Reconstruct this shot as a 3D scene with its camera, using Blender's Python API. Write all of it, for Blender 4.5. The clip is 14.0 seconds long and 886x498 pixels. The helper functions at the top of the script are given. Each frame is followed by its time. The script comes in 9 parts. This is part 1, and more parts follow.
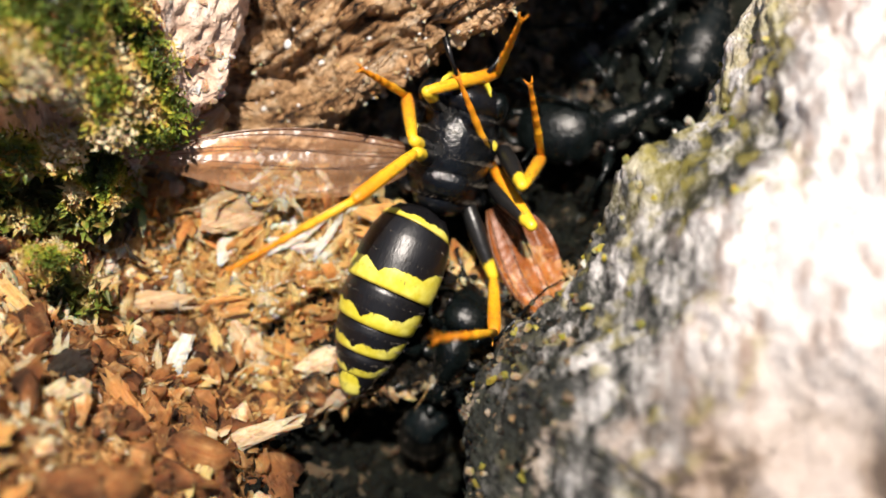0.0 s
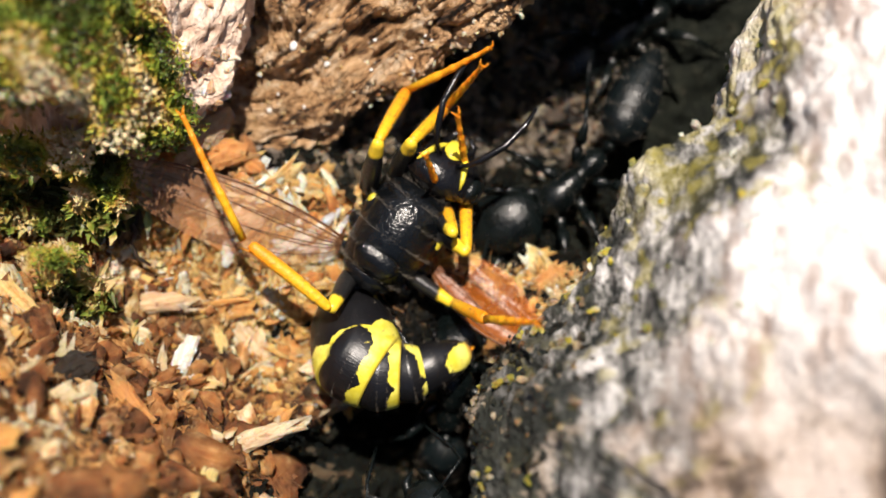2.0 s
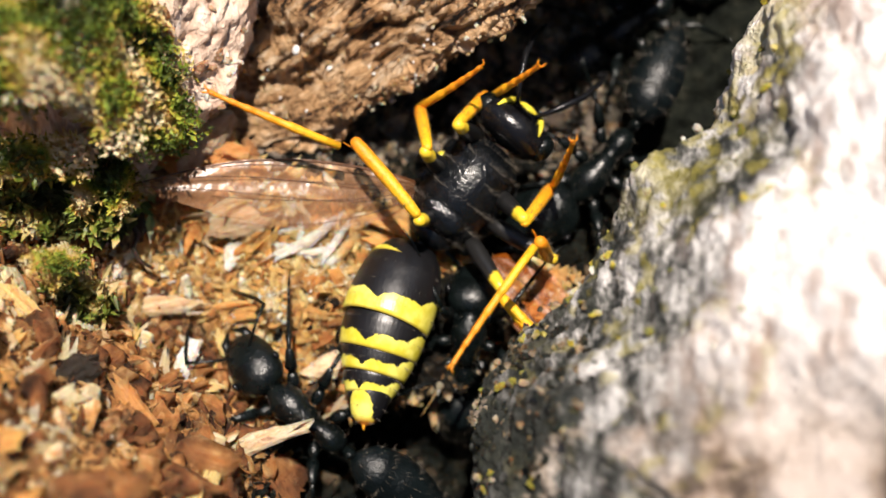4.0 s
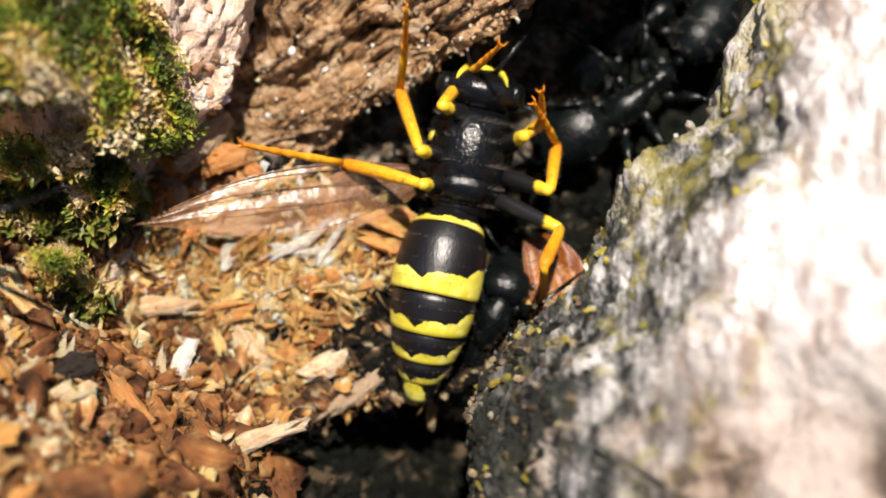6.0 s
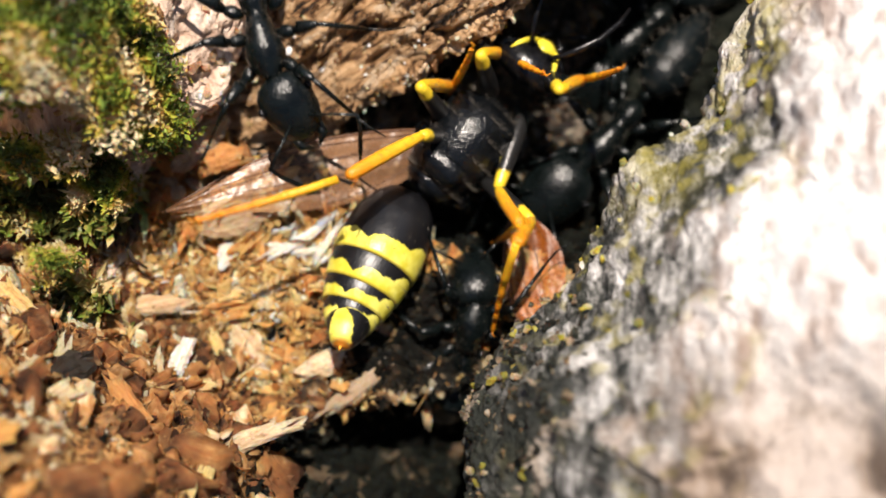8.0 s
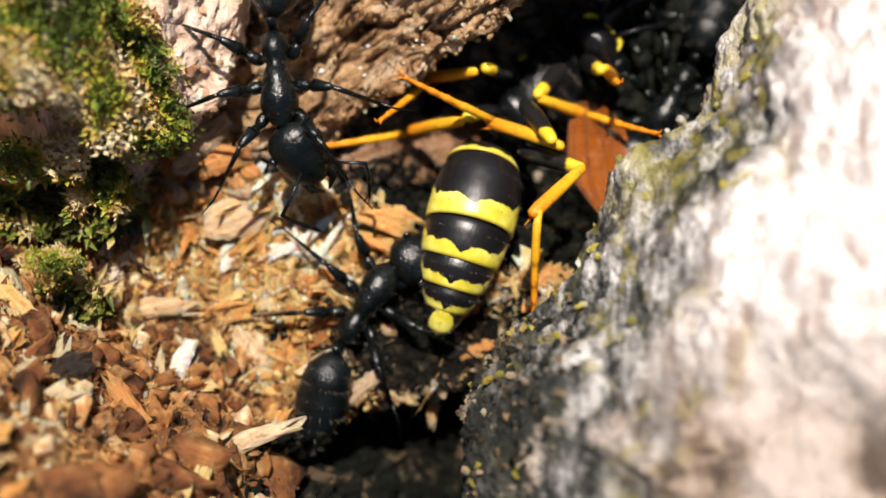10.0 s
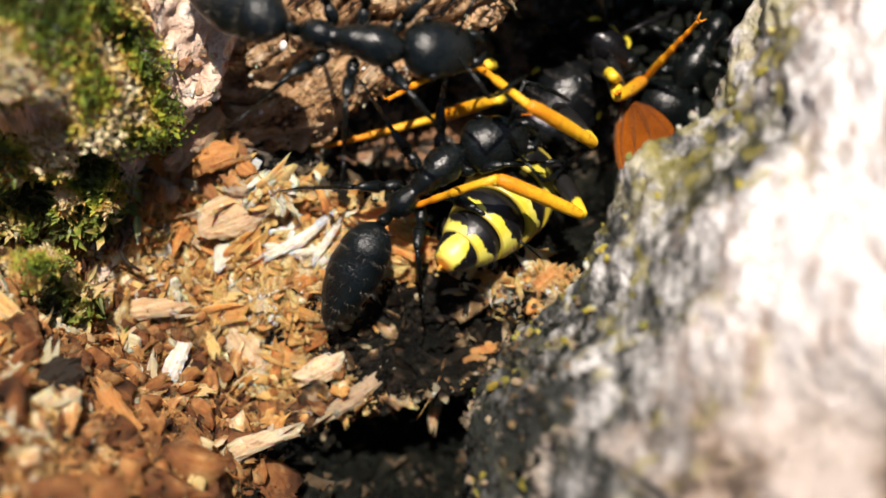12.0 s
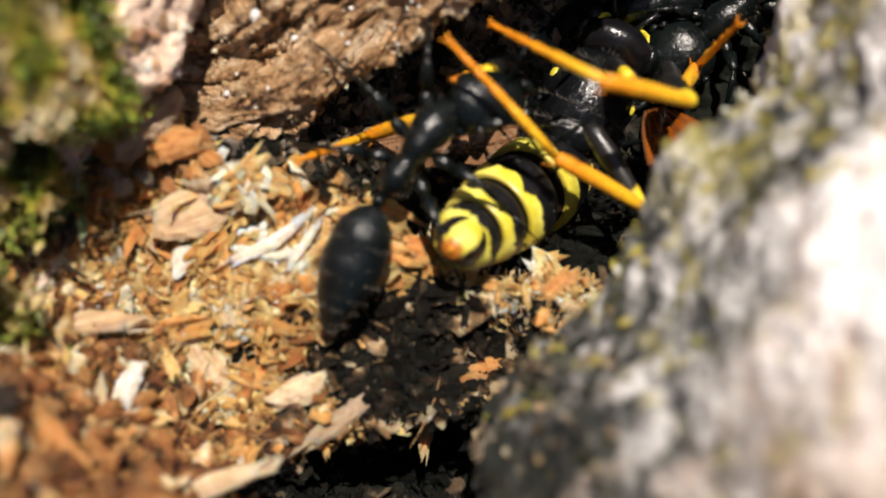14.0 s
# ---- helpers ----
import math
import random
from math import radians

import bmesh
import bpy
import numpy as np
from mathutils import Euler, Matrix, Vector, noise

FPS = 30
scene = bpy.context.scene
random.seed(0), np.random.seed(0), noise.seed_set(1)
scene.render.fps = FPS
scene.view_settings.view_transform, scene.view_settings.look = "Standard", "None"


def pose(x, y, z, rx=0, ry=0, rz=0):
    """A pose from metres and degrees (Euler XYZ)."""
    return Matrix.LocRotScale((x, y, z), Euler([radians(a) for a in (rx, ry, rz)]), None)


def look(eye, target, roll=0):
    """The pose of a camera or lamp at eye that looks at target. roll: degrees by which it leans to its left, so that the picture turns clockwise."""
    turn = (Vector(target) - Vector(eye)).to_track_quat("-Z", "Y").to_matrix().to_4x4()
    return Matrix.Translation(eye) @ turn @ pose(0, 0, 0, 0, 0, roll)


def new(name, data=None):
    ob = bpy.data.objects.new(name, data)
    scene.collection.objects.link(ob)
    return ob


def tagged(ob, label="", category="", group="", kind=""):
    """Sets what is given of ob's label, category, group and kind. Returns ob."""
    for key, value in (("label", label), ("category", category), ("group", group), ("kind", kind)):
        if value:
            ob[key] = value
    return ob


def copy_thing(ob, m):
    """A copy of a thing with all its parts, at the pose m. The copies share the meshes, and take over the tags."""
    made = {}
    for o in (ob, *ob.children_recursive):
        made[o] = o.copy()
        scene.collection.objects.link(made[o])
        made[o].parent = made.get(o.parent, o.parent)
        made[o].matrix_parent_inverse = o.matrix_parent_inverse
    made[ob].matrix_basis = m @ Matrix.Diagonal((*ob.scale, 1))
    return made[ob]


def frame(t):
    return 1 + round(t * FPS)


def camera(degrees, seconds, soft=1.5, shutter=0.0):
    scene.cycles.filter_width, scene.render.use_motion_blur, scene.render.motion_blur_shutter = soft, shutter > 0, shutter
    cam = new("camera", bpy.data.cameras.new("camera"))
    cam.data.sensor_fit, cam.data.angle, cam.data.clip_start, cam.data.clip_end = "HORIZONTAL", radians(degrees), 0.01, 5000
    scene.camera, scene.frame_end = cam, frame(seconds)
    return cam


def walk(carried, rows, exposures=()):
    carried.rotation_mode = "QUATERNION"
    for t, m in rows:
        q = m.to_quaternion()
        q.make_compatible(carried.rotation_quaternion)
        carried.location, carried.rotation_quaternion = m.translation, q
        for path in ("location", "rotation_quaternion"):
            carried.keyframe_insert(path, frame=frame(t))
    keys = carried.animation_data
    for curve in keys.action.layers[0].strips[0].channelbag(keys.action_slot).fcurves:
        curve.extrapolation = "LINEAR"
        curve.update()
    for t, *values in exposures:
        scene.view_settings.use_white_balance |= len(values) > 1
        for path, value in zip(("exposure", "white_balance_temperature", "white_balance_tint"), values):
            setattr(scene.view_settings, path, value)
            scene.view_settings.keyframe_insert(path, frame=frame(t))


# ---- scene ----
def mm(x, y, z, rx=0, ry=0, rz=0):
    """A pose from millimetres and degrees."""
    return pose(x * 0.001, y * 0.001, z * 0.001, rx, ry, rz)


cam = camera(40, 14.0, soft=1.6, shutter=0.4)
cam.data.dof.use_dof = True
cam.data.dof.focus_distance = 0.0427
cam.data.dof.aperture_fstop = 36.0
PATH = [
    (0.0, mm(0.00, 0.00, 46.83, -0.00, 0.02, 0.01)),
    (0.5, mm(0.01, 0.01, 46.83, 0.02, 0.11, 0.02)),
    (1.0, mm(-0.00, 0.03, 46.80, 0.05, 0.20, 0.13)),
    (1.5, mm(-0.03, -0.02, 46.80, 0.13, 0.16, 0.13)),
    (2.0, mm(-0.24, 0.20, 46.80, -0.15, -0.03, 0.15)),
    (2.5, mm(-0.41, 0.32, 46.84, -0.29, -0.19, 0.16)),
    (3.0, mm(-0.28, 0.35, 46.76, -0.31, -0.00, 0.23)),
    (5.5, mm(-0.42, -0.44, 47.12, 0.90, -0.13, 0.04)),
    (6.0, mm(-0.22, -0.56, 47.13, 0.94, -0.13, -0.00)),
    (6.5, mm(-0.37, -0.56, 47.25, 0.96, -0.39, -0.04)),
    (7.0, mm(-0.38, -0.49, 47.27, 0.84, -0.41, -0.06)),
    (7.5, mm(-0.52, -0.56, 47.25, 0.95, -0.56, -0.01)),
    (8.0, mm(-0.28, -0.72, 47.30, 1.10, -0.37, -0.08)),
    (10.5, mm(1.43, -0.97, 47.04, 1.39, 1.81, -0.57)),
    (11.0, mm(1.26, -0.75, 46.61, 1.12, 1.60, -0.59)),
    (11.5, mm(1.22, -0.71, 46.15, 1.06, 1.50, -0.61)),
    (12.0, mm(0.98, -0.52, 45.64, 0.84, 1.35, -0.55)),
    (12.5, mm(0.49, -0.31, 44.63, 0.61, 0.69, -0.61)),
    (13.0, mm(-0.50, -0.30, 43.10, 0.66, -0.52, -0.60)),
    (13.5, mm(-1.20, -0.22, 41.58, 0.59, -1.73, -0.69)),
    (14.0, mm(-1.48, -0.39, 39.74, 0.94, -2.23, -0.73)),
]
walk(cam, PATH, [(0.0, 0.76), (8.2, 0.72), (10.5, 0.68), (14.0, 0.66)])

# ---- daylight ----
SUN = Vector((0.02, 0.43, 0.90)).normalized()
world = bpy.data.worlds.new("sky")
scene.world = world
world.use_nodes = True
wn = world.node_tree.nodes
sky = wn.new("ShaderNodeTexSky")
sky.sky_type, sky.sun_disc = "NISHITA", False
sky.sun_elevation = math.asin(SUN.z)
sky.sun_rotation = math.atan2(SUN.x, SUN.y)
world.node_tree.links.new(sky.outputs[0], wn["Background"].inputs[0])
wn["Background"].inputs[1].default_value = 0.05
sun = new("sun", bpy.data.lights.new("sun", "SUN"))
sun.data.energy, sun.data.angle, sun.data.color = 5.0, radians(0.5), (1.0, 0.89, 0.79)
sun.matrix_world = look(SUN * 0.3, (0, 0, 0))


# ---- materials ----
class Nodes:
    """A short way to write node materials."""

    def __init__(self, name, rough=0.6, metal=0.0, spec=0.5):
        self.mat = bpy.data.materials.new(name)
        self.mat.use_nodes = True
        self.tree = self.mat.node_tree
        self.bsdf = self.tree.nodes["Principled BSDF"]
        self.bsdf.inputs["Roughness"].default_value = rough
        self.bsdf.inputs["Metallic"].default_value = metal
        self.bsdf.inputs["Specular IOR Level"].default_value = spec

    def node(self, kind, **values):
        n = self.tree.nodes.new(kind)
        for key, value in values.items():
            setattr(n, key, value)
        return n

    def put(self, socket, value):
        if isinstance(value, (int, float)):
            socket.default_value = value
        elif isinstance(value, tuple):
            socket.default_value = value if len(value) == len(socket.default_value) else (*value, 1.0)
        else:
            self.tree.links.new(value, socket)

    def coords(self, attribute=""):
        """Coordinates in millimetres, of the object or of a named attribute."""
        if attribute:
            return self.node("ShaderNodeAttribute", attribute_name=attribute).outputs["Vector"]
        tc = self.node("ShaderNodeTexCoord").outputs["Object"]
        return self.vec("MULTIPLY", tc, (1000.0, 1000.0, 1000.0))

    def vec(self, op, a, b):
        n = self.node("ShaderNodeVectorMath", operation=op)
        self.put(n.inputs[0], a), self.put(n.inputs[1], b)
        return n.outputs[0]

    def num(self, op, a, b=0.0, c=0.0):
        n = self.node("ShaderNodeMath", operation=op)
        self.put(n.inputs[0], a), self.put(n.inputs[1], b), self.put(n.inputs[2], c)
        return n.outputs[0]

    def noise(self, where, scale, detail=4.0, rough=0.6):
        n = self.node("ShaderNodeTexNoise")
        self.put(n.inputs["Vector"], where)
        n.inputs["Scale"].default_value, n.inputs["Detail"].default_value, n.inputs["Roughness"].default_value = scale, detail, rough
        return n.outputs["Fac"]

    def node_vec(self, where, scale):
        n = self.node("ShaderNodeTexNoise")
        self.put(n.inputs["Vector"], where)
        n.inputs["Scale"].default_value = scale
        return n.outputs["Color"]

    def cells(self, where, scale):
        n = self.node("ShaderNodeTexVoronoi")
        self.put(n.inputs["Vector"], where)
        n.inputs["Scale"].default_value = scale
        return n.outputs["Distance"]

    def ramp(self, fac, *stops):
        n = self.node("ShaderNodeValToRGB")
        self.put(n.inputs[0], fac)
        while len(n.color_ramp.elements) < len(stops):
            n.color_ramp.elements.new(0.5)
        for e, (at, colour) in zip(n.color_ramp.elements, stops):
            e.position, e.color = at, (*colour, 1.0)
        return n.outputs[0]

    def step(self, x, a, b):
        n = self.node("ShaderNodeMapRange", interpolation_type="SMOOTHSTEP")
        self.put(n.inputs[0], x), self.put(n.inputs[1], a), self.put(n.inputs[2], b)
        return n.outputs[0]

    def mix(self, fac, a, b, blend="MIX"):
        n = self.node("ShaderNodeMix", data_type="RGBA", blend_type=blend)
        self.put(n.inputs[0], fac), self.put(n.inputs[6], a), self.put(n.inputs[7], b)
        return n.outputs[2]

    def done(self, colour, height=None, depth=0.05, rough=None, strength=1.0):
        """depth: the relief's height in millimetres."""
        self.put(self.bsdf.inputs["Base Color"], colour)
        if rough is not None:
            self.put(self.bsdf.inputs["Roughness"], rough)
        if height is not None:
            b = self.node("ShaderNodeBump")
            b.inputs["Distance"].default_value, b.inputs["Strength"].default_value = depth * 0.001, strength
            self.put(b.inputs["Height"], height)
            self.put(self.bsdf.inputs["Normal"], b.outputs[0])
        return self.mat


def chip_material(name, colours, attribute="grain", per="island", spec=0.25):
    n = Nodes(name, 0.62, spec=spec)
    p = n.coords(attribute)
    stretched = n.vec("MULTIPLY", p, (0.22, 1.6, 1.6))
    fibre = n.noise(stretched, 3.2, 5.0, 0.65)
    blotch = n.noise(p, 0.9, 3.0)
    if per == "island":
        rnd = n.node("ShaderNodeNewGeometry").outputs["Random Per Island"]
    else:
        rnd = n.node("ShaderNodeObjectInfo").outputs["Random"]
    if per == "island":
        # pale and dark crumbs lie in drifts
        drift = n.noise(n.coords(), 0.6, 3.0, 0.6)
        rnd = n.num("ADD", rnd, n.num("MULTIPLY", n.num("SUBTRACT", drift, 0.5), 1.9))
    tone = n.ramp(rnd, *colours)
    grit = n.noise(p, 5.0, 5.0, 0.7)
    tone = n.mix(n.num("MULTIPLY_ADD", n.step(fibre, 0.38, 0.62), 0.5, 0.45), n.mix(1.0, tone, (0.58, 0.44, 0.30), "MULTIPLY"), tone)
    tone = n.mix(n.num("MULTIPLY", n.step(grit, 0.52, 0.66), 0.5), tone, n.mix(1.0, tone, (0.66, 0.50, 0.36), "MULTIPLY"))
    if spec > 0.2:
        tone = n.mix(n.num("MULTIPLY", n.step(blotch, 0.55, 0.75), 0.5), tone, (0.74, 0.46, 0.22))
    n.bsdf.inputs["Subsurface Weight"].default_value = 0.6
    n.bsdf.inputs["Subsurface Radius"].default_value = (1.0, 0.45, 0.2)
    n.bsdf.inputs["Subsurface Scale"].default_value = 0.0005
    relief = n.num("ADD", n.num("MULTIPLY", fibre, 0.8), n.num("MULTIPLY", grit, 0.9))
    return n.done(tone, relief, 0.22, n.num("MULTIPLY_ADD", fibre, 0.45, 0.42))


WOOD_TONES = ((0.0, (0.34, 0.14, 0.045)), (0.10, (0.58, 0.26, 0.085)), (0.40, (0.73, 0.37, 0.125)),
              (0.75, (0.82, 0.49, 0.20)), (0.94, (0.88, 0.64, 0.36)), (1.0, (0.91, 0.81, 0.64)))
# black of soil, and of the shade in cleft, step and litter gaps
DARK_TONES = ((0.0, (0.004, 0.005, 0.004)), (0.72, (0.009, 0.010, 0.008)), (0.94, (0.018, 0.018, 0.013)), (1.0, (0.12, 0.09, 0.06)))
chip_mat = chip_material("rotten_wood_chips", WOOD_TONES)
dark_chip_mat = chip_material("shade_black_crumbs", DARK_TONES, spec=0.1)


def floor_material():
    n = Nodes("crumbly_wood_floor", 0.9, spec=0.1)
    p = n.coords()
    dark = n.node("ShaderNodeAttribute", attribute_name="dark").outputs["Fac"]
    a, b = n.noise(p, 1.3, 6.0, 0.7), n.noise(p, 0.35, 3.0)
    wood = n.ramp(a, (0.34, (0.04, 0.017, 0.007)), (0.44, (0.26, 0.115, 0.042)), (0.54, (0.56, 0.29, 0.10)), (0.68, (0.76, 0.49, 0.22)))
    wood = n.mix(n.num("MULTIPLY", n.step(b, 0.5, 0.7), 0.6), wood, (0.20, 0.08, 0.03))
    # near-black: soil colour with the shade of cleft and step put in
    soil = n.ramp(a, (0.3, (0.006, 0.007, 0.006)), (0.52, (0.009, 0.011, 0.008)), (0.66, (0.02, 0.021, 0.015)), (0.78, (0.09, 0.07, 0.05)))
    place = n.node("ShaderNodeSeparateXYZ")
    n.put(place.inputs[0], p)
    grey = n.ramp(n.noise(p, 0.9, 7.0, 0.75), (0.36, (0.02, 0.018, 0.015)), (0.47, (0.14, 0.115, 0.095)), (0.57, (0.32, 0.265, 0.21)), (0.72, (0.50, 0.41, 0.32)))
    deep = n.num("ADD", place.outputs[1], n.num("MULTIPLY", b, 2.0))
    soil = n.mix(n.num("MULTIPLY", n.step(deep, 3.6, 5.2), n.num("SUBTRACT", 1.0, n.step(place.outputs[0], 5.2, 7.6))), soil, grey)
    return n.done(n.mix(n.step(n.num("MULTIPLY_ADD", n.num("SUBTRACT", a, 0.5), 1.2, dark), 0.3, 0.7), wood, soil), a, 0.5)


def ledge_material():
    n = Nodes("decayed_brown_wood", 0.6, spec=0.45)
    p = n.coords("grain")
    warp = n.vec("MULTIPLY", n.node_vec(p, 0.5), (1.6, 1.6, 1.6))
    p = n.vec("ADD", p, warp)
    q = n.vec("MULTIPLY", p, (0.30, 1.0, 1.0))
    fibre, fine, big = n.noise(q, 1.2, 8.0, 0.74), n.noise(n.vec("MULTIPLY", p, (0.5, 1.0, 1.0)), 5.0, 4.0), n.noise(q, 0.30, 3.0)
    tone = n.ramp(fibre, (0.385, (0.008, 0.006, 0.005)), (0.42, (0.14, 0.065, 0.025)), (0.46, (0.48, 0.27, 0.12)), (0.54, (0.70, 0.46, 0.25)), (0.66, (0.86, 0.74, 0.57)))
    tone = n.mix(n.num("MULTIPLY", n.step(big, 0.60, 0.76), 0.35), tone, (0.26, 0.13, 0.07))
    h = n.num("ADD", fibre, n.num("MULTIPLY", fine, 0.9))
    return n.done(tone, h, 0.8, n.num("MULTIPLY_ADD", fine, 0.5, 0.25))


def slab_material():
    n = Nodes("weathered_grey_bark", 0.75, spec=0.35)
    p = n.coords("grain")
    across = n.node("ShaderNodeSeparateXYZ")
    n.put(across.inputs[0], p)
    d = across.outputs[1]
    upright = n.coords()
    q = n.vec("MULTIPLY", upright, (1.15, 0.5, 0.6))
    mott, fine, big = n.noise(q, 1.2, 6.0, 0.72), n.noise(p, 4.0, 4.0), n.noise(p, 0.28, 3.0)
    # grey flank; the paler wood on top is whitened for the sun it catches
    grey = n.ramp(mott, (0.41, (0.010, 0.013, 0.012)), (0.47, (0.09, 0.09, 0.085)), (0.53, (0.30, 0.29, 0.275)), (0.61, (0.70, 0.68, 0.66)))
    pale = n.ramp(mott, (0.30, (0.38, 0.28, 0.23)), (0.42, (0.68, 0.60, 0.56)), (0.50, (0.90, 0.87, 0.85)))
    streak = n.noise(n.vec("MULTIPLY", upright, (1.0, 0.2, 0.3)), 0.95, 4.0)
    pale = n.mix(n.num("MULTIPLY", n.step(streak, 0.53, 0.63), 0.75), pale, (0.34, 0.24, 0.19))
    level = n.node("ShaderNodeSeparateXYZ")
    n.put(level.inputs[0], upright)
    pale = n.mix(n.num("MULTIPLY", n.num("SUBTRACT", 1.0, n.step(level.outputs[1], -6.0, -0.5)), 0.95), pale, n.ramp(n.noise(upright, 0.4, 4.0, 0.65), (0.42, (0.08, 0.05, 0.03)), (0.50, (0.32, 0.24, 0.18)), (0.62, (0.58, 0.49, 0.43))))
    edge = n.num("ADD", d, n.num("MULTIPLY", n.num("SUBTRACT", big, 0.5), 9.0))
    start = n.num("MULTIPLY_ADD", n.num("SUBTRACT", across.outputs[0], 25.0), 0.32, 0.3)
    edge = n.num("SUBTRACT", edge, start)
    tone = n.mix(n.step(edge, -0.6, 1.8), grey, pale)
    spots = n.num("MULTIPLY", n.step(n.noise(p, 0.95, 3.0), 0.54, 0.62), n.num("SUBTRACT", 1.0, n.step(edge, 0.0, 3.0)))
    tone = n.mix(n.num("MULTIPLY", spots, 0.5), tone, (0.36, 0.31, 0.06))
    low = n.step(across.outputs[0], 33.0, 38.0)
    # algae blotches near the rim, blackened for the shade low on the slab
    algae_shade = n.num("MULTIPLY", n.step(n.noise(p, 0.6, 4.0, 0.65), 0.40, 0.56), n.num("SUBTRACT", 1.0, n.step(edge, -3.6, -0.4)))
    tone = n.mix(n.num("MULTIPLY", algae_shade, 0.85), tone, (0.022, 0.026, 0.018))
    # dark crust with tan blots; its black at the rim stands for shade
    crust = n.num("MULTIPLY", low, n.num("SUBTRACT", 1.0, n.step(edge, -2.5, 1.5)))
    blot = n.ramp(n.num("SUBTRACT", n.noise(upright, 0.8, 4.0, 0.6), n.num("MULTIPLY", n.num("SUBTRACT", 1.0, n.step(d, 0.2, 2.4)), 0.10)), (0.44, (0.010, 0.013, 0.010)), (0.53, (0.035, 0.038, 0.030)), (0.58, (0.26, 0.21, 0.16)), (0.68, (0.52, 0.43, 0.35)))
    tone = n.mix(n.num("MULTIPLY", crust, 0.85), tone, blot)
    rim = n.num("MULTIPLY", n.num("SUBTRACT", 1.0, n.step(d, 0.4, 1.7)), n.num("SUBTRACT", 1.0, n.step(across.outputs[0], 28.5, 31.0)))
    rim = n.num("MULTIPLY", rim, n.step(n.noise(p, 0.8, 4.0), 0.42, 0.54))
    tone = n.mix(n.num("MULTIPLY", rim, 0.45), tone, (0.36, 0.31, 0.04))
    return n.done(tone, n.num("ADD", mott, n.num("MULTIPLY", fine, 0.3)), 0.7)


def bank_material():
    n = Nodes("pinkish_weathered_wood", 0.75, spec=0.3)
    p = n.coords("grain")
    a, b = n.noise(p, 0.8, 6.0, 0.7), n.noise(p, 0.25, 3.0)
    tone = n.ramp(a, (0.34, (0.10, 0.055, 0.035)), (0.43, (0.54, 0.37, 0.27)), (0.54, (0.72, 0.55, 0.43)), (0.66, (0.88, 0.80, 0.71)))
    tone = n.mix(n.num("MULTIPLY", n.step(b, 0.60, 0.70), 0.6), tone, n.mix(1.0, tone, (0.35, 0.30, 0.22), "MULTIPLY"))
    return n.done(tone, a, 0.5)


floor_mat, ledge_mat, slab_mat, bank_mat = floor_material(), ledge_material(), slab_material(), bank_material()


def plant_material(name, *stops):
    n = Nodes(name, 0.5, spec=0.4)
    rnd = n.node("ShaderNodeNewGeometry").outputs["Random Per Island"]
    n.bsdf.inputs["Subsurface Weight"].default_value = 0.25
    n.bsdf.inputs["Subsurface Scale"].default_value = 0.0003
    a, b = n.noise(n.coords(), 2.0), n.noise(n.coords(), 0.48, 2.0)
    pick = n.num("ADD", n.num("MULTIPLY", n.step(b, 0.36, 0.64), 0.90), n.num("MULTIPLY", rnd, 0.10))
    return n.done(n.mix(n.num("MULTIPLY", a, 0.35), n.ramp(pick, *stops), (0.20, 0.17, 0.03)))


moss_mat = plant_material("moss_leaves", (0.0, (0.010, 0.022, 0.004)), (0.16, (0.06, 0.11, 0.01)), (0.36, (0.22, 0.27, 0.022)), (0.52, (0.46, 0.40, 0.05)), (0.66, (0.52, 0.33, 0.09)), (0.84, (0.62, 0.46, 0.20)), (1.0, (0.78, 0.66, 0.46)))
lichen_mat = plant_material("lichen_grains", (0.0, (0.06, 0.07, 0.02)), (0.3, (0.22, 0.19, 0.02)), (0.6, (0.36, 0.30, 0.03)), (0.8, (0.34, 0.33, 0.28)), (1.0, (0.50, 0.49, 0.46)))

# ---- mesh helpers ----
def part(name, bm, material, parent=None, label="", smooth=True):
    """Links a bmesh built in millimetres as one mesh object."""
    me = bpy.data.meshes.new(name)
    bm.transform(Matrix.Scale(0.001, 4))
    bm.to_mesh(me)
    bm.free()
    return mesh_part(name, me, material, parent, label, smooth)


def mesh_part(name, me, material, parent=None, label="", smooth=True):
    me.materials.append(material)
    if smooth:
        me.shade_smooth()
    ob = new(name, me)
    ob.parent = parent
    return tagged(ob, label)


def sheet_mesh(name, grid, grain=None, extra=None):
    """A mesh from a grid of points (rows, columns, 3) in millimetres, with its grain coordinates."""
    r, c = grid.shape[:2]
    i = np.arange(r * c).reshape(r, c)
    quads = np.stack([i[:-1, :-1], i[:-1, 1:], i[1:, 1:], i[1:, :-1]], -1).reshape(-1, 4)
    me = bpy.data.meshes.new(name)
    me.from_pydata((grid.reshape(-1, 3) * 0.001).tolist(), [], quads.tolist())
    if grain is not None:
        me.attributes.new("grain", "FLOAT_VECTOR", "POINT").data.foreach_set("vector", grain.astype(np.float32).ravel())
    if extra is not None:
        me.attributes.new("dark", "FLOAT", "POINT").data.foreach_set("value", extra.astype(np.float32).ravel())
    return me


def lattice_noise(x, y, seed):
    """Smooth value noise between -1 and 1 on arrays, one unit a cell."""
    table = np.random.default_rng(seed).uniform(-1, 1, (256, 256))
    xi, yi = np.floor(x).astype(int), np.floor(y).astype(int)
    u, v = x - xi, y - yi
    u, v = u * u * (3 - 2 * u), v * v * (3 - 2 * v)
    g = lambda a, b: table[a % 256, b % 256]
    return (g(xi, yi) * (1 - u) + g(xi + 1, yi) * u) * (1 - v) + (g(xi, yi + 1) * (1 - u) + g(xi + 1, yi + 1) * u) * v


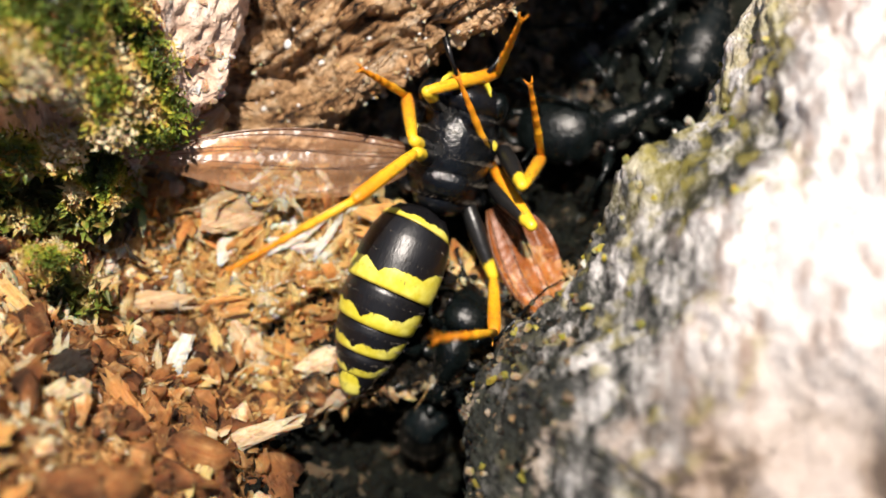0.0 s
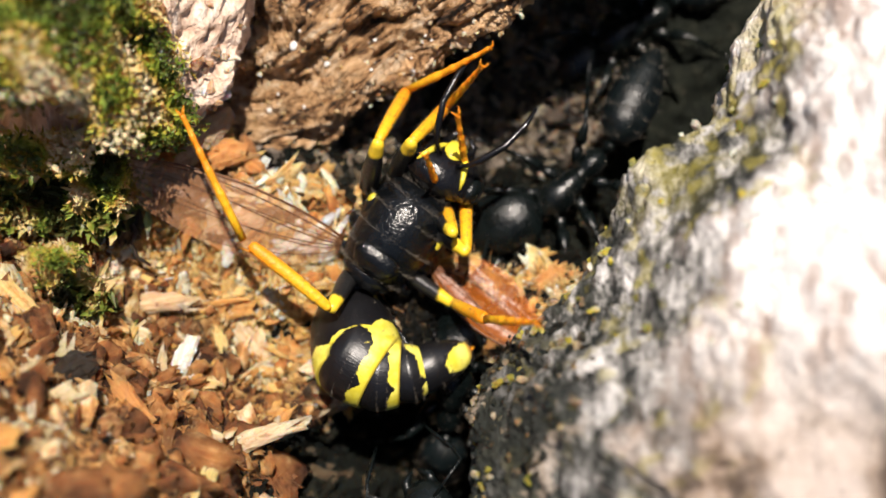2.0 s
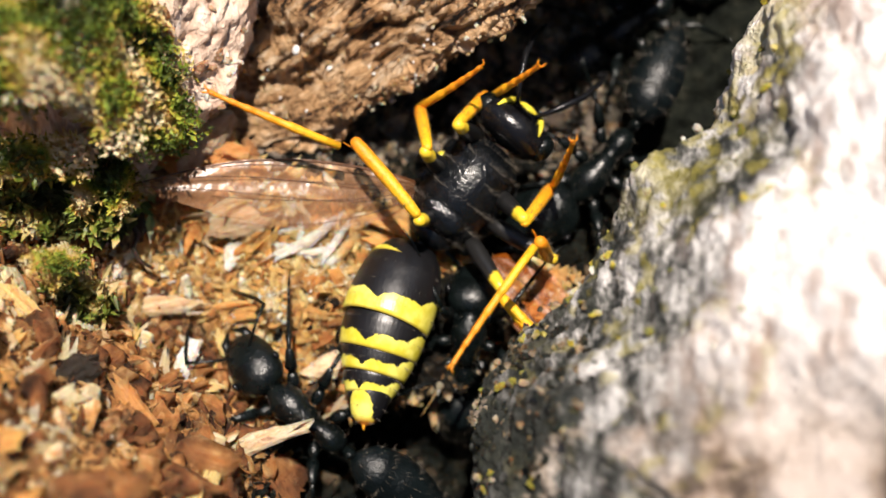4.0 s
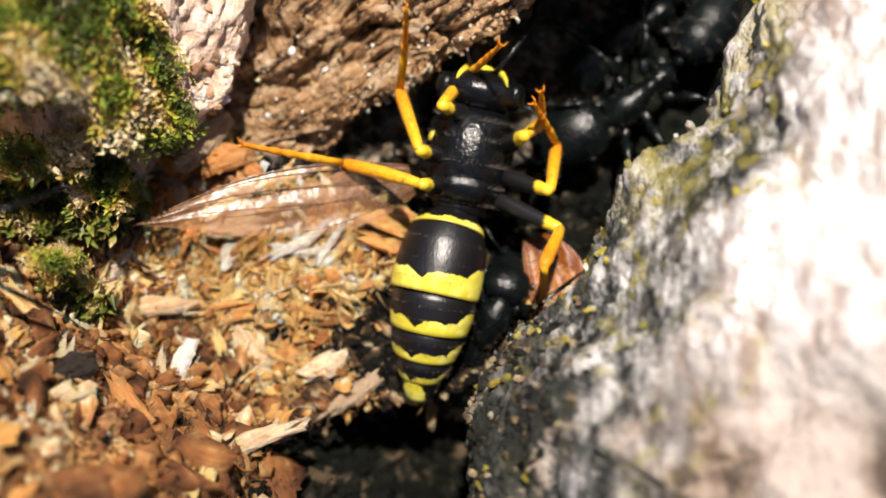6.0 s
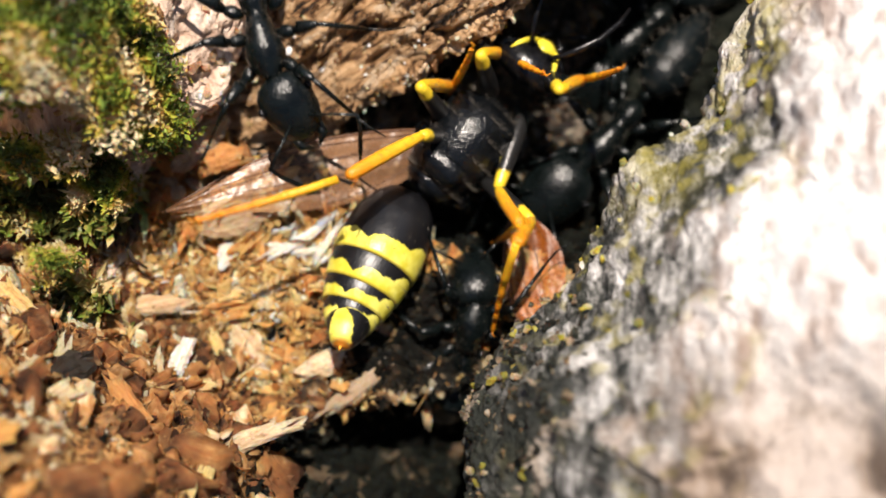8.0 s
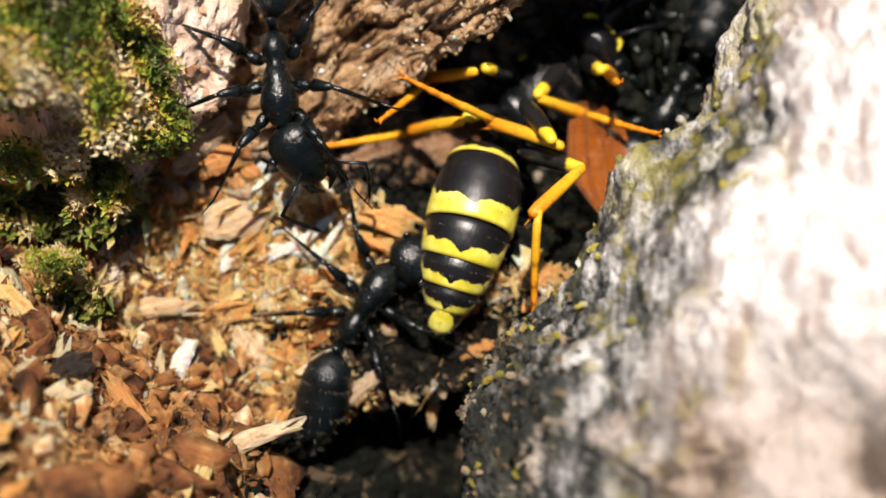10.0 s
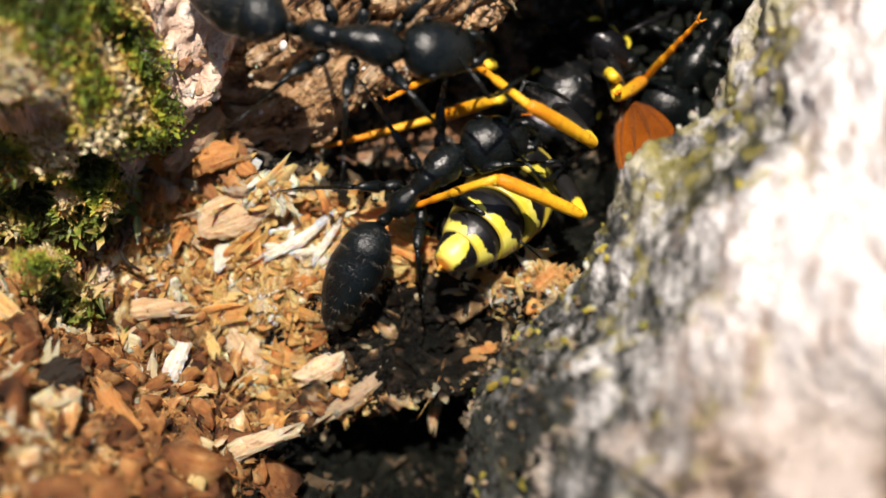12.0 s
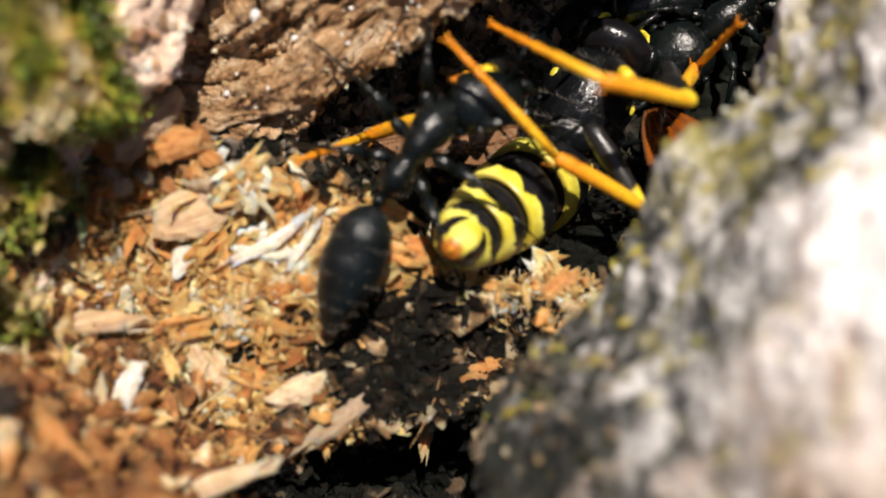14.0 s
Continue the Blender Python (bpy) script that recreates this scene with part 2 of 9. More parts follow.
def fractal(x, y, seed, octaves=4, gain=0.5):
    total, a = 0, 1.0
    for k in range(octaves):
        total = total + a * lattice_noise(x * 2 ** k + 17.3 * k, y * 2 ** k - 9.1 * k, seed + k)
        a *= gain
    return total


def ease(x, a, b):
    t = np.clip((x - a) / (b - a), 0, 1)
    return t * t * (3 - 2 * t)


def spread(lo, hi, near_lo, near_hi, step, grow=1.18):
    """Coordinates that lie close together in the middle and wider outside."""
    mid = list(np.arange(near_lo, near_hi, step))
    s = step
    while mid[-1] < hi:
        s *= grow
        mid.append(mid[-1] + s)
    s = step
    while mid[0] > lo:
        s *= grow
        mid.insert(0, mid[0] - s)
    return np.array(mid)


# ---- the hollow in the log ----
def cleft(x, y):
    """How far a place lies inside the dark cleft, from its ragged near edge."""
    return (x + 5.0) * 0.326 + (y - 2.35) * 0.945 + 1.2 * ease(x, -2.5, 0.5) * (1 - ease(x, 1.6, 3.4)) + 0.3 * fractal(x * 0.7, y * 0.7, 53, 3)


def floor_height(x, y):
    h = 0.35 * fractal(x * 0.45, y * 0.45, 3, 5, 0.55) + 0.3 * fractal(x * 0.95, y * 0.95, 303, 3, 0.5)
    # the floor climbs towards the near side and the mossy side
    h = h + 14.0 * ease(-x * 0.55 - y * 0.83, 7.6, 14.2) + 2.0 * ease(-x, 10.0, 17.0)
    # the dark cleft that runs up between ledge and slab
    up = cleft(x, y)
    h = h - 2.8 * ease(up, -0.2, 2.6) - 1.2 * ease(up, 2.6, 5.5)
    # the step down along the near side
    down = (-4.95 + (x + 0.5) * 0.24) - y + 0.35 * fractal(x * 0.8, y * 0.8, 31, 3)
    h = h - 5.0 * ease(down, 0.0, 2.0) * ease(x, -8.2, -5.4)
    # a hollow beside the slab
    h = h - 1.1 * (1 - ease(np.hypot((x - 1.0) / 3.0, (y + 3.0) / 2.0), 0.3, 1.1))
    # beyond the log the ground lies lower
    far = np.hypot(x, y)
    return h * (1 - ease(far, 40, 120)) - 42 * ease(far, 50, 150) + 6 * ease(far, 60, 160) * fractal(x * 0.004, y * 0.004, 77, 4)


# where the floor is blackened: shaded cleft and step, and far soil
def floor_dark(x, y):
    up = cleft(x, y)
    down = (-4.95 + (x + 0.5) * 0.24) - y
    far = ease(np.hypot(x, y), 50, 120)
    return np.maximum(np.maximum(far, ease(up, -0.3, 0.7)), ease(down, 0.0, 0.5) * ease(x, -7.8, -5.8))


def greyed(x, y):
    """A patch of grey litter between the dark step and the slab, blackened for the shade there."""
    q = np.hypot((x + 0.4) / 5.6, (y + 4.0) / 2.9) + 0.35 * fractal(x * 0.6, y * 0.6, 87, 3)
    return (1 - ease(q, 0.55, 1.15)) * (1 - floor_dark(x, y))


def floor_sheet():
    xs, ys = spread(-9000, 9000, -19, 14, 0.13), spread(-9000, 9000, -12, 12, 0.13)
    x, y = np.meshgrid(xs, ys)
    z = floor_height(x, y) + 0.16 * fractal(x * 2.0, y * 2.0, 11, 3, 0.7)
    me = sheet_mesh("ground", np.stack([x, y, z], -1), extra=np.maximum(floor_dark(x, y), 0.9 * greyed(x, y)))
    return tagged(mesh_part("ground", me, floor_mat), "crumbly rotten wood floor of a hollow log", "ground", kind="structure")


ground = floor_sheet()


def smooth_line(points, count):
    """A smooth line through points, evenly spaced by index."""
    p = np.array(points, float)
    t = np.linspace(0, len(p) - 1, count)
    i = np.clip(t.astype(int), 0, len(p) - 2)
    f = (t - i)[:, None]
    a, b, c, d = p[np.clip(i - 1, 0, None)], p[i], p[i + 1], p[np.clip(i + 2, None, len(p) - 1)]
    return 0.5 * (2 * b + (c - a) * f + (2 * a - 5 * b + 4 * c - d) * f ** 2 + (3 * b - a - 3 * c + d) * f ** 3)


def lip(name, edge, profile, away, relief, seed, material, rows=260, stretch=(1.0, 1.0), cracks=0.0):
    """A rim of wood: a profile of (distance from the edge, height over it) swept along an edge (x, y, z, and how tall it stands); away: the side on which it lies."""
    line = smooth_line([(*e, 1.0)[:4] for e in edge], rows)
    tall = line[:, 3:4]
    line = line[:, :3]
    along = np.gradient(line[:, :2], axis=0)
    along /= np.linalg.norm(along, axis=1)[:, None]
    k = 45
    pad = np.pad(along, ((k, k), (0, 0)), mode="edge")
    along = np.stack([np.convolve(pad[:, j], np.ones(2 * k + 1) / (2 * k + 1), "valid") for j in (0, 1)], 1)
    side = np.stack([along[:, 1], -along[:, 0]], 1) * away
    prof = smooth_line(profile, 220)
    s = np.concatenate([[0], np.cumsum(np.linalg.norm(np.diff(line, axis=0), axis=1))])
    pl = np.concatenate([[0], np.cumsum(np.linalg.norm(np.diff(prof, axis=0), axis=1))])
    S, D = np.meshgrid(s, pl, indexing="ij")
    turn = np.gradient(prof, axis=0)
    turn /= np.linalg.norm(turn, axis=1)[:, None]
    bump = sum(a * fractal(S * f * stretch[0], D * f * stretch[1], seed + 5 * i, 4, 0.55) for i, (a, f) in enumerate(relief))
    if cracks:
        for f in (0.22, 0.5):
            seam = fractal(S * f * 0.35, D * f * 1.6, seed + 60, 3, 0.5)
            bump = bump - cracks * np.exp(-(seam / 0.10) ** 2)
    d = prof[None, :, 0] - turn[None, :, 1] * bump
    z = line[:, None, 2] + np.where(prof[None, :, 1] > 0, tall, 1.0) * prof[None, :, 1] + turn[None, :, 0] * bump
    xy = line[:, None, :2] + side[:, None, :] * d[..., None]
    grain = np.stack([S, np.broadcast_to(prof[None, :, 0], S.shape) , D], -1)
    me = sheet_mesh(name, np.concatenate([xy, z[..., None]], -1), grain)
    return mesh_part(name, me, material)


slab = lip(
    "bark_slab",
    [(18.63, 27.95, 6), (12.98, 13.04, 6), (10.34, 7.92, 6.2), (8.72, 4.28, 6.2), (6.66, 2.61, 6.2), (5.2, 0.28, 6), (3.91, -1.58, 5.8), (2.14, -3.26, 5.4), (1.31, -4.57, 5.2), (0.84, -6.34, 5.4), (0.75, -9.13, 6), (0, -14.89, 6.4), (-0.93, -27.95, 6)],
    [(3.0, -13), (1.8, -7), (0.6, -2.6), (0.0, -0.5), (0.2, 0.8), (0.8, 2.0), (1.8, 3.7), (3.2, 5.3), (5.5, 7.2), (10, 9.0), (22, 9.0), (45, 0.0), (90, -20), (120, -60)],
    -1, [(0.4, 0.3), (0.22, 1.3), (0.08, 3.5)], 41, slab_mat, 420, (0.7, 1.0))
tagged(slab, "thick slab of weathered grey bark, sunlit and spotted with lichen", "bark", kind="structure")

ledge = lip(
    "wood_ledge",
    [(-18, 3.0, -0.5), (-12, 4.4, -0.8), (-8.6, 3.7, -1.0), (-6.4, 3.75, -0.8), (-4.2, 4.5, -0.4), (-2.9, 5.4, 0.0), (-1.5, 6.4, 0.6), (0.5, 7.4, 2.2), (2.6, 8.6, 3.8), (4.8, 10.2, 4.8), (9, 14, 5), (20, 24, 5)],
    [(2.6, -9), (1.6, -4), (0.8, -1.4), (0.05, -0.5), (0.0, 0.2), (0.5, 0.7), (1.6, 1.0), (3.0, 1.3), (4.6, 1.6), (7, 1.9), (12, 2.6), (25, 3), (60, 0), (100, -15), (130, -60)],
    -1, [(0.34, 0.33), (0.24, 1.1), (0.17, 3.2)], 71, ledge_mat, 520, (0.65, 1.0), 0.6)
tagged(ledge, "ledge of decayed brown wood with dark cracks", "wood ledge", kind="structure")

bank = lip(
    "mossy_bank",
    [(-6.6, 30, 3.6, 0.4), (-6.8, 14, 3.4, 0.4), (-7.1, 8.6, 3.2, 0.4), (-8.1, 5.8, 2.8, 0.55), (-9.6, 4.8, 2.6, 1.1), (-10.8, 3.9, 1.8, 1.2), (-11.6, 2.4, 1.2, 0.4), (-12.0, 0.6, 1.0, 0.2), (-12.5, -0.8, 1.2, 0.25), (-13.2, -3.0, 2.6, 0.6), (-14.2, -6.0, 4.0), (-15.4, -9.0, 5), (-20, -25, 5)],
    [(2.0, -8), (1.0, -4), (0.3, -1.4), (0.0, -0.3), (0.25, 0.6), (1.0, 1.7), (2.2, 3.4), (4, 5.8), (8, 8.2), (16, 8.0), (35, 0), (90, -20), (120, -60)],
    1, [(0.5, 0.3), (0.25, 1.0)], 97, bank_mat, 260)
tagged(bank, "bank of pale weathered wood under moss", "wood bank", kind="structure")


# ---- wood chips ----
def chip_cloud(lengths, widths, thick, seed):
    """Splinters as arrays: vertices (n, 20, 3) round the origin with the fibre along x, and the faces of one."""
    r = np.random.default_rng(seed)
    n = len(lengths)
    sides, stations = 5, 4
    ang = np.linspace(0, 2 * np.pi, sides, endpoint=False)[None, None, :] + r.uniform(-0.35, 0.35, (n, stations, sides))
    taper = np.array([0.55, 1.0, 0.95, 0.45])[None, :, None] * r.uniform(0.5, 1.45, (n, stations, sides))
    xs = np.array([-0.5, -0.2, 0.18, 0.5])[None, :, None] + r.uniform(-0.12, 0.12, (n, stations, sides))
    bend = r.uniform(-0.25, 0.25, (n, 1, 1)) * (xs ** 2) * lengths[:, None, None]
    v = np.stack([xs * lengths[:, None, None], np.cos(ang) * taper * widths[:, None, None] * 0.5 + bend, np.sin(ang) * taper * thick[:, None, None] * 0.5 + bend * 0.5], -1)
    faces = [(k * sides + j, k * sides + (j + 1) % sides, (k + 1) * sides + (j + 1) % sides, (k + 1) * sides + j) for k in range(stations - 1) for j in range(sides)]
    faces += [tuple(range(sides - 1, -1, -1)), tuple(range((stations - 1) * sides, stations * sides))]
    return v.reshape(n, sides * stations, 3), faces


def turned(v, yaw, pitch, roll):
    cy, sy, cp, sp, cr, sr = np.cos(yaw), np.sin(yaw), np.cos(pitch), np.sin(pitch), np.cos(roll), np.sin(roll)
    R = np.stack([np.stack([cy * cp, cy * sp * sr - sy * cr, cy * sp * cr + sy * sr], -1),
                  np.stack([sy * cp, sy * sp * sr + cy * cr, sy * sp * cr - cy * sr], -1),
                  np.stack([-sp, cp * sr, cp * cr], -1)], -2)
    return np.einsum("nij,nkj->nki", R, v)


def joined(name, v, faces, grain, material, smooth=False):
    n, k = v.shape[:2]
    every = [tuple(i * k + j for j in f) for i in range(n) for f in faces]
    me = bpy.data.meshes.new(name)
    me.from_pydata((v.reshape(-1, 3) * 0.001).tolist(), [], every)
    me.attributes.new("grain", "FLOAT_VECTOR", "POINT").data.foreach_set("vector", grain.reshape(-1, 3).astype(np.float32).ravel())
    return mesh_part(name, me, material, smooth=smooth)


def litter(name, x, y, size, material, seed, long=(1.6, 5.0), lift=0.1):
    r = np.random.default_rng(seed)
    n = len(x)
    lengths = size * r.uniform(*long, n)
    widths, thick = size * r.uniform(0.5, 1.6, n), size * r.uniform(0.12, 0.5, n)
    v, faces = chip_cloud(lengths, widths, thick, seed + 1)
    grain = v + r.uniform(-50, 50, (n, 1, 3))
    w = turned(v, r.uniform(0, 2 * np.pi, n), r.normal(0, 0.5, n), r.normal(0, 0.6, n))
    z = floor_height(x, y) + lift + r.uniform(-0.05, 0.35, n)
    w += np.stack([x, y, z], -1)[:, None, :]
    return joined(name, w, faces, grain, material)


def lumps(name, x, y, size, material, seed, lift=0.1):
    """Rounded, ragged crumbs: spheres whose surface is thrown up and down."""
    r = np.random.default_rng(seed)
    bm = bmesh.new()
    bmesh.ops.create_icosphere(bm, subdivisions=2, radius=1.0)
    ball = np.array([v.co for v in bm.verts])
    faces = [tuple(v.index for v in f.verts) for f in bm.faces]
    bm.free()
    n = len(x)
    rad = np.ones((n, len(ball)))
    for k, (f, a) in enumerate(((1.6, 0.22), (3.0, 0.18), (5.5, 0.16))):
        way = r.normal(0, f, (n, 3))
        rad += a * np.cos(np.einsum("ni,ki->nk", way, ball) + r.uniform(0, 6.3, (n, 1)))
    # torn fibres run along x
    comb = r.normal(0, 5.0, (n, 2))
    rad += 0.16 * np.cos(np.einsum("ni,ki->nk", comb, ball[:, 1:]) + r.uniform(0, 6.3, (n, 1)))
    rad += r.normal(0, 0.17, rad.shape)
    v = ball[None] * rad[..., None] * (size[:, None] * r.uniform(0.5, 1.1, (n, 3)) * (1.3, 0.85, 0.6))[:, None, :]
    w = turned(v, r.uniform(0, 2 * np.pi, n), r.normal(0, 0.5, n), r.normal(0, 0.5, n))
    w += np.stack([x, y, floor_height(x, y) + lift + r.uniform(-0.05, 0.3, n)], -1)[:, None, :]
    return joined(name, w, faces, v + r.uniform(-50, 50, (n, 1, 3)), material, True)


def shred_arrays(size, r, st=5, la=4):
    """Thin torn shavings: fibre lanes side by side with ragged ends, curled, with a real thickness."""
    n = len(size)
    length, width = size * r.uniform(1.6, 4.6, n), size * r.uniform(0.8, 2.0, n)
    u = np.linspace(-0.5, 0.5, st)[None, :, None] * np.ones((n, 1, la))
    u = u + r.normal(0, 0.13, (n, 1, la)) * np.abs(u) * 2 + r.normal(0, 0.04, (n, st, la))
    w = np.linspace(-0.5, 0.5, la)[None, None, :] * (1 - 0.45 * (2 * np.abs(u)) ** 2 * r.uniform(0, 1, (n, 1, 1))) + r.normal(0, 0.05, (n, st, la))
    X, Y = u * length[:, None, None], w * width[:, None, None]
    Z = r.normal(0, 0.35, (n, 1, 1)) * X ** 2 / length[:, None, None] + r.normal(0, 0.6, (n, 1, 1)) * Y ** 2 / width[:, None, None]
    Z = Z + r.normal(0, 0.09, (n, 1, la)) * size[:, None, None] + r.normal(0, 0.05, (n, st, la)) * size[:, None, None]
    thick = (size * r.uniform(0.10, 0.34, n))[:, None, None] * (1.15 - 1.2 * np.abs(np.clip(u, -0.6, 0.6)))
    top, low = np.stack([X, Y, Z + thick / 2], -1), np.stack([X, Y, Z - thick / 2], -1)
    v = np.concatenate([top.reshape(n, -1, 3), low.reshape(n, -1, 3)], 1)
    k = st * la
    faces = []
    for i in range(st - 1):
        for j in range(la - 1):
            a, b, c, d = i * la + j, i * la + j + 1, (i + 1) * la + j + 1, (i + 1) * la + j
            faces += [(d, c, b, a), (a + k, b + k, c + k, d + k)]
    ring = list(range(la)) + [i * la + la - 1 for i in range(1, st)] + [(st - 1) * la + j for j in range(la - 2, -1, -1)] + [i * la for i in range(st - 2, 0, -1)]
    faces += [(a, b, b + k, a + k) for a, b in zip(ring, ring[1:] + ring[:1])]
    return v, faces


def shreds(name, x, y, size, material, seed, lift=0.2):
    r = np.random.default_rng(seed)
    n = len(x)
    v, faces = shred_arrays(size, r)
    w = turned(v, r.uniform(0, 2 * np.pi, n), r.normal(0, 0.45, n), r.normal(0, 0.55, n))
    w += np.stack([x, y, floor_height(x, y) + lift + r.uniform(-0.05, 0.35, n)], -1)[:, None, :]
    return joined(name, w, faces, v + r.uniform(-50, 50, (n, 1, 3)), material, True)


def strew(count, box, size, sigma, keep, seed):
    r = np.random.default_rng(seed)
    x, y = r.uniform(box[0], box[2], count), r.uniform(box[1], box[3], count)
    s = size * np.exp(r.normal(0, sigma, count))
    k = r.uniform(0, 1, count) < keep(x, y)
    return x[k], y[k], s[k]


AREA = (-18, -12, 10, 7)
# darker browns for the litter on the near slope
NEAR_TONES = ((0.0, (0.03, 0.012, 0.005)), (0.36, (0.19, 0.08, 0.03)), (0.72, (0.36, 0.17, 0.06)), (0.88, (0.60, 0.35, 0.15)), (1.0, (0.82, 0.64, 0.42)))
near_litter_mat = chip_material("darker_brown_wood_chips", NEAR_TONES)


def near_side(x, y):
    return ease(-x * 0.55 - y * 0.83 + 1.2 * fractal(x * 0.3, y * 0.3, 83, 3), 5.8, 8.6)


def dry(x, y):
    return (1 - floor_dark(x, y)) * (1 - near_side(x, y)) * (1 - greyed(x, y))


# the near slope, where the litter is a darker brown
def darker(x, y):
    return (1 - floor_dark(x, y)) * near_side(x, y)


x, y, s = strew(16000, AREA, 0.07, 0.5, dry, 1)
tagged(litter("wood_crumbs", x, y, s, chip_mat, 2, (1.8, 6.5)), "loose orange-brown crumbs of rotten wood on the floor", "wood crumbs", kind="stuff")
x, y, s = strew(2600, AREA, 0.13, 0.5, dry, 23)
tagged(lumps("wood_lumps", x, y, s, chip_mat, 24, 0.3), "small spongy grains of rotten orange wood", "wood crumbs", kind="stuff")
x, y, s = strew(16000, AREA, 0.13, 0.6, dry, 73)
tagged(shreds("wood_shavings", x, y, s, chip_mat, 74, 0.25), "torn fibrous shavings of soft orange wood", "wood crumbs", kind="stuff")
x, y, s = strew(14000, AREA, 0.06, 0.45, lambda x, y: dry(x, y), 53)
tagged(litter("wood_dust", x, y, s, chip_mat, 54, (1.0, 4.0), 0.32), "fine dust and shreds of rotten wood", "wood crumbs", kind="stuff")
x, y, s = strew(1800, AREA, 0.03, 0.3, lambda x, y: dry(x, y), 55)
tagged(litter("wood_fibres", x, y, s, chip_mat, 56, (14.0, 45.0), 0.38), "loose pale wood fibres on the litter", "wood fibres", kind="stuff")
x, y, s = strew(160, AREA, 0.2, 0.4, dry, 3)
tagged(litter("wood_flakes", x, y, s, chip_mat, 4, (1.2, 3.8), 0.22), "larger splinters of rotten wood strewn over the crumbs", "wood flakes", kind="stuff")
x, y, s = strew(14000, AREA, 0.12, 0.55, darker, 33)
tagged(shreds("damp_wood_shreds", x, y, s, near_litter_mat, 34), "darker brown shreds of rotten wood on the near slope", "wood crumbs", kind="stuff")
x, y, s = strew(4200, AREA, 0.18, 0.72, darker, 93)
tagged(lumps("damp_wood_lumps", x, y, s, near_litter_mat, 94, 0.2), "soft golden-brown lumps of rotten wood on the near slope", "wood crumbs", kind="stuff")
x, y, s = strew(5000, AREA, 0.12, 0.5, darker, 13)
tagged(litter("damp_wood_crumbs", x, y, s, near_litter_mat, 14, (1.4, 5.0)), "darker brown crumbs of rotten wood on the near slope", "wood crumbs", kind="stuff")
# grey debris, with most tones blackened for the shade by the slab
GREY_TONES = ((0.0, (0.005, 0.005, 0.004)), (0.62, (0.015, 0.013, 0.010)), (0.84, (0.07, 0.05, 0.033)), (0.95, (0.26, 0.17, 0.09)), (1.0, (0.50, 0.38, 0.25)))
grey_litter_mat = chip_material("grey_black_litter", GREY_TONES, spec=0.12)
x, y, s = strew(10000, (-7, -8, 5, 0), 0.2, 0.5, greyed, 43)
tagged(litter("grey_crumbs", x, y, s, grey_litter_mat, 44, (0.9, 3.2)), "grey shreds of wood beside the bark, blackened for shade", "wood crumbs", kind="stuff")
# black crumbs that deepen the shade of cleft and step
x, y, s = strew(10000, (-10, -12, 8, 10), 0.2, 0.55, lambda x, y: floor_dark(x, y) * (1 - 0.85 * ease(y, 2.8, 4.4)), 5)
tagged(litter("soil_crumbs", x, y, s, dark_chip_mat, 6, (1.0, 3.0)), "black crumbs in the cleft and step, for soil and shade", "soil", kind="stuff")
CLEFT_TONES = ((0.0, (0.02, 0.017, 0.015)), (0.35, (0.09, 0.073, 0.06)), (0.75, (0.27, 0.215, 0.17)), (1.0, (0.50, 0.40, 0.30)))
cleft_mat = chip_material("grey_brown_wood_crumbs", CLEFT_TONES)
x, y, s = strew(4200, (-6, 2.5, 9, 15), 0.17, 0.55, lambda x, y: floor_dark(x, y) * ease(y, 2.8, 4.4) * (1 - ease(x, 5.2, 7.6)), 35)
tagged(litter("cleft_crumbs", x, y, s, cleft_mat, 36, (1.0, 3.0)), "grey-brown crumbs of wood deep in the cleft", "wood crumbs", kind="stuff")
# black crumbs for debris, and for the shade in the litter's gaps
x, y, s = strew(2200, AREA, 0.16, 0.5, lambda x, y: (1 - floor_dark(x, y)) * ease(fractal(x * 0.5, y * 0.5, 91, 3), 0.0, 0.7), 15)
tagged(litter("black_crumbs", x, y, s, dark_chip_mat, 16, (0.9, 2.4), 0.22), "black crumbs among the litter, for dark debris and shaded gaps", "wood crumbs", kind="stuff")


# ---- moss and lichen ----
def leaf_cloud(name, at, up, size, material, seed, spread_out=0.9):
    """Small pointed leaves, folded along the rib."""
    r = np.random.default_rng(seed)
    n = len(at)
    base = np.array([(0, 0, 0), (0.45, 0.17, 0.05), (0.45, -0.17, 0.05), (0.42, 0, -0.03), (1.0, 0, 0.10)], float)
    v = base[None] * size[:, None, None] * r.uniform(0.8, 1.25, (n, 1, 3))
    w = turned(v, r.uniform(0, 2 * np.pi, n), -r.uniform(0.1, 1.45, n) * spread_out, r.uniform(-0.6, 0.6, n))
    return joined(name, w + at[:, None, :], [(0, 1, 3), (0, 3, 2), (1, 4, 3), (3, 4, 2)], w, material)


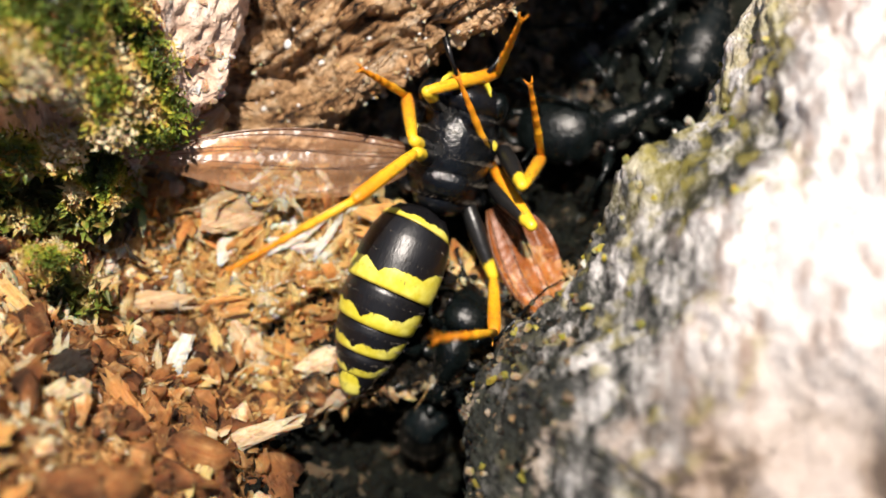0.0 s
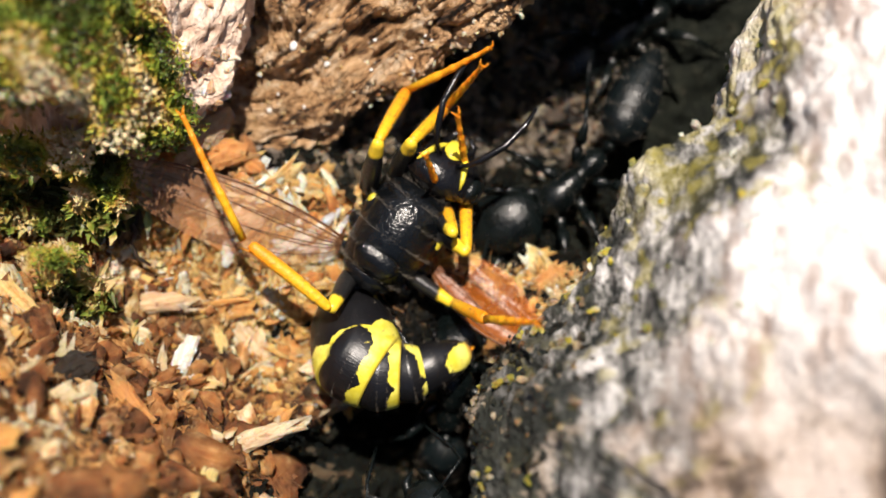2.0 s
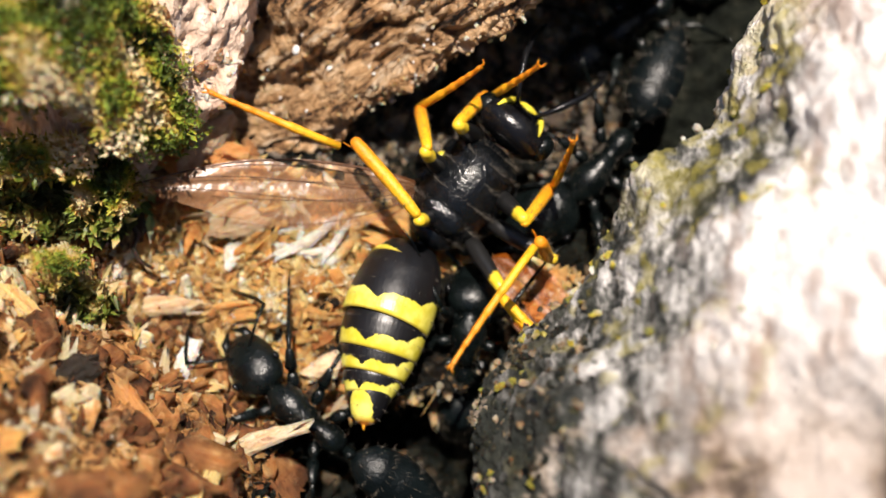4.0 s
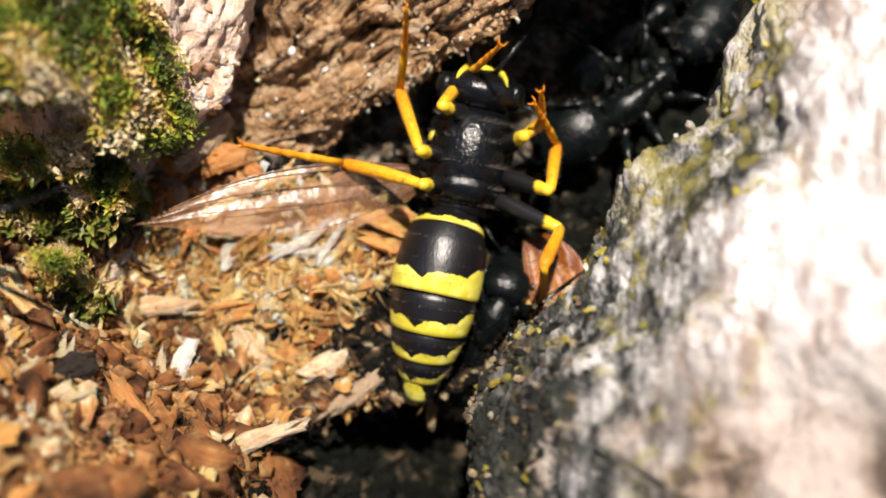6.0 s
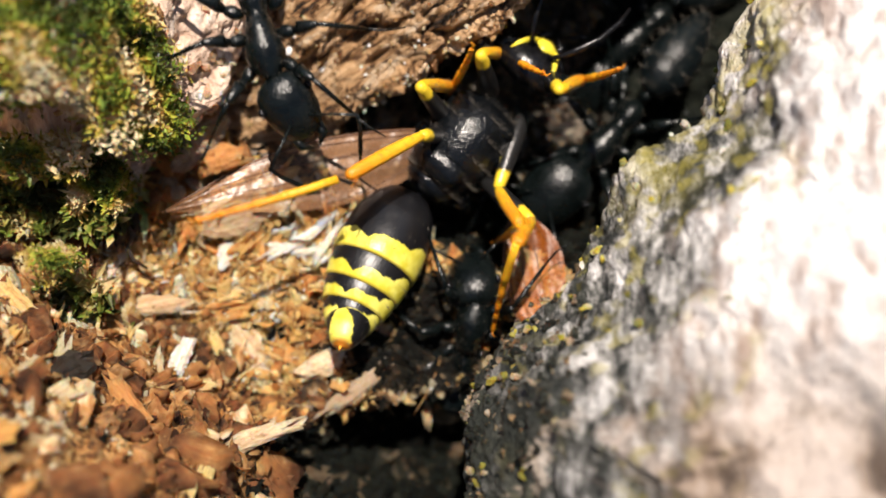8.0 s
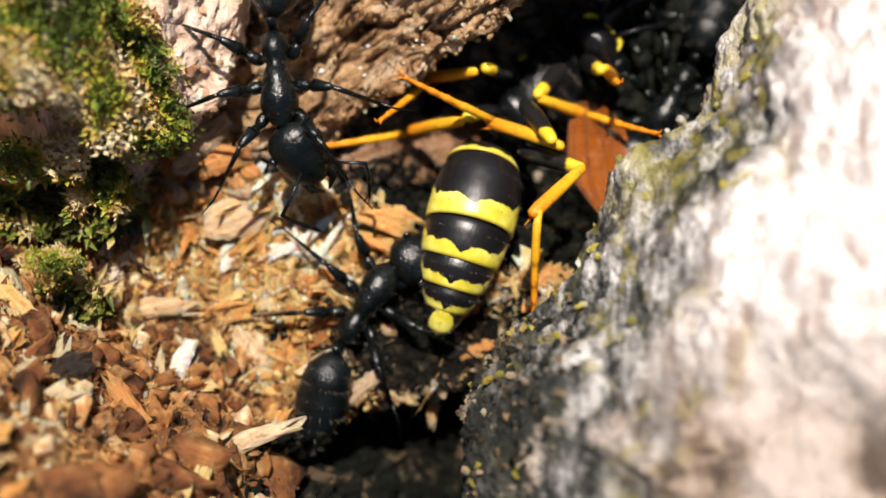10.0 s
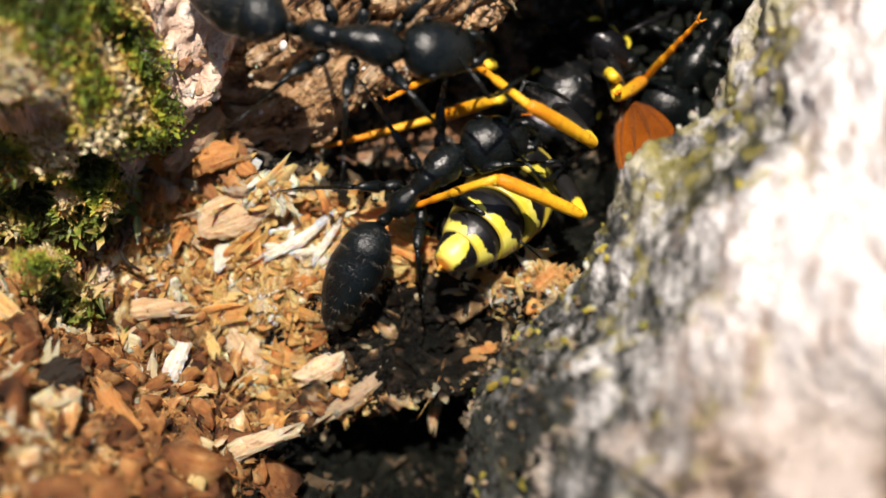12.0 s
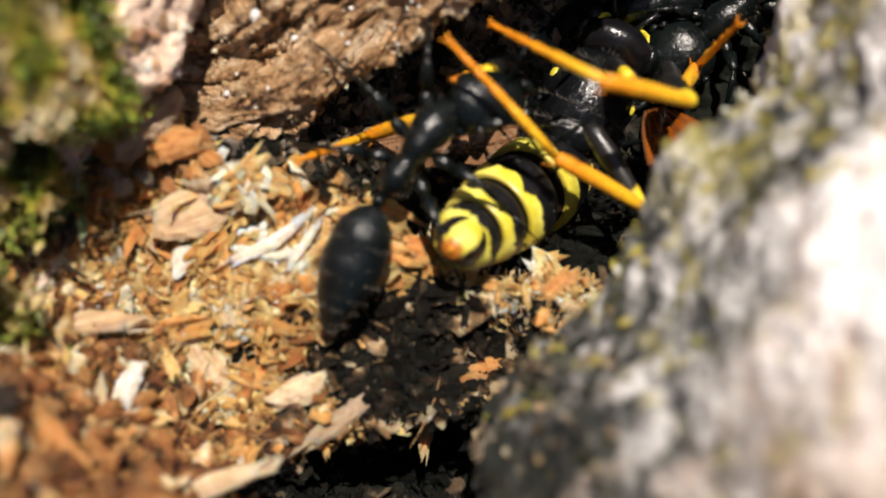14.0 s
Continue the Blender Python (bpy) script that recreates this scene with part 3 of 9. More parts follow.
def moss():
    r = np.random.default_rng(21)
    tufts = []
    for k in range(175):
        tx, ty = r.uniform(-14.5, -8.6), r.uniform(3.4, 8.6)
        if ty > 5.0 - 1.0 * (tx + 11.0 > r.normal(0, 0.3)) and tx < -9.7 - 0.5 * max(0.0, 5.0 - ty) - 0.4 * max(0.0, ty - 6.0) + r.normal(0, 0.35):
            tufts.append((tx, ty, r.uniform(0.5, 1.2)))
    for k in range(6):
        tufts.append((r.uniform(-13.9, -12.7), r.uniform(-1.2, 0.0), r.uniform(0.3, 0.6)))
    for k in range(12):
        tufts.append((r.uniform(-13.2, -11.5), r.uniform(1.6, 3.2), r.uniform(0.25, 0.5)))
    at, size = [], []
    for tx, ty, tr in tufts:
        z0 = (4.6 + 2.2 * min(max(-9.9 - tx, 0.0), 2.1) if ty > 3.5 else 3.2 if ty > 1 else 5.6) + r.uniform(-1.2, 1.0)
        m = 330
        a, q = r.uniform(0, 2 * np.pi, m), np.sqrt(r.uniform(0, 1, m)) * tr
        at.append(np.stack([tx + np.cos(a) * q, ty + np.sin(a) * q, z0 + 0.9 * tr * (1 - (q / tr) ** 2) + 0.2 - 2.4 * r.uniform(0, 1, m) ** 3], 1))
        size.append(r.uniform(0.18, 0.46, m) * r.uniform(0.7, 1.2) * (1.0 if ty > 1 else 0.6))
    return leaf_cloud("moss", np.concatenate(at), None, np.concatenate(size), moss_mat, 22)


# near-black copy of the moss colours, for the shade below the cushion
dark_moss_mat = plant_material("moss_black_for_shade", (0.0, (0.006, 0.009, 0.004)), (0.4, (0.03, 0.045, 0.010)), (0.62, (0.10, 0.15, 0.018)), (0.82, (0.30, 0.24, 0.06)), (1.0, (0.62, 0.47, 0.26)))


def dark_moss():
    """Low moss between the bright cushion and the litter, coloured black-green to stand for shade."""
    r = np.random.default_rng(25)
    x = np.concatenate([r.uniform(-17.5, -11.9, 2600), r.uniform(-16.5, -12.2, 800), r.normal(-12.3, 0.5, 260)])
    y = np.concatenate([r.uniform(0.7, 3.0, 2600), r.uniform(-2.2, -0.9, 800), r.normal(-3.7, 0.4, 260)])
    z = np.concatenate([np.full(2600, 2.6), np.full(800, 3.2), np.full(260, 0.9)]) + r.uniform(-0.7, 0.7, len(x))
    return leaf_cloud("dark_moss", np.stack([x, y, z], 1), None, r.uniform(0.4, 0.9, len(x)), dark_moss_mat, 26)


tagged(dark_moss(), "low black-green moss, its dark colour standing for the hollow's shade", "moss", kind="stuff")
r = np.random.default_rng(27)
at = np.stack([r.uniform(-16.5, -12.2, 2600), r.uniform(2.5, 4.0, 2600), r.uniform(2.8, 6.2, 2600)], 1)
tagged(leaf_cloud("moss_fringe", at, None, r.uniform(0.2, 0.5, 2600), moss_mat, 28), "hanging fringe of green moss below the cushion", "moss", kind="stuff")
tagged(moss(), "cushion of green and yellow moss on the wood bank", "moss", kind="stuff")


# ---- insects: materials ----
def chitin(name, colour, rough=0.22, pits=9.0, depth=0.012, dusty=0.0):
    n = Nodes(name, rough, spec=0.38)
    p = n.coords()
    a, b = n.noise(p, pits, 3.0), n.noise(p, 1.4, 4.0)
    dark = tuple(c * 0.55 for c in colour)
    tone = n.mix(n.step(b, 0.35, 0.65), dark, colour)
    if dusty:
        tone = n.mix(n.num("MULTIPLY", n.step(n.noise(p, 3.0, 5.0, 0.7), 0.52, 0.72), dusty), tone, (0.16, 0.14, 0.12))
    return n.done(tone, a, depth, n.num("MULTIPLY_ADD", b, 0.25, rough - 0.08))


black_mat = chitin("black_chitin", (0.006, 0.006, 0.007), 0.2, 5.0, 0.03)
thorax_mat = chitin("sculpted_black_chitin", (0.004, 0.005, 0.006), 0.17, 5.0, 0.05, 0.03)
ant_mat = chitin("ant_black_chitin", (0.003, 0.005, 0.005), 0.23, 6.0, 0.04)
ant_gaster_mat = chitin("ant_gaster_chitin", (0.004, 0.007, 0.008), 0.30, 8.0, 0.04)
yellow_mat = chitin("yellow_chitin", (0.78, 0.66, 0.05), 0.3)
orange_mat = chitin("orange_chitin", (0.86, 0.36, 0.02), 0.35, 8.0, 0.015)
tan_mat = chitin("pale_bristles", (0.13, 0.11, 0.085), 0.6)


def leg_material():
    """Yellow at the knee, orange towards the foot, along the leg's own length."""
    n = Nodes("wasp_leg_chitin", 0.42, spec=0.4)
    n.bsdf.inputs["Subsurface Weight"].default_value = 0.25
    n.bsdf.inputs["Subsurface Scale"].default_value = 0.0002
    p = n.coords()
    sep = n.node("ShaderNodeSeparateXYZ")
    n.put(sep.inputs[0], p)
    t = n.step(n.num("ADD", sep.outputs[0], n.num("MULTIPLY", n.noise(p, 1.2), 1.2)), 1.2, 4.4)
    tone = n.mix(t, (0.72, 0.40, 0.015), (0.66, 0.235, 0.008))
    a = n.noise(p, 6.0, 4.0)
    tone = n.mix(n.num("MULTIPLY", n.step(a, 0.50, 0.70), 0.5), tone, (0.42, 0.15, 0.01))
    return n.done(tone, a, 0.05)


leg_mat = leg_material()


def femur_material():
    n = Nodes("wasp_femur_chitin", 0.28, spec=0.5)
    p = n.coords()
    sep = n.node("ShaderNodeSeparateXYZ")
    n.put(sep.inputs[0], p)
    t = n.step(n.num("ADD", sep.outputs[0], n.num("MULTIPLY", n.noise(p, 2.0), 0.6)), 2.65, 2.85)
    return n.done(n.mix(t, (0.012, 0.012, 0.012), (0.70, 0.50, 0.03)), n.noise(p, 8.0), 0.02)


femur_mat = femur_material()


def tergite_material(name, start, length, notch, inner, last):
    """Black plate with a yellow hind band: its front edge is notched in the middle and beside it, and runs forward on the flanks."""
    n = Nodes(name, 0.3, spec=0.45)
    p = n.coords()
    sep = n.node("ShaderNodeSeparateXYZ")
    n.put(sep.inputs[0], p)
    ang = n.num("ARCTAN2", sep.outputs[1], sep.outputs[2])
    middle = n.num("POWER", n.num("MAXIMUM", n.num("COSINE", n.num("MULTIPLY", ang, 3.0)), 0.0), 5.0)
    beside = n.num("POWER", n.num("MAXIMUM", n.num("COSINE", n.num("MULTIPLY", ang, 6.0)), 0.0), 6.0)
    flank = n.step(n.num("ABSOLUTE", ang), 0.8, 1.5)
    ragged = n.num("MULTIPLY", n.num("SUBTRACT", n.noise(p, 3.4, 4.0), 0.5), 0.34)
    edge = n.num("ADD", n.num("MULTIPLY_ADD", middle, notch, start), ragged)
    edge = n.num("SUBTRACT", n.num("MULTIPLY_ADD", beside, notch * 0.5, edge), n.num("MULTIPLY", flank, notch * 1.9))
    t = n.step(n.num("SUBTRACT", sep.outputs[0], edge), 0.0, 0.05)
    if last:
        # one round patch on the back of the last plate
        along, side = n.num("MULTIPLY", n.num("SUBTRACT", sep.outputs[0], 1.5), 1.25), n.num("MULTIPLY", sep.outputs[1], 1.9)
        patch = n.num("ADD", n.num("POWER", n.num("ABSOLUTE", along), 2.0), n.num("POWER", n.num("ABSOLUTE", side), 2.0))
        t = n.num("MULTIPLY", n.num("SUBTRACT", 1.0, n.step(n.num("MULTIPLY_ADD", ragged, 2.2, patch), 0.66, 0.80)), n.num("GREATER_THAN", sep.outputs[2], 0.0))
    round_axis = n.num("SQRT", n.num("ADD", n.num("POWER", sep.outputs[1], 2.0), n.num("POWER", sep.outputs[2], 2.0)))
    t = n.num("MULTIPLY", t, n.num("GREATER_THAN", round_axis, inner))
    yellow = n.mix(n.step(n.noise(p, 1.1, 3.0), 0.35, 0.65), (0.54, 0.47, 0.035), (0.72, 0.67, 0.13))
    tone = n.mix(t, (0.006, 0.006, 0.007), yellow)
    if last:
        tone = n.mix(n.step(sep.outputs[0], 1.76, 1.98), tone, (0.36, 0.12, 0.012))
    else:
        tone = n.mix(n.num("MULTIPLY", n.step(sep.outputs[0], length - 0.07, length - 0.02), 0.5), tone, (0.22, 0.11, 0.02))
    satin = n.noise(n.vec("MULTIPLY", p, (0.5, 2.0, 2.0)), 7.0, 3.0)
    return n.done(tone, satin, 0.012, n.num("MULTIPLY_ADD", n.noise(p, 1.2, 3.0), 0.3, 0.19))


def wing_material(name, dark, light, alpha, rough, spec=0.6):
    n = Nodes(name, rough, spec=spec)
    p = n.coords()
    crease, b = n.noise(n.vec("MULTIPLY", p, (0.3, 0.8, 1.0)), 0.8, 2.0), n.noise(p, 0.45, 3.0)
    n.put(n.bsdf.inputs["Alpha"], n.num("MULTIPLY_ADD", n.step(b, 0.3, 0.7), 0.16, alpha))
    n.bsdf.inputs["Coat Weight"].default_value = 0.0
    n.bsdf.inputs["Coat Roughness"].default_value = 0.12
    return n.done(n.mix(b, dark, light), n.num("ADD", crease, n.num("MULTIPLY", n.noise(p, 1.1, 2.0), 0.4)), 0.22)


wing_mat = wing_material("smoky_wing_membrane", (0.34, 0.15, 0.06), (0.52, 0.29, 0.15), 0.24, 0.28)
amber_wing_mat = wing_material("amber_wing_membrane", (0.36, 0.08, 0.006), (0.50, 0.14, 0.010), 0.28, 0.34, 0.35)
vein_mat = chitin("wing_vein", (0.10, 0.04, 0.015), 0.35)


# ---- insects: shapes ----
def loft(rings, sides=20, bm=None):
    """A closed body from rings along x: (x, half width, half height, rise)."""
    bm = bm or bmesh.new()
    loops = []
    for x, ry, rz, rise in rings:
        loops.append([bm.verts.new((x, math.sin(2 * math.pi * j / sides) * ry, math.cos(2 * math.pi * j / sides) * rz + rise)) for j in range(sides)])
    for a, b in zip(loops, loops[1:]):
        for j in range(sides):
            bm.faces.new((a[j], a[(j + 1) % sides], b[(j + 1) % sides], b[j]))
    bm.faces.new(loops[0][::-1])
    bm.faces.new(loops[-1])
    bmesh.ops.recalc_face_normals(bm, faces=bm.faces)
    return bm


def rounded(length, ry, rz, steps=12, power=0.5, front=0.0, skew=0.0, rise=0.0):
    """Rings of an egg from x = front to front + length; skew moves the widest place."""
    out = []
    for i in range(steps + 1):
        t = i / steps
        s = t ** (2 ** skew)
        k = max(0.03, (4 * s * (1 - s)) ** power)
        out.append((front + length * t, ry * k, rz * k, rise * k))
    return out


def tube(points, radii, sides=8, bm=None):
    """A bent tube through points, with its radius at each."""
    bm = bm or bmesh.new()
    loops = []
    pts = [Vector(p) for p in points]
    for i, p in enumerate(pts):
        d = (pts[min(i + 1, len(pts) - 1)] - pts[max(i - 1, 0)]).normalized()
        u = d.orthogonal().normalized() if not loops else (u - d * u.dot(d)).normalized()
        v = d.cross(u)
        loops.append([bm.verts.new(p + (u * math.cos(2 * math.pi * j / sides) + v * math.sin(2 * math.pi * j / sides)) * radii[i]) for j in range(sides)])
    for a, b in zip(loops, loops[1:]):
        for j in range(sides):
            bm.faces.new((a[j], a[(j + 1) % sides], b[(j + 1) % sides], b[j]))
    bm.faces.new(loops[0][::-1])
    bm.faces.new(loops[-1])
    bmesh.ops.recalc_face_normals(bm, faces=bm.faces)
    return bm


def bristles(count, rings, length, seed):
    """Fine tapering hairs on a body given by rings."""
    r = random.Random(seed)
    bm = bmesh.new()
    for _ in range(count):
        i = r.randrange(1, len(rings) - 1)
        x, ry, rz, rise = rings[i]
        a = r.uniform(-2.0, 2.0)
        out = Vector((r.uniform(-0.3, 0.5), math.sin(a), math.cos(a))).normalized()
        base = Vector((x, math.sin(a) * ry * 0.97, math.cos(a) * rz * 0.97 + rise))
        side = out.orthogonal().normalized() * 0.008
        tip = base + out * length * r.uniform(0.5, 1.1) + Vector((r.uniform(0, 0.15), 0, 0))
        up = out.cross(side)
        v = [bm.verts.new(base + side), bm.verts.new(base - side * 0.5 + up * 0.8), bm.verts.new(base - side * 0.5 - up * 0.8), bm.verts.new(tip)]
        for f in ((0, 1, 3), (1, 2, 3), (2, 0, 3)):
            bm.faces.new([v[k] for k in f])
    return bm


# ---- wasp ----
TERGITES = [  # length, ring radii front to back, where the yellow band starts, the depth of its notches
    (0.85, ((0.0, 0.40), (0.12, 0.80), (0.35, 1.20), (0.6, 1.45), (0.85, 1.60)), 0.58, 0.06),
    (2.40, ((0.0, 1.58), (0.4, 1.74), (1.2, 1.88), (1.9, 1.92), (2.4, 1.88)), 1.60, 0.22),
    (1.35, ((0.0, 1.76), (0.3, 1.80), (0.8, 1.77), (1.35, 1.66)), 0.80, 0.20),
    (1.05, ((0.0, 1.52), (0.25, 1.57), (0.6, 1.50), (1.05, 1.34)), 0.62, 0.17),
    (0.90, ((0.0, 1.18), (0.25, 1.24), (0.55, 1.13), (0.9, 0.92)), 0.56, 0.14),
    (2.00, ((0.0, 0.98), (0.5, 1.0), (0.95, 0.90), (1.4, 0.74), (1.75, 0.54), (1.93, 0.32), (2.0, 0.12)), 1.18, 0.16),
]


def wasp_leg(kind, index):
    """One leg's three pieces; each starts at its own origin and runs along x."""
    f = loft([(0.0, 0.18, 0.2, 0), (0.3, 0.30, 0.34, 0), (1.2, 0.34, 0.38, 0), (2.2, 0.28, 0.30, 0), (2.9, 0.22, 0.24, 0), (3.1, 0.2, 0.2, 0), (3.2, 0.08, 0.08, 0)], 12)
    femur = part("femur", f, femur_mat, wasp)
    t = loft([(0.0, 0.10, 0.10, 0), (0.12, 0.18, 0.18, 0), (0.6, 0.21, 0.22, 0.02), (1.8, 0.24, 0.25, 0.03), (3.1, 0.25, 0.25, 0), (3.5, 0.21, 0.21, 0), (3.62, 0.12, 0.12, 0)], 12)
    for side in (-1, 1):
        loft([(3.3, 0.01, 0.01, 0)] + [(3.3 + 0.25 * k, 0.05 - 0.015 * k, 0.05 - 0.015 * k, -0.22 - 0.1 * k) for k in range(3)], 5, t)
    tibia = part("tibia", t, leg_mat, wasp)
    part("leg_hair", bristles(70, [(0.2 + 0.4 * q, 0.235, 0.235, 0) for q in range(9)], 0.2, 30 + len(W)), tan_mat, tibia, "fine short hair")
    rings, x = [], 0.0
    for k, size in enumerate((2.0, 0.9, 0.7, 0.55, 0.75)):
        w = 0.17 - 0.018 * k
        bend = lambda q: -0.05 * q ** 1.7 * 0.4
        rings += [(x + 0.01, w * 0.88, w * 0.88, bend(x)), (x + size * 0.5, w * 0.85, w * 0.85, bend(x + size * 0.5)), (x + size * 0.93, w * 0.96, w * 0.96, bend(x + size)), (x + size, w * 0.84, w * 0.84, bend(x + size))]
        x += size
    a = loft(rings, 10)
    for side in (-1, 1):
        tube([(x - 0.05, 0, bend(x)), (x + 0.15, side * 0.1, bend(x)), (x + 0.24, side * 0.16, bend(x) - 0.15)], [0.05, 0.04, 0.01], 5, a)
    tarsus = part("tarsus", a, leg_mat, wasp)
    return femur, tibia, tarsus


def wing(length, width, material, label):
    """A folded wing: a pleated sheet from the root at x = 0, with its veins."""
    nu, nv = 60, 22
    bm = bmesh.new()
    grid = []

    def place(u, v):
        half = width * (0.16 + 0.84 * math.sin(math.pi * (0.04 + 0.90 * u ** 0.72)) ** 1.15) * (1 - u ** 6)
        y = (v - 0.30 - 0.25 * u) * half
        fold = 0.4 * abs(math.sin(v * 6.3 + 1.9 * u * v + math.sin(u * 4.0))) ** 1.4 * (0.35 + 0.65 * math.sin(math.pi * min(1.0, u * 1.05)))
        z = 0.22 * fold + 0.012 * math.sin(v * 17 + u * 4 + 2 * math.sin(u * 5)) + 0.3 * math.sin(math.pi * u) - 0.4 * (v - 0.4) ** 2 + 1.3 * u ** 2
        return Vector((u * length, y, z))

    for i in range(nu + 1):
        grid.append([bm.verts.new(place(i / nu, j / nv)) for j in range(nv + 1)])
    for i in range(nu):
        for j in range(nv):
            bm.faces.new((grid[i][j], grid[i + 1][j], grid[i + 1][j + 1], grid[i][j + 1]))
    ob = part("wing", bm, material, wasp, label)
    for v0, v1, last, thick in ((0.02, 0.03, 0.97, 0.06), (0.16, 0.06, 0.8, 0.035), (0.42, 0.2, 0.9, 0.028), (0.5, 0.66, 0.7, 0.024), (0.75, 0.95, 0.45, 0.022), (0.3, 0.34, 0.95, 0.02), (0.62, 0.5, 0.92, 0.02)):
        pts = [place(last * k / 14, v0 + (v1 - v0) * k / 14) + Vector((0, 0, 0.015)) for k in range(15)]
        part("vein", tube(pts, [thick * (1 - 0.6 * k / 14) for k in range(15)], 6), vein_mat, ob)
    return ob


wasp = tagged(new("wasp"), "black and yellow banded wasp with orange legs, dragged by ants", "wasp")
W = {}
THORAX = [(-2.35, 0.35, 0.3, -0.2), (-2.2, 0.8, 0.8, -0.15), (-1.8, 1.25, 1.25, -0.05), (-1.1, 1.45, 1.5, 0.0), (-0.3, 1.52, 1.58, 0.05), (0.6, 1.5, 1.55, 0.05), (1.3, 1.35, 1.35, 0.0), (1.8, 1.0, 1.0, -0.1), (2.05, 0.5, 0.5, -0.2)]
part("thorax", loft(THORAX, 28), thorax_mat, wasp, "glossy black thorax")
part("scutellum", loft([(-1.75, 0.3, 0.1, 1.25), (-1.6, 0.75, 0.3, 1.28), (-1.2, 0.95, 0.35, 1.38), (-0.85, 0.8, 0.25, 1.45), (-0.75, 0.4, 0.1, 1.5)], 18), thorax_mat, wasp)
for s in (-1, 1):
    part("tegula", loft(rounded(0.5, 0.2, 0.2, 8), 12), yellow_mat, wasp, "yellow wing root plate").matrix_basis = mm(0.2, s * 1.42, 0.45)
part("thorax_hair", bristles(700, THORAX, 0.42, 5), tan_mat, wasp, "pale short hair")
HEAD = [(-0.55, 0.5, 0.5, 0), (-0.45, 1.1, 1.0, 0), (-0.1, 1.55, 1.35, 0), (0.3, 1.6, 1.4, -0.05), (0.7, 1.3, 1.2, -0.15), (1.0, 0.8, 0.85, -0.3), (1.15, 0.3, 0.4, -0.4)]
W["head"] = part("head", loft(HEAD, 24), black_mat, wasp, "black head with yellow face marks")
for s in (-1, 1):
    part("compound_eye", loft(rounded(1.15, 0.42, 0.75, 10, front=-0.35), 16), ant_mat, W["head"]).location = (0, s * 0.00128, 0.0001)
    part("yellow_streak", tube([(0.35, s * 0.95, 1.02), (0.62, s * 0.85, 0.92), (0.9, s * 0.68, 0.62), (1.08, s * 0.5, 0.25), (1.16, s * 0.36, 0.0)], [0.03, 0.09, 0.12, 0.09, 0.03], 8), yellow_mat, W["head"], "yellow face mark")
    part("antenna", tube([(0.75, s * 0.3, 0.55), (1.3, s * 0.7, 1.0), (1.75, s * 0.95, 1.05), (2.6, s * 1.35, 0.75), (3.5, s * 1.5, 0.2), (4.1, s * 1.45, -0.2)], [0.10, 0.09, 0.13, 0.12, 0.11, 0.06]), black_mat, W["head"])
    part("mandible", tube([(0.9, s * 0.5, -0.7), (1.3, s * 0.42, -0.8), (1.5, s * 0.1, -0.82)], [0.2, 0.15, 0.04]), black_mat, W["head"])
part("clypeus", loft([(0.62, 0.05, 0.1, 0.02), (0.78, 0.34, 0.62, 0.0), (1.02, 0.46, 0.72, -0.08), (1.2, 0.36, 0.5, -0.16), (1.28, 0.1, 0.15, -0.2)], 16), yellow_mat, W["head"], "yellow face plate")
part("pronotum", loft([(1.05, 1.0, 0.4, 0.85), (1.2, 1.36, 0.75, 0.55), (1.45, 1.36, 0.85, 0.35), (1.7, 1.1, 0.8, 0.2), (1.85, 0.6, 0.5, 0.1)], 20), thorax_mat, wasp)
part("propodeum", loft([(-2.5, 0.35, 0.4, 0.0), (-2.35, 0.75, 0.75, 0.1), (-2.0, 1.05, 0.95, 0.2), (-1.7, 0.9, 0.7, 0.35), (-1.6, 0.4, 0.3, 0.5)], 20), thorax_mat, wasp)
for s in (-1, 1):
    for x, out in ((1.1, 0.95), (-0.4, 1.15), (-1.5, 1.0)):
        part("coxa", loft(rounded(1.1, 0.42, 0.46, 9, front=-0.3), 12), thorax_mat, wasp).matrix_basis = mm(x, s * out, -0.55, 0, 10, s * 115)
    part("side_plate", loft(rounded(1.7, 0.55, 0.8, 10, front=-0.85), 14), thorax_mat, wasp).matrix_basis = mm(0.15, s * 1.12, 0.05, 0, 0, s * 8)
part("petiole", tube([(-2.2, 0, -0.3), (-2.6, 0, -0.35), (-2.9, 0, -0.3)], [0.35, 0.22, 0.3]), black_mat, wasp)
for k, (length, radii, start, notch) in enumerate(TERGITES):
    rings = [(x, r * 0.89, r * 0.87, 0) for x, r in radii]
    if k:
        rings = [(-0.7, rings[0][1] * 0.66, rings[0][2] * 0.66, 0), (-0.3, rings[0][1] * 0.9, rings[0][2] * 0.9, 0)] + rings
    fine = []
    for (x0, a0, b0, _), (x1, a1, b1, _) in zip(rings, rings[1:]):
        for q in range(3):
            fine.append((x0 + (x1 - x0) * q / 3, a0 + (a1 - a0) * q / 3, b0 + (b1 - b0) * q / 3, 0))
    fine += [rings[-1], (length + 0.02, rings[-1][1] * 0.96, rings[-1][2] * 0.96, 0), (length - 0.06, rings[-1][1] * 0.88, rings[-1][2] * 0.88, 0)]
    W["tergite", k] = part("tergite", loft(fine, 36), tergite_material("banded_tergite_%s" % "abcdef"[k], start, length, notch, radii[-1][1] * (0.78 if k < 5 else 0.0), k == 5), wasp, "black plate with a yellow band")
for k, (length, radii, start, notch) in enumerate(TERGITES[1:], 1):
    part("fine_hair", bristles(110, [(x, r * 0.93, r * 0.9, 0) for x, r in radii], 0.16, 60 + k), tan_mat, W["tergite", k], "fine pale down")
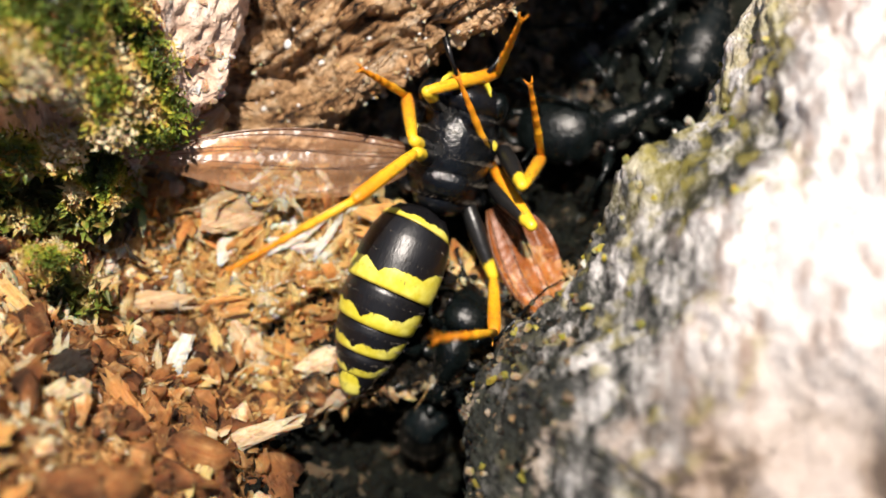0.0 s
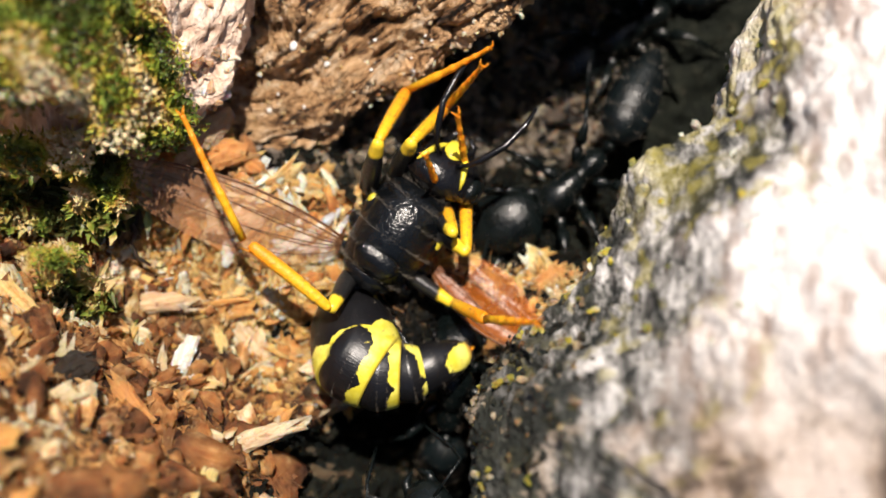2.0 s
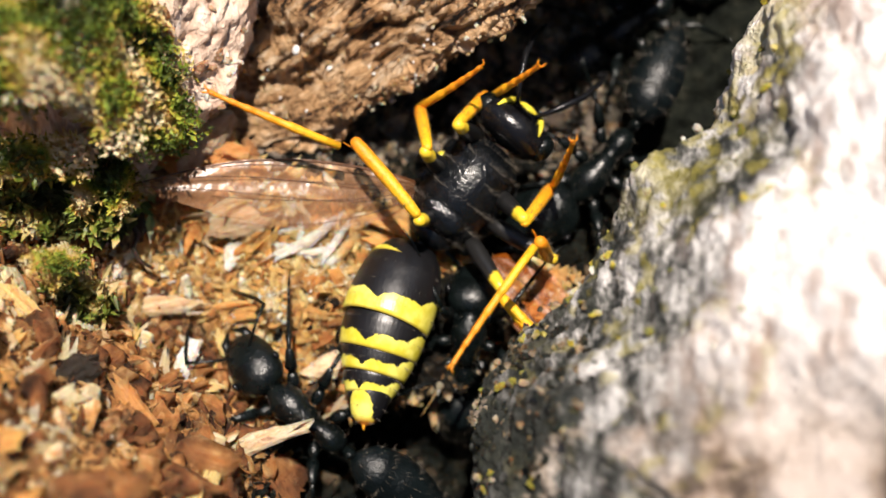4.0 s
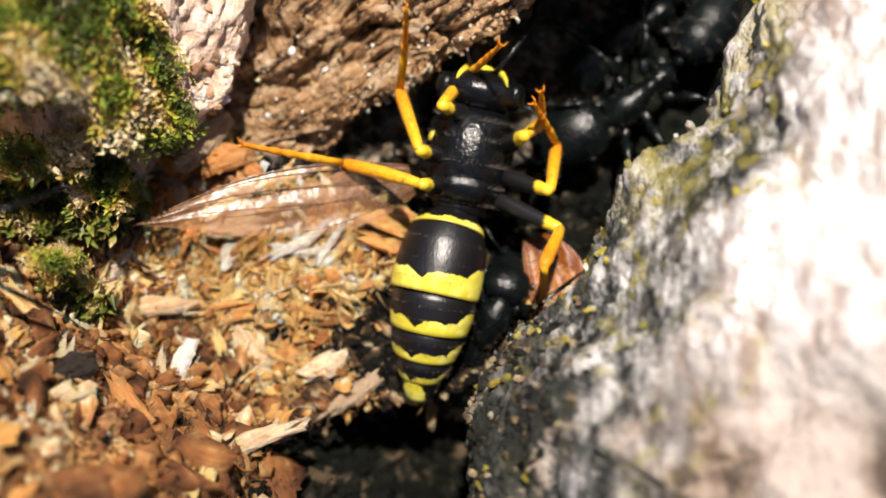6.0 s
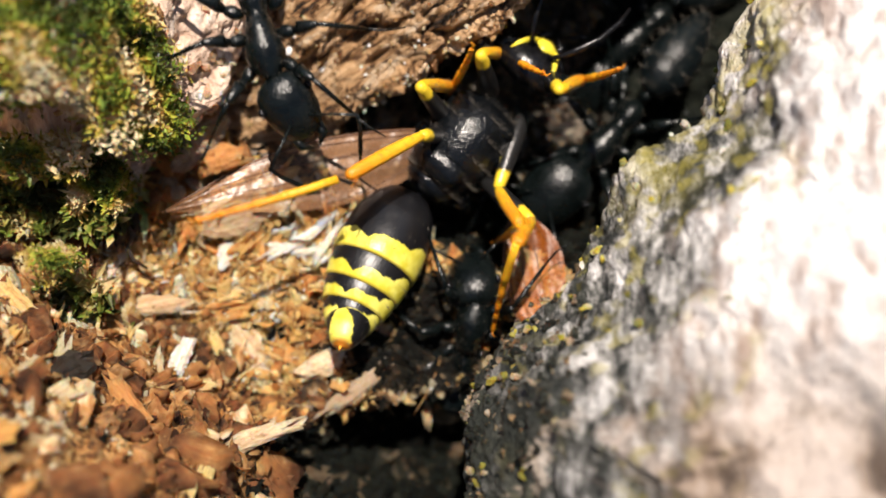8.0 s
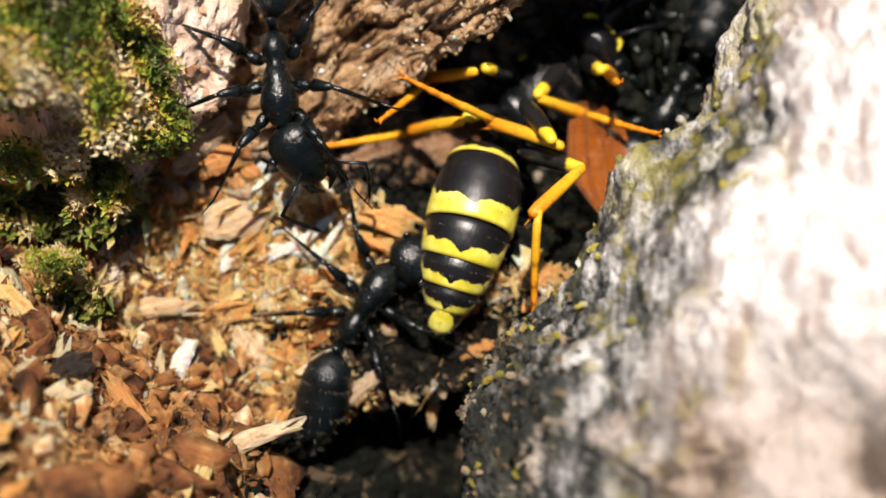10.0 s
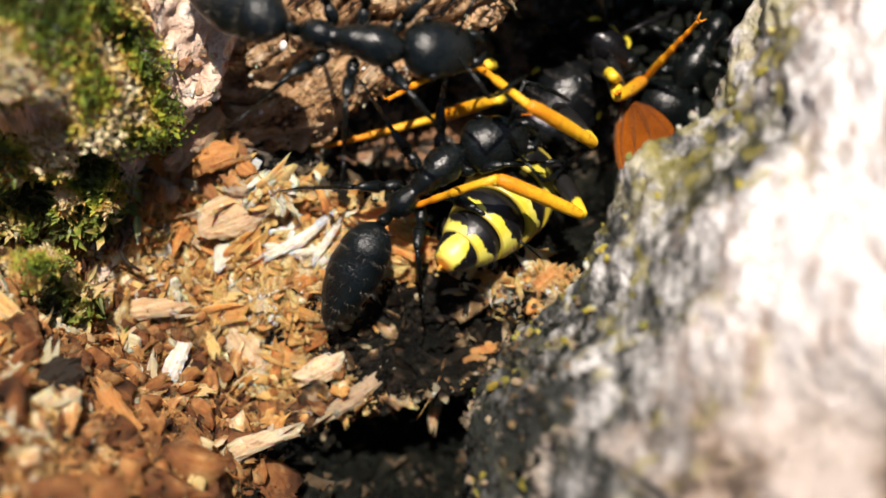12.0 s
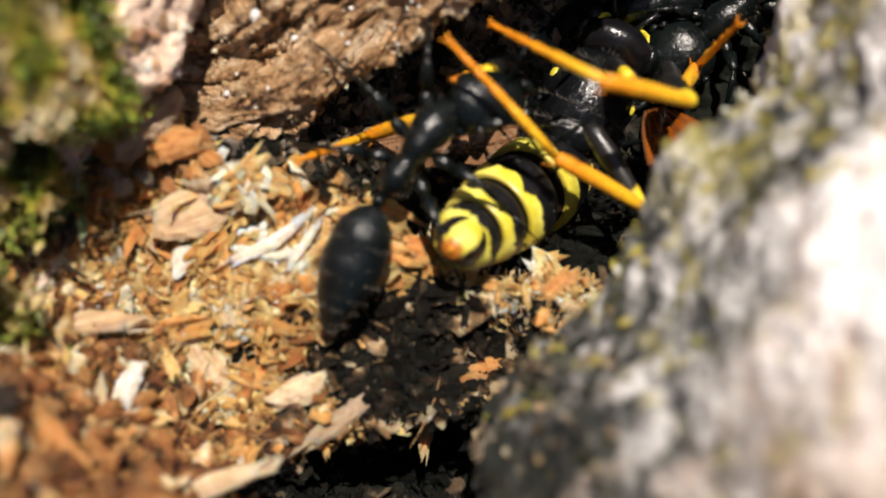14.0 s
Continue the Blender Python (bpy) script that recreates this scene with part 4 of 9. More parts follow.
part("sting", tube([(1.85, 0, 0), (2.05, 0, 0.02), (2.2, 0, 0.0)], [0.12, 0.06, 0.01], 6), orange_mat, W["tergite", 5])
W["wing", 0] = wing(10.6, 2.6, wing_mat, "smoky brown folded wing")
W["wing", 1] = wing(5.6, 2.4, amber_wing_mat, "torn amber-brown wing")
for name in ("LH", "LM", "LF", "RH", "RM", "RF"):
    W[name] = wasp_leg(name[1], name[0])


# ---- ants ----
ANT_THORAX = [(-1.75, 0.24, 0.26, -0.2), (-1.55, 0.44, 0.50, -0.12), (-1.15, 0.50, 0.62, -0.04), (-0.75, 0.42, 0.52, -0.06), (-0.55, 0.34, 0.42, -0.08), (-0.3, 0.44, 0.54, 0.04), (0.05, 0.52, 0.62, 0.10), (0.25, 0.50, 0.58, 0.10), (0.4, 0.60, 0.62, 0.10), (0.85, 0.70, 0.66, 0.08), (1.25, 0.60, 0.54, 0.0), (1.6, 0.34, 0.34, -0.05), (1.75, 0.2, 0.2, -0.05)]
ANT_HEAD = [(-0.1, 0.25, 0.25, 0), (0.05, 0.66, 0.46, 0), (0.35, 0.9, 0.62, 0.02), (0.9, 0.97, 0.68, 0.02), (1.45, 0.92, 0.6, -0.03), (1.95, 0.74, 0.46, -0.08), (2.25, 0.55, 0.3, -0.11), (2.35, 0.25, 0.16, -0.12)]
ANT_GASTER = [(0.0, 0.18, 0.18, 0), (0.15, 0.45, 0.41, 0.05), (0.6, 0.83, 0.76, 0.1), (1.15, 0.97, 0.88, 0.12), (1.2, 0.93, 0.85, 0.12), (1.8, 1.01, 0.92, 0.12), (2.3, 0.95, 0.87, 0.1), (2.35, 0.92, 0.84, 0.1), (2.9, 0.79, 0.72, 0.06), (3.3, 0.63, 0.57, 0.02), (3.35, 0.59, 0.54, 0.02), (3.8, 0.38, 0.34, -0.02), (4.1, 0.14, 0.13, -0.05), (4.2, 0.03, 0.03, -0.06)]


def ant(label, big=1.0):
    """A large black ant: its own space has the thorax at the origin, the head along x; big: how large its head is."""
    body = tagged(new("ant"), label, "ant", "black ants round the wasp")
    parts = {"ant": body}
    part("thorax", loft(ANT_THORAX, 20), ant_mat, body)
    part("petiole", loft([(-2.35, 0.14, 0.14, -0.25), (-2.2, 0.2, 0.3, -0.1), (-2.05, 0.24, 0.5, 0.05), (-1.92, 0.2, 0.3, -0.1), (-1.7, 0.16, 0.16, -0.25)], 12), ant_mat, body)
    head = part("head", loft([(x * big, a * big, b * big, c * big) for x, a, b, c in ANT_HEAD], 20), ant_mat, body)
    for s in (-1, 1):
        part("eye", loft(rounded(0.36, 0.12, 0.2, 6, front=0.55), 10), black_mat, head).location = (0.0003 * (big - 1), s * 0.00094 * big, 0.00028 * big)
        part("mandible", tube([(2.1 * big, s * 0.45 * big, -0.12), (2.5 * big, s * 0.45 * big, -0.15), (2.8 * big, s * 0.1, -0.16)], [0.22, 0.17, 0.05]), ant_mat, head)
        bend = 0.35 if s > 0 else 0.0
        part("antenna", tube([(1.6 * big, s * 0.36 * big, 0.42 * big), (2.0 * big, s * 1.1 * big, 0.75 * big), (2.4 * big, s * 1.75, 0.7 + bend), (2.9 * big, s * 1.6, 0.4 + bend), (3.6 * big, s * 1.2, 0.1 + bend), (4.1 * big, s * 0.95, -0.1)], [0.06, 0.055, 0.085, 0.08, 0.085, 0.04], 7), ant_mat, head)
    part("thorax_hair", bristles(70, ANT_THORAX, 0.3, 9), tan_mat, body, "sparse pale bristles")
    gaster = part("gaster", loft(ANT_GASTER, 24), ant_gaster_mat, body)
    part("gaster_hair", bristles(220, ANT_GASTER, 0.42, 8), tan_mat, gaster, "fine pale bristles")
    parts["head"], parts["gaster"] = head, gaster
    for s in (-1, 1):
        for k, (x, yaw, reach) in enumerate(((1.0, 40, 0.66), (0.1, 82, 0.66), (-0.7, 132, 0.66))):
            leg = part("leg", loft(rounded(0.8, 0.24, 0.24, 8), 10), ant_mat, body)
            leg.matrix_basis = mm(x, s * 0.45, -0.4, 0, -18, s * yaw)
            part("femur", loft([(0.6, 0.1, 0.1, 0), (0.9, 0.2, 0.21, 0.05), (1.5 * reach, 0.25, 0.26, 0.25), (2.6 * reach, 0.14, 0.14, 0.45), (2.75 * reach, 0.06, 0.06, 0.45)], 9), ant_mat, leg)
            part("tibia", tube([(2.7 * reach, 0, 0.45), (3.2 * reach, 0, 0.1), (4.6 * reach, 0, -1.0)], [0.08, 0.10, 0.06]), ant_mat, leg)
            part("tarsus", tube([(4.55 * reach, 0, -0.98), (5.3 * reach, 0, -1.45), (6.3 * reach, s * 0.1, -1.75)], [0.05, 0.045, 0.02], 6), ant_mat, leg)
            parts["leg", s, k] = leg
    return parts


ANTS = [ant("large black ant gripping the wasp at the cleft", 1.28), ant("large black ant waiting deep in the cleft"),
        ant("large black ant pulling at the wasp's body"), ant("large black ant wandering round the hollow")]


# ---- loose pieces of wood that lie on the litter ----
def chip_shape(seed, length, width, thick, ragged=0.24, sides=9, stations=9):
    """A torn piece of wood, fibres along x."""
    r = random.Random(seed)
    bm = bmesh.new()
    loops = []
    sway = r.uniform(-0.12, 0.12) * length
    for i in range(stations):
        t = i / (stations - 1)
        wide = 0.62 + 0.38 * math.sin(math.pi * min(1, max(0, t * 1.1 - 0.05)))
        loop = []
        for j in range(sides):
            a = 2 * math.pi * j / sides
            k = wide * r.uniform(0.82, 1.15)
            end = r.uniform(-1, 1) * ragged * length * (1.0 if i in (0, stations - 1) else 0.12)
            loop.append(bm.verts.new(((t - 0.5) * length + end, math.cos(a) * width * 0.5 * k + sway * (2 * t - 1) ** 2, math.sin(a) * thick * 0.5 * k + 0.2 * abs(sway) * (2 * t - 1) ** 2)))
        loops.append(loop)
    for a, b in zip(loops, loops[1:]):
        for j in range(sides):
            bm.faces.new((a[j], a[(j + 1) % sides], b[(j + 1) % sides], b[j]))
    bm.faces.new(loops[0][::-1])
    bm.faces.new(loops[-1])
    bmesh.ops.recalc_face_normals(bm, faces=bm.faces)
    me = bpy.data.meshes.new("wood_chip")
    grain = np.array([v.co for v in bm.verts], np.float32) + seed * 3.7
    bm.transform(Matrix.Scale(0.001, 4))
    bm.to_mesh(me)
    bm.free()
    me.attributes.new("grain", "FLOAT_VECTOR", "POINT").data.foreach_set("vector", grain.ravel())
    return me


def chip_at(x, y, rise, rx, ry, rz):
    return mm(x, y, float(floor_height(np.array([x]), np.array([y]))[0]) + rise, rx, ry, rz)


def tone_material(name, *tones):
    return chip_material(name, tones, per="object")


pale_mat = tone_material("pale_torn_wood", (0.0, (0.56, 0.38, 0.21)), (0.5, (0.64, 0.46, 0.28)), (1.0, (0.74, 0.60, 0.42)))
grey_mat = tone_material("greyed_wood", (0.0, (0.34, 0.25, 0.17)), (1.0, (0.50, 0.40, 0.29)))
rust_mat = tone_material("rust_red_wood", (0.0, (0.46, 0.21, 0.07)), (1.0, (0.64, 0.34, 0.13)))
damp_piece_mat = tone_material("dark_damp_wood", (0.0, (0.10, 0.045, 0.018)), (1.0, (0.38, 0.19, 0.08)))
white_mat = tone_material("white_wood_flake", (0.0, (0.80, 0.76, 0.68)), (1.0, (0.88, 0.85, 0.80)))


def loose(name, seed, size, where, material, label, group=""):
    ob = mesh_part(name, chip_shape(seed, *size), material, smooth=False)
    ob.matrix_basis = chip_at(*where)
    return tagged(ob, label, "wood chip", group)


loose("wood_chip", 1, (3.4, 0.8, 0.45), (-11.1, -1.95, 0.75, 8, -4, 9), pale_mat, "pale flat stick of torn wood on orange crumbs")
loose("wood_flake", 2, (3.2, 1.7, 0.4), (-7.75, 1.45, 0.8, 10, 6, 24), pale_mat, "frayed pale brown fibrous flake beside the wasp")
loose("wood_splinter", 3, (2.9, 1.1, 0.4), (-7.5, -3.4, 0.7, 0, 4, -60), pale_mat, "long pale splinter lying across the crumbs")
loose("wood_splinter", 4, (3.2, 0.8, 0.6), (-7.0, -6.7, 1.2, 0, -6, 24), pale_mat, "broad pale splinter along the dark step")
loose("wood_splinter", 5, (2.8, 0.7, 0.5), (-3.3, -5.2, 0.5, 0, 0, 38), grey_mat, "brown splinter along the dark step")
loose("wood_flake", 6, (2.6, 0.5, 0.3), (-5.4, 0.5, 0.7, 15, 5, 32), white_mat, "bleached fibrous shred of wood")
loose("wood_flake", 7, (1.0, 0.7, 0.3), (-8.3, 0.05, 0.8, 20, 10, 60), white_mat, "small white flake of wood")
loose("wood_flake", 8, (1.3, 0.8, 0.5), (-9.8, -3.9, 0.9, 10, 15, 70), white_mat, "whitish crumb of soft wood")
loose("wood_chip", 9, (2.0, 0.7, 0.4), (1.7, -3.7, 0.5, 5, 0, 12), rust_mat, "rust-brown chip beside the bark slab")
loose("wood_chip", 10, (1.4, 0.9, 0.6), (3.8, -1.0, 0.5, 20, 10, 40), rust_mat, "rust-brown crumb beside the bark slab")
loose("wood_chip", 11, (1.6, 0.5, 0.4), (-0.5, -6.0, 0.8, 0, 10, 80), pale_mat, "upright pale stalk of torn wood")
loose("wood_chip", 12, (1.5, 1.0, 0.7), (-4.6, -4.2, 0.7, 5, 0, 25), pale_mat, "rounded pale crumb of wood")
loose("wood_chip", 13, (2.2, 1.3, 0.7), (-9.2, 4.3, 1.6, 10, 20, 50), grey_mat, "brown crumb against the wood ledge")
loose("wood_chip", 14, (1.6, 1.1, 0.7), (-8.3, 3.6, 1.4, 0, 10, 20), rust_mat, "brown crumb against the wood ledge")
loose("wood_flake", 15, (1.9, 0.9, 0.5), (-10.9, -5.0, 1.0, 10, 0, -55), rust_mat, "rust-brown frayed strip of wood in the litter")

for k, (x, y, turn) in enumerate(((-6.1, 0.9, 15), (-5.6, 1.1, 70), (-4.9, 0.9, 40), (-6.0, 0.2, -20), (-5.1, 0.1, 10), (-4.4, 0.4, 55))):
    loose("wood_shred", 70 + k, (1.0 + 0.15 * k, 0.32, 0.2), (x, y, 0.75, 10, 12 - 4 * k, turn), white_mat, "bleached shred of torn wood fibre", "bleached shreds beside the wasp")

golden_mat = tone_material("golden_rotten_wood", (0.0, (0.58, 0.26, 0.08)), (0.45, (0.75, 0.39, 0.135)), (0.8, (0.84, 0.52, 0.225)), (1.0, (0.90, 0.70, 0.43)))
CHIPS = []
for k in range(16):
    r = np.random.default_rng(400 + k)
    v, faces = shred_arrays(np.array([r.uniform(0.28, 0.5)]), r, 8, 6)
    ob = joined("wood_shaving", v, faces, v + r.uniform(-50, 50, (1, 1, 3)), (golden_mat, golden_mat, pale_mat, golden_mat)[k % 4], True)
    CHIPS.append(tagged(ob, ("torn golden shaving of rotten wood", "curled golden shaving of rotten wood", "pale torn shaving of wood", "fibrous orange shaving of rotten wood")[k % 4], "wood shaving", "loose wood shavings on the floor"))
    ob.matrix_basis = chip_at(r.uniform(-12, -6), r.uniform(-5, 1), 0.4, r.uniform(-20, 20), r.uniform(-20, 20), r.uniform(0, 360))
for k in range(330):
    x, y = random.uniform(-15, 4), random.uniform(-9.5, 3)
    if floor_dark(np.array([x]), np.array([y]))[0] > 0.3 or greyed(np.array([x]), np.array([y]))[0] > 0.4 or (x > 0.5 and y < -3.5):
        continue
    if near_side(np.array([x]), np.array([y]))[0] > 0.5 and k % 2:
        continue
    copy_thing(CHIPS[random.randrange(16)], chip_at(x, y, random.uniform(0.25, 0.55), random.uniform(-35, 35), random.uniform(-30, 30), random.uniform(0, 360)))


for k in range(22):
    r = random.Random(700 + k)
    x = r.uniform(-11.2, -6.6)
    where = (x, 2.3 + 0.45 * (x + 11.2) * 0.4 + r.uniform(-0.5, 1.3), r.uniform(0.45, 0.9), r.uniform(-20, 20), r.uniform(-20, 20), r.uniform(0, 360))
    kind = k % 4
    ob = mesh_part("wood_crumb", chip_shape(720 + k, r.uniform(0.5, 1.1), r.uniform(0.4, 0.75), r.uniform(0.3, 0.55), 0.2), (rust_mat, grey_mat, damp_piece_mat, damp_piece_mat)[kind], smooth=True)
    ob.matrix_basis = chip_at(*where)
    tagged(ob, ("rust-brown crumb below the wood ledge", "greyed crumb below the wood ledge", "dark brown crumb below the wood ledge", "dark brown crumb below the wood ledge")[kind], "wood crumb", "crumbs below the wood ledge")


# ---- lichen on the bark, crumbs on the ledge ----
pale_crumb_mat = chip_material("pale_wood_crumbs", ((0.0, (0.40, 0.24, 0.15)), (0.5, (0.66, 0.48, 0.34)), (1.0, (0.88, 0.80, 0.70))))


def grains(name, at, size, material, seed):
    r = np.random.default_rng(seed)
    n = len(at)
    v, faces = chip_cloud(size * r.uniform(0.9, 1.6, n), size, size * r.uniform(0.5, 1.0, n), seed)
    w = turned(v, r.uniform(0, 6.3, n), r.uniform(-0.6, 0.6, n), r.uniform(-0.6, 0.6, n)) + at[:, None, :]
    return joined(name, w, faces, v + r.uniform(-50, 50, (n, 1, 3)), material)


def scatter_on(ob, count, keep, seed):
    """Points on an object's upper faces, in millimetres."""
    me = ob.data
    co = np.empty(len(me.vertices) * 3)
    me.vertices.foreach_get("co", co)
    co = co.reshape(-1, 3) * 1000
    r = np.random.default_rng(seed)
    ok = np.flatnonzero(keep(co[:, 0], co[:, 1], co[:, 2]))
    i = r.choice(ok, count)
    return co[i] + r.normal(0, 0.08, (count, 3))


at = scatter_on(slab, 90, lambda x, y, z: (z > 2.2) & (x < 9.5 + 0.2 * y) & (y > -10) & (y < 10) & (y > -3), 61)
tagged(grains("lichen", at, np.random.default_rng(62).uniform(0.10, 0.34, len(at)), lichen_mat, 63), "yellow and grey lichen grains on the bark", "lichen", kind="stuff")
crust_mat = chip_material("crusted_bark_crumbs", ((0.0, (0.008, 0.010, 0.008)), (0.55, (0.022, 0.026, 0.020)), (0.75, (0.16, 0.13, 0.09)), (0.88, (0.40, 0.32, 0.24)), (1.0, (0.30, 0.26, 0.04))))
at = scatter_on(slab, 300, lambda x, y, z: (z > 0.5) & (x < 4.2 + 0.35 * (y + 4)) & (y > -10) & (y < -1.5), 81)
tagged(grains("crust_crumbs", at, np.random.default_rng(82).uniform(0.1, 0.36, len(at)), crust_mat, 83), "black and tan crumbs crusted on the low edge of the bark", "crumbs", kind="stuff")
ledge_crumb_mat = chip_material("ledge_wood_crumbs", ((0.0, (0.10, 0.05, 0.022)), (0.3, (0.42, 0.24, 0.11)), (0.7, (0.68, 0.46, 0.26)), (1.0, (0.88, 0.76, 0.58))))
at = scatter_on(ledge, 420, lambda x, y, z: (x > -11) & (x < 3) & (y < 9.5) & (z > -1.5), 64)
tagged(grains("ledge_crumbs", at, np.random.default_rng(65).uniform(0.05, 0.19, len(at)), ledge_crumb_mat, 66), "crumbs of brown wood on the ledge", "wood crumbs", kind="stuff")
at = scatter_on(bank, 360, lambda x, y, z: (x > -19) & (y < 11) & (y > -11) & (z > 0), 67)
tagged(grains("bank_crumbs", at, np.random.default_rng(68).uniform(0.12, 0.42, len(at)), pale_crumb_mat, 69), "crumbs of pale wood on the bank", "wood crumbs", kind="stuff")

moss_crumb_mat = chip_material("cream_and_tan_crumbs", ((0.0, (0.30, 0.17, 0.08)), (0.4, (0.58, 0.40, 0.20)), (0.8, (0.74, 0.60, 0.40)), (1.0, (0.88, 0.80, 0.66))))
r = np.random.default_rng(71)
at = np.stack([r.uniform(-14.0, -9.8, 150), r.uniform(4.6, 8.8, 150), np.zeros(150)], 1)
at[:, 2] = 5.0 + 2.2 * np.clip(-9.8 - at[:, 0], 0, 2.1) + r.uniform(-0.5, 0.4, 150)
tagged(grains("moss_crumbs", at, r.uniform(0.25, 0.7, 150), moss_crumb_mat, 72), "cream crumbs of wood caught in the moss", "wood crumbs", kind="stuff")

# ---- small things ----
black_piece_mat = tone_material("black_wood", (0.0, (0.010, 0.009, 0.008)), (1.0, (0.035, 0.028, 0.022)))
loose("charred_crumb", 21, (1.5, 1.2, 0.9), (-12.5, -3.9, 1.0, 10, 5, 30), black_piece_mat, "black lump among the wood litter")
# this one is added to darken the hollow beside the bank
loose("charred_crumb", 23, (1.3, 1.0, 0.8), (-11.8, 0.9, 0.9, 0, 10, 60), black_piece_mat, "black lump set in the dark hollow against the bank")


def speck(name, size, where, material, label):
    """A tiny white grain or glint that sits on the ledge."""
    ob = part(name, loft(rounded(size, size * 0.36, size * 0.32, 8, front=-size / 2), 10), material)
    ob.matrix_basis = mm(*where)
    return tagged(ob, label, "speck")


grain_mat = chitin("white_fleck", (0.86, 0.85, 0.82), 0.35)
speck("white_fleck", 0.24, (-1.35, 6.75, 1.3, 0, 0, 0), grain_mat, "tiny glossy white grain on the wood ledge")
speck("white_fleck", 0.4, (-5.75, 7.55, 1.9, 0, 0, 80), grain_mat, "small white shard on the wood ledge")
speck("white_fleck", 0.26, (-4.65, 7.1, 0.46, 0, 0, 40), grain_mat, "small white shard on the wood ledge")
speck("white_fleck", 0.22, (-4.35, 7.35, 0.5, 0, 0, 20), grain_mat, "small white shard on the wood ledge")
speck("white_fleck", 0.25, (-6.9, 5.4, -0.05, 0, 0, 30), grain_mat, "small white shard on the wood ledge")

# white flecks scattered over the ledge to stand for glints
r = random.Random(31)
for k in range(16):
    x, y = r.uniform(-6.8, -0.6), r.uniform(4.6, 8.6)
    near = min(ledge.data.vertices, key=lambda v: (v.co.x * 1000 - x) ** 2 + (v.co.y * 1000 - y) ** 2)
    speck("white_fleck", r.uniform(0.09, 0.2), (near.co.x * 1000, near.co.y * 1000, near.co.z * 1000 + 0.03, 0, 0, r.uniform(0, 180)), grain_mat, "tiny white fleck set in for a glint on the wood ledge")

root = part("rootlet", tube([(0, 0, 0), (0.35, 0.5, 0.2), (0.9, 0.55, 0.35), (1.1, 0.1, 0.4), (0.8, -0.3, 0.3), (0.9, -0.8, 0.1), (1.3, -1.2, -0.1)], [0.12, 0.13, 0.12, 0.11, 0.10, 0.09, 0.05]), black_piece_mat)
root.matrix_basis = chip_at(-12.6, 0.4, 0.75, 0, 0, 10)
tagged(root, "thin black curled rootlet in the litter", "rootlet")

sprig_mat = plant_material("pale_moss_needles", (0.0, (0.10, 0.16, 0.04)), (0.6, (0.26, 0.30, 0.12)), (1.0, (0.55, 0.52, 0.36)))
r = np.random.default_rng(5)
at = np.stack([r.normal(-11.7, 0.28, 46), r.normal(2.1, 0.45, 46), r.uniform(0.2, 1.6, 46)], 1)
tagged(leaf_cloud("moss_sprig", at, None, r.uniform(0.6, 1.3, 46), sprig_mat, 6, 0.7), "sprig of pale thin moss needles", "moss", kind="stuff")


# ---- movement ----
def poses(rows):
    """Rows of seconds, millimetres and degrees as rows for walk()."""
    return [(t, mm(*values)) for t, *values in rows]


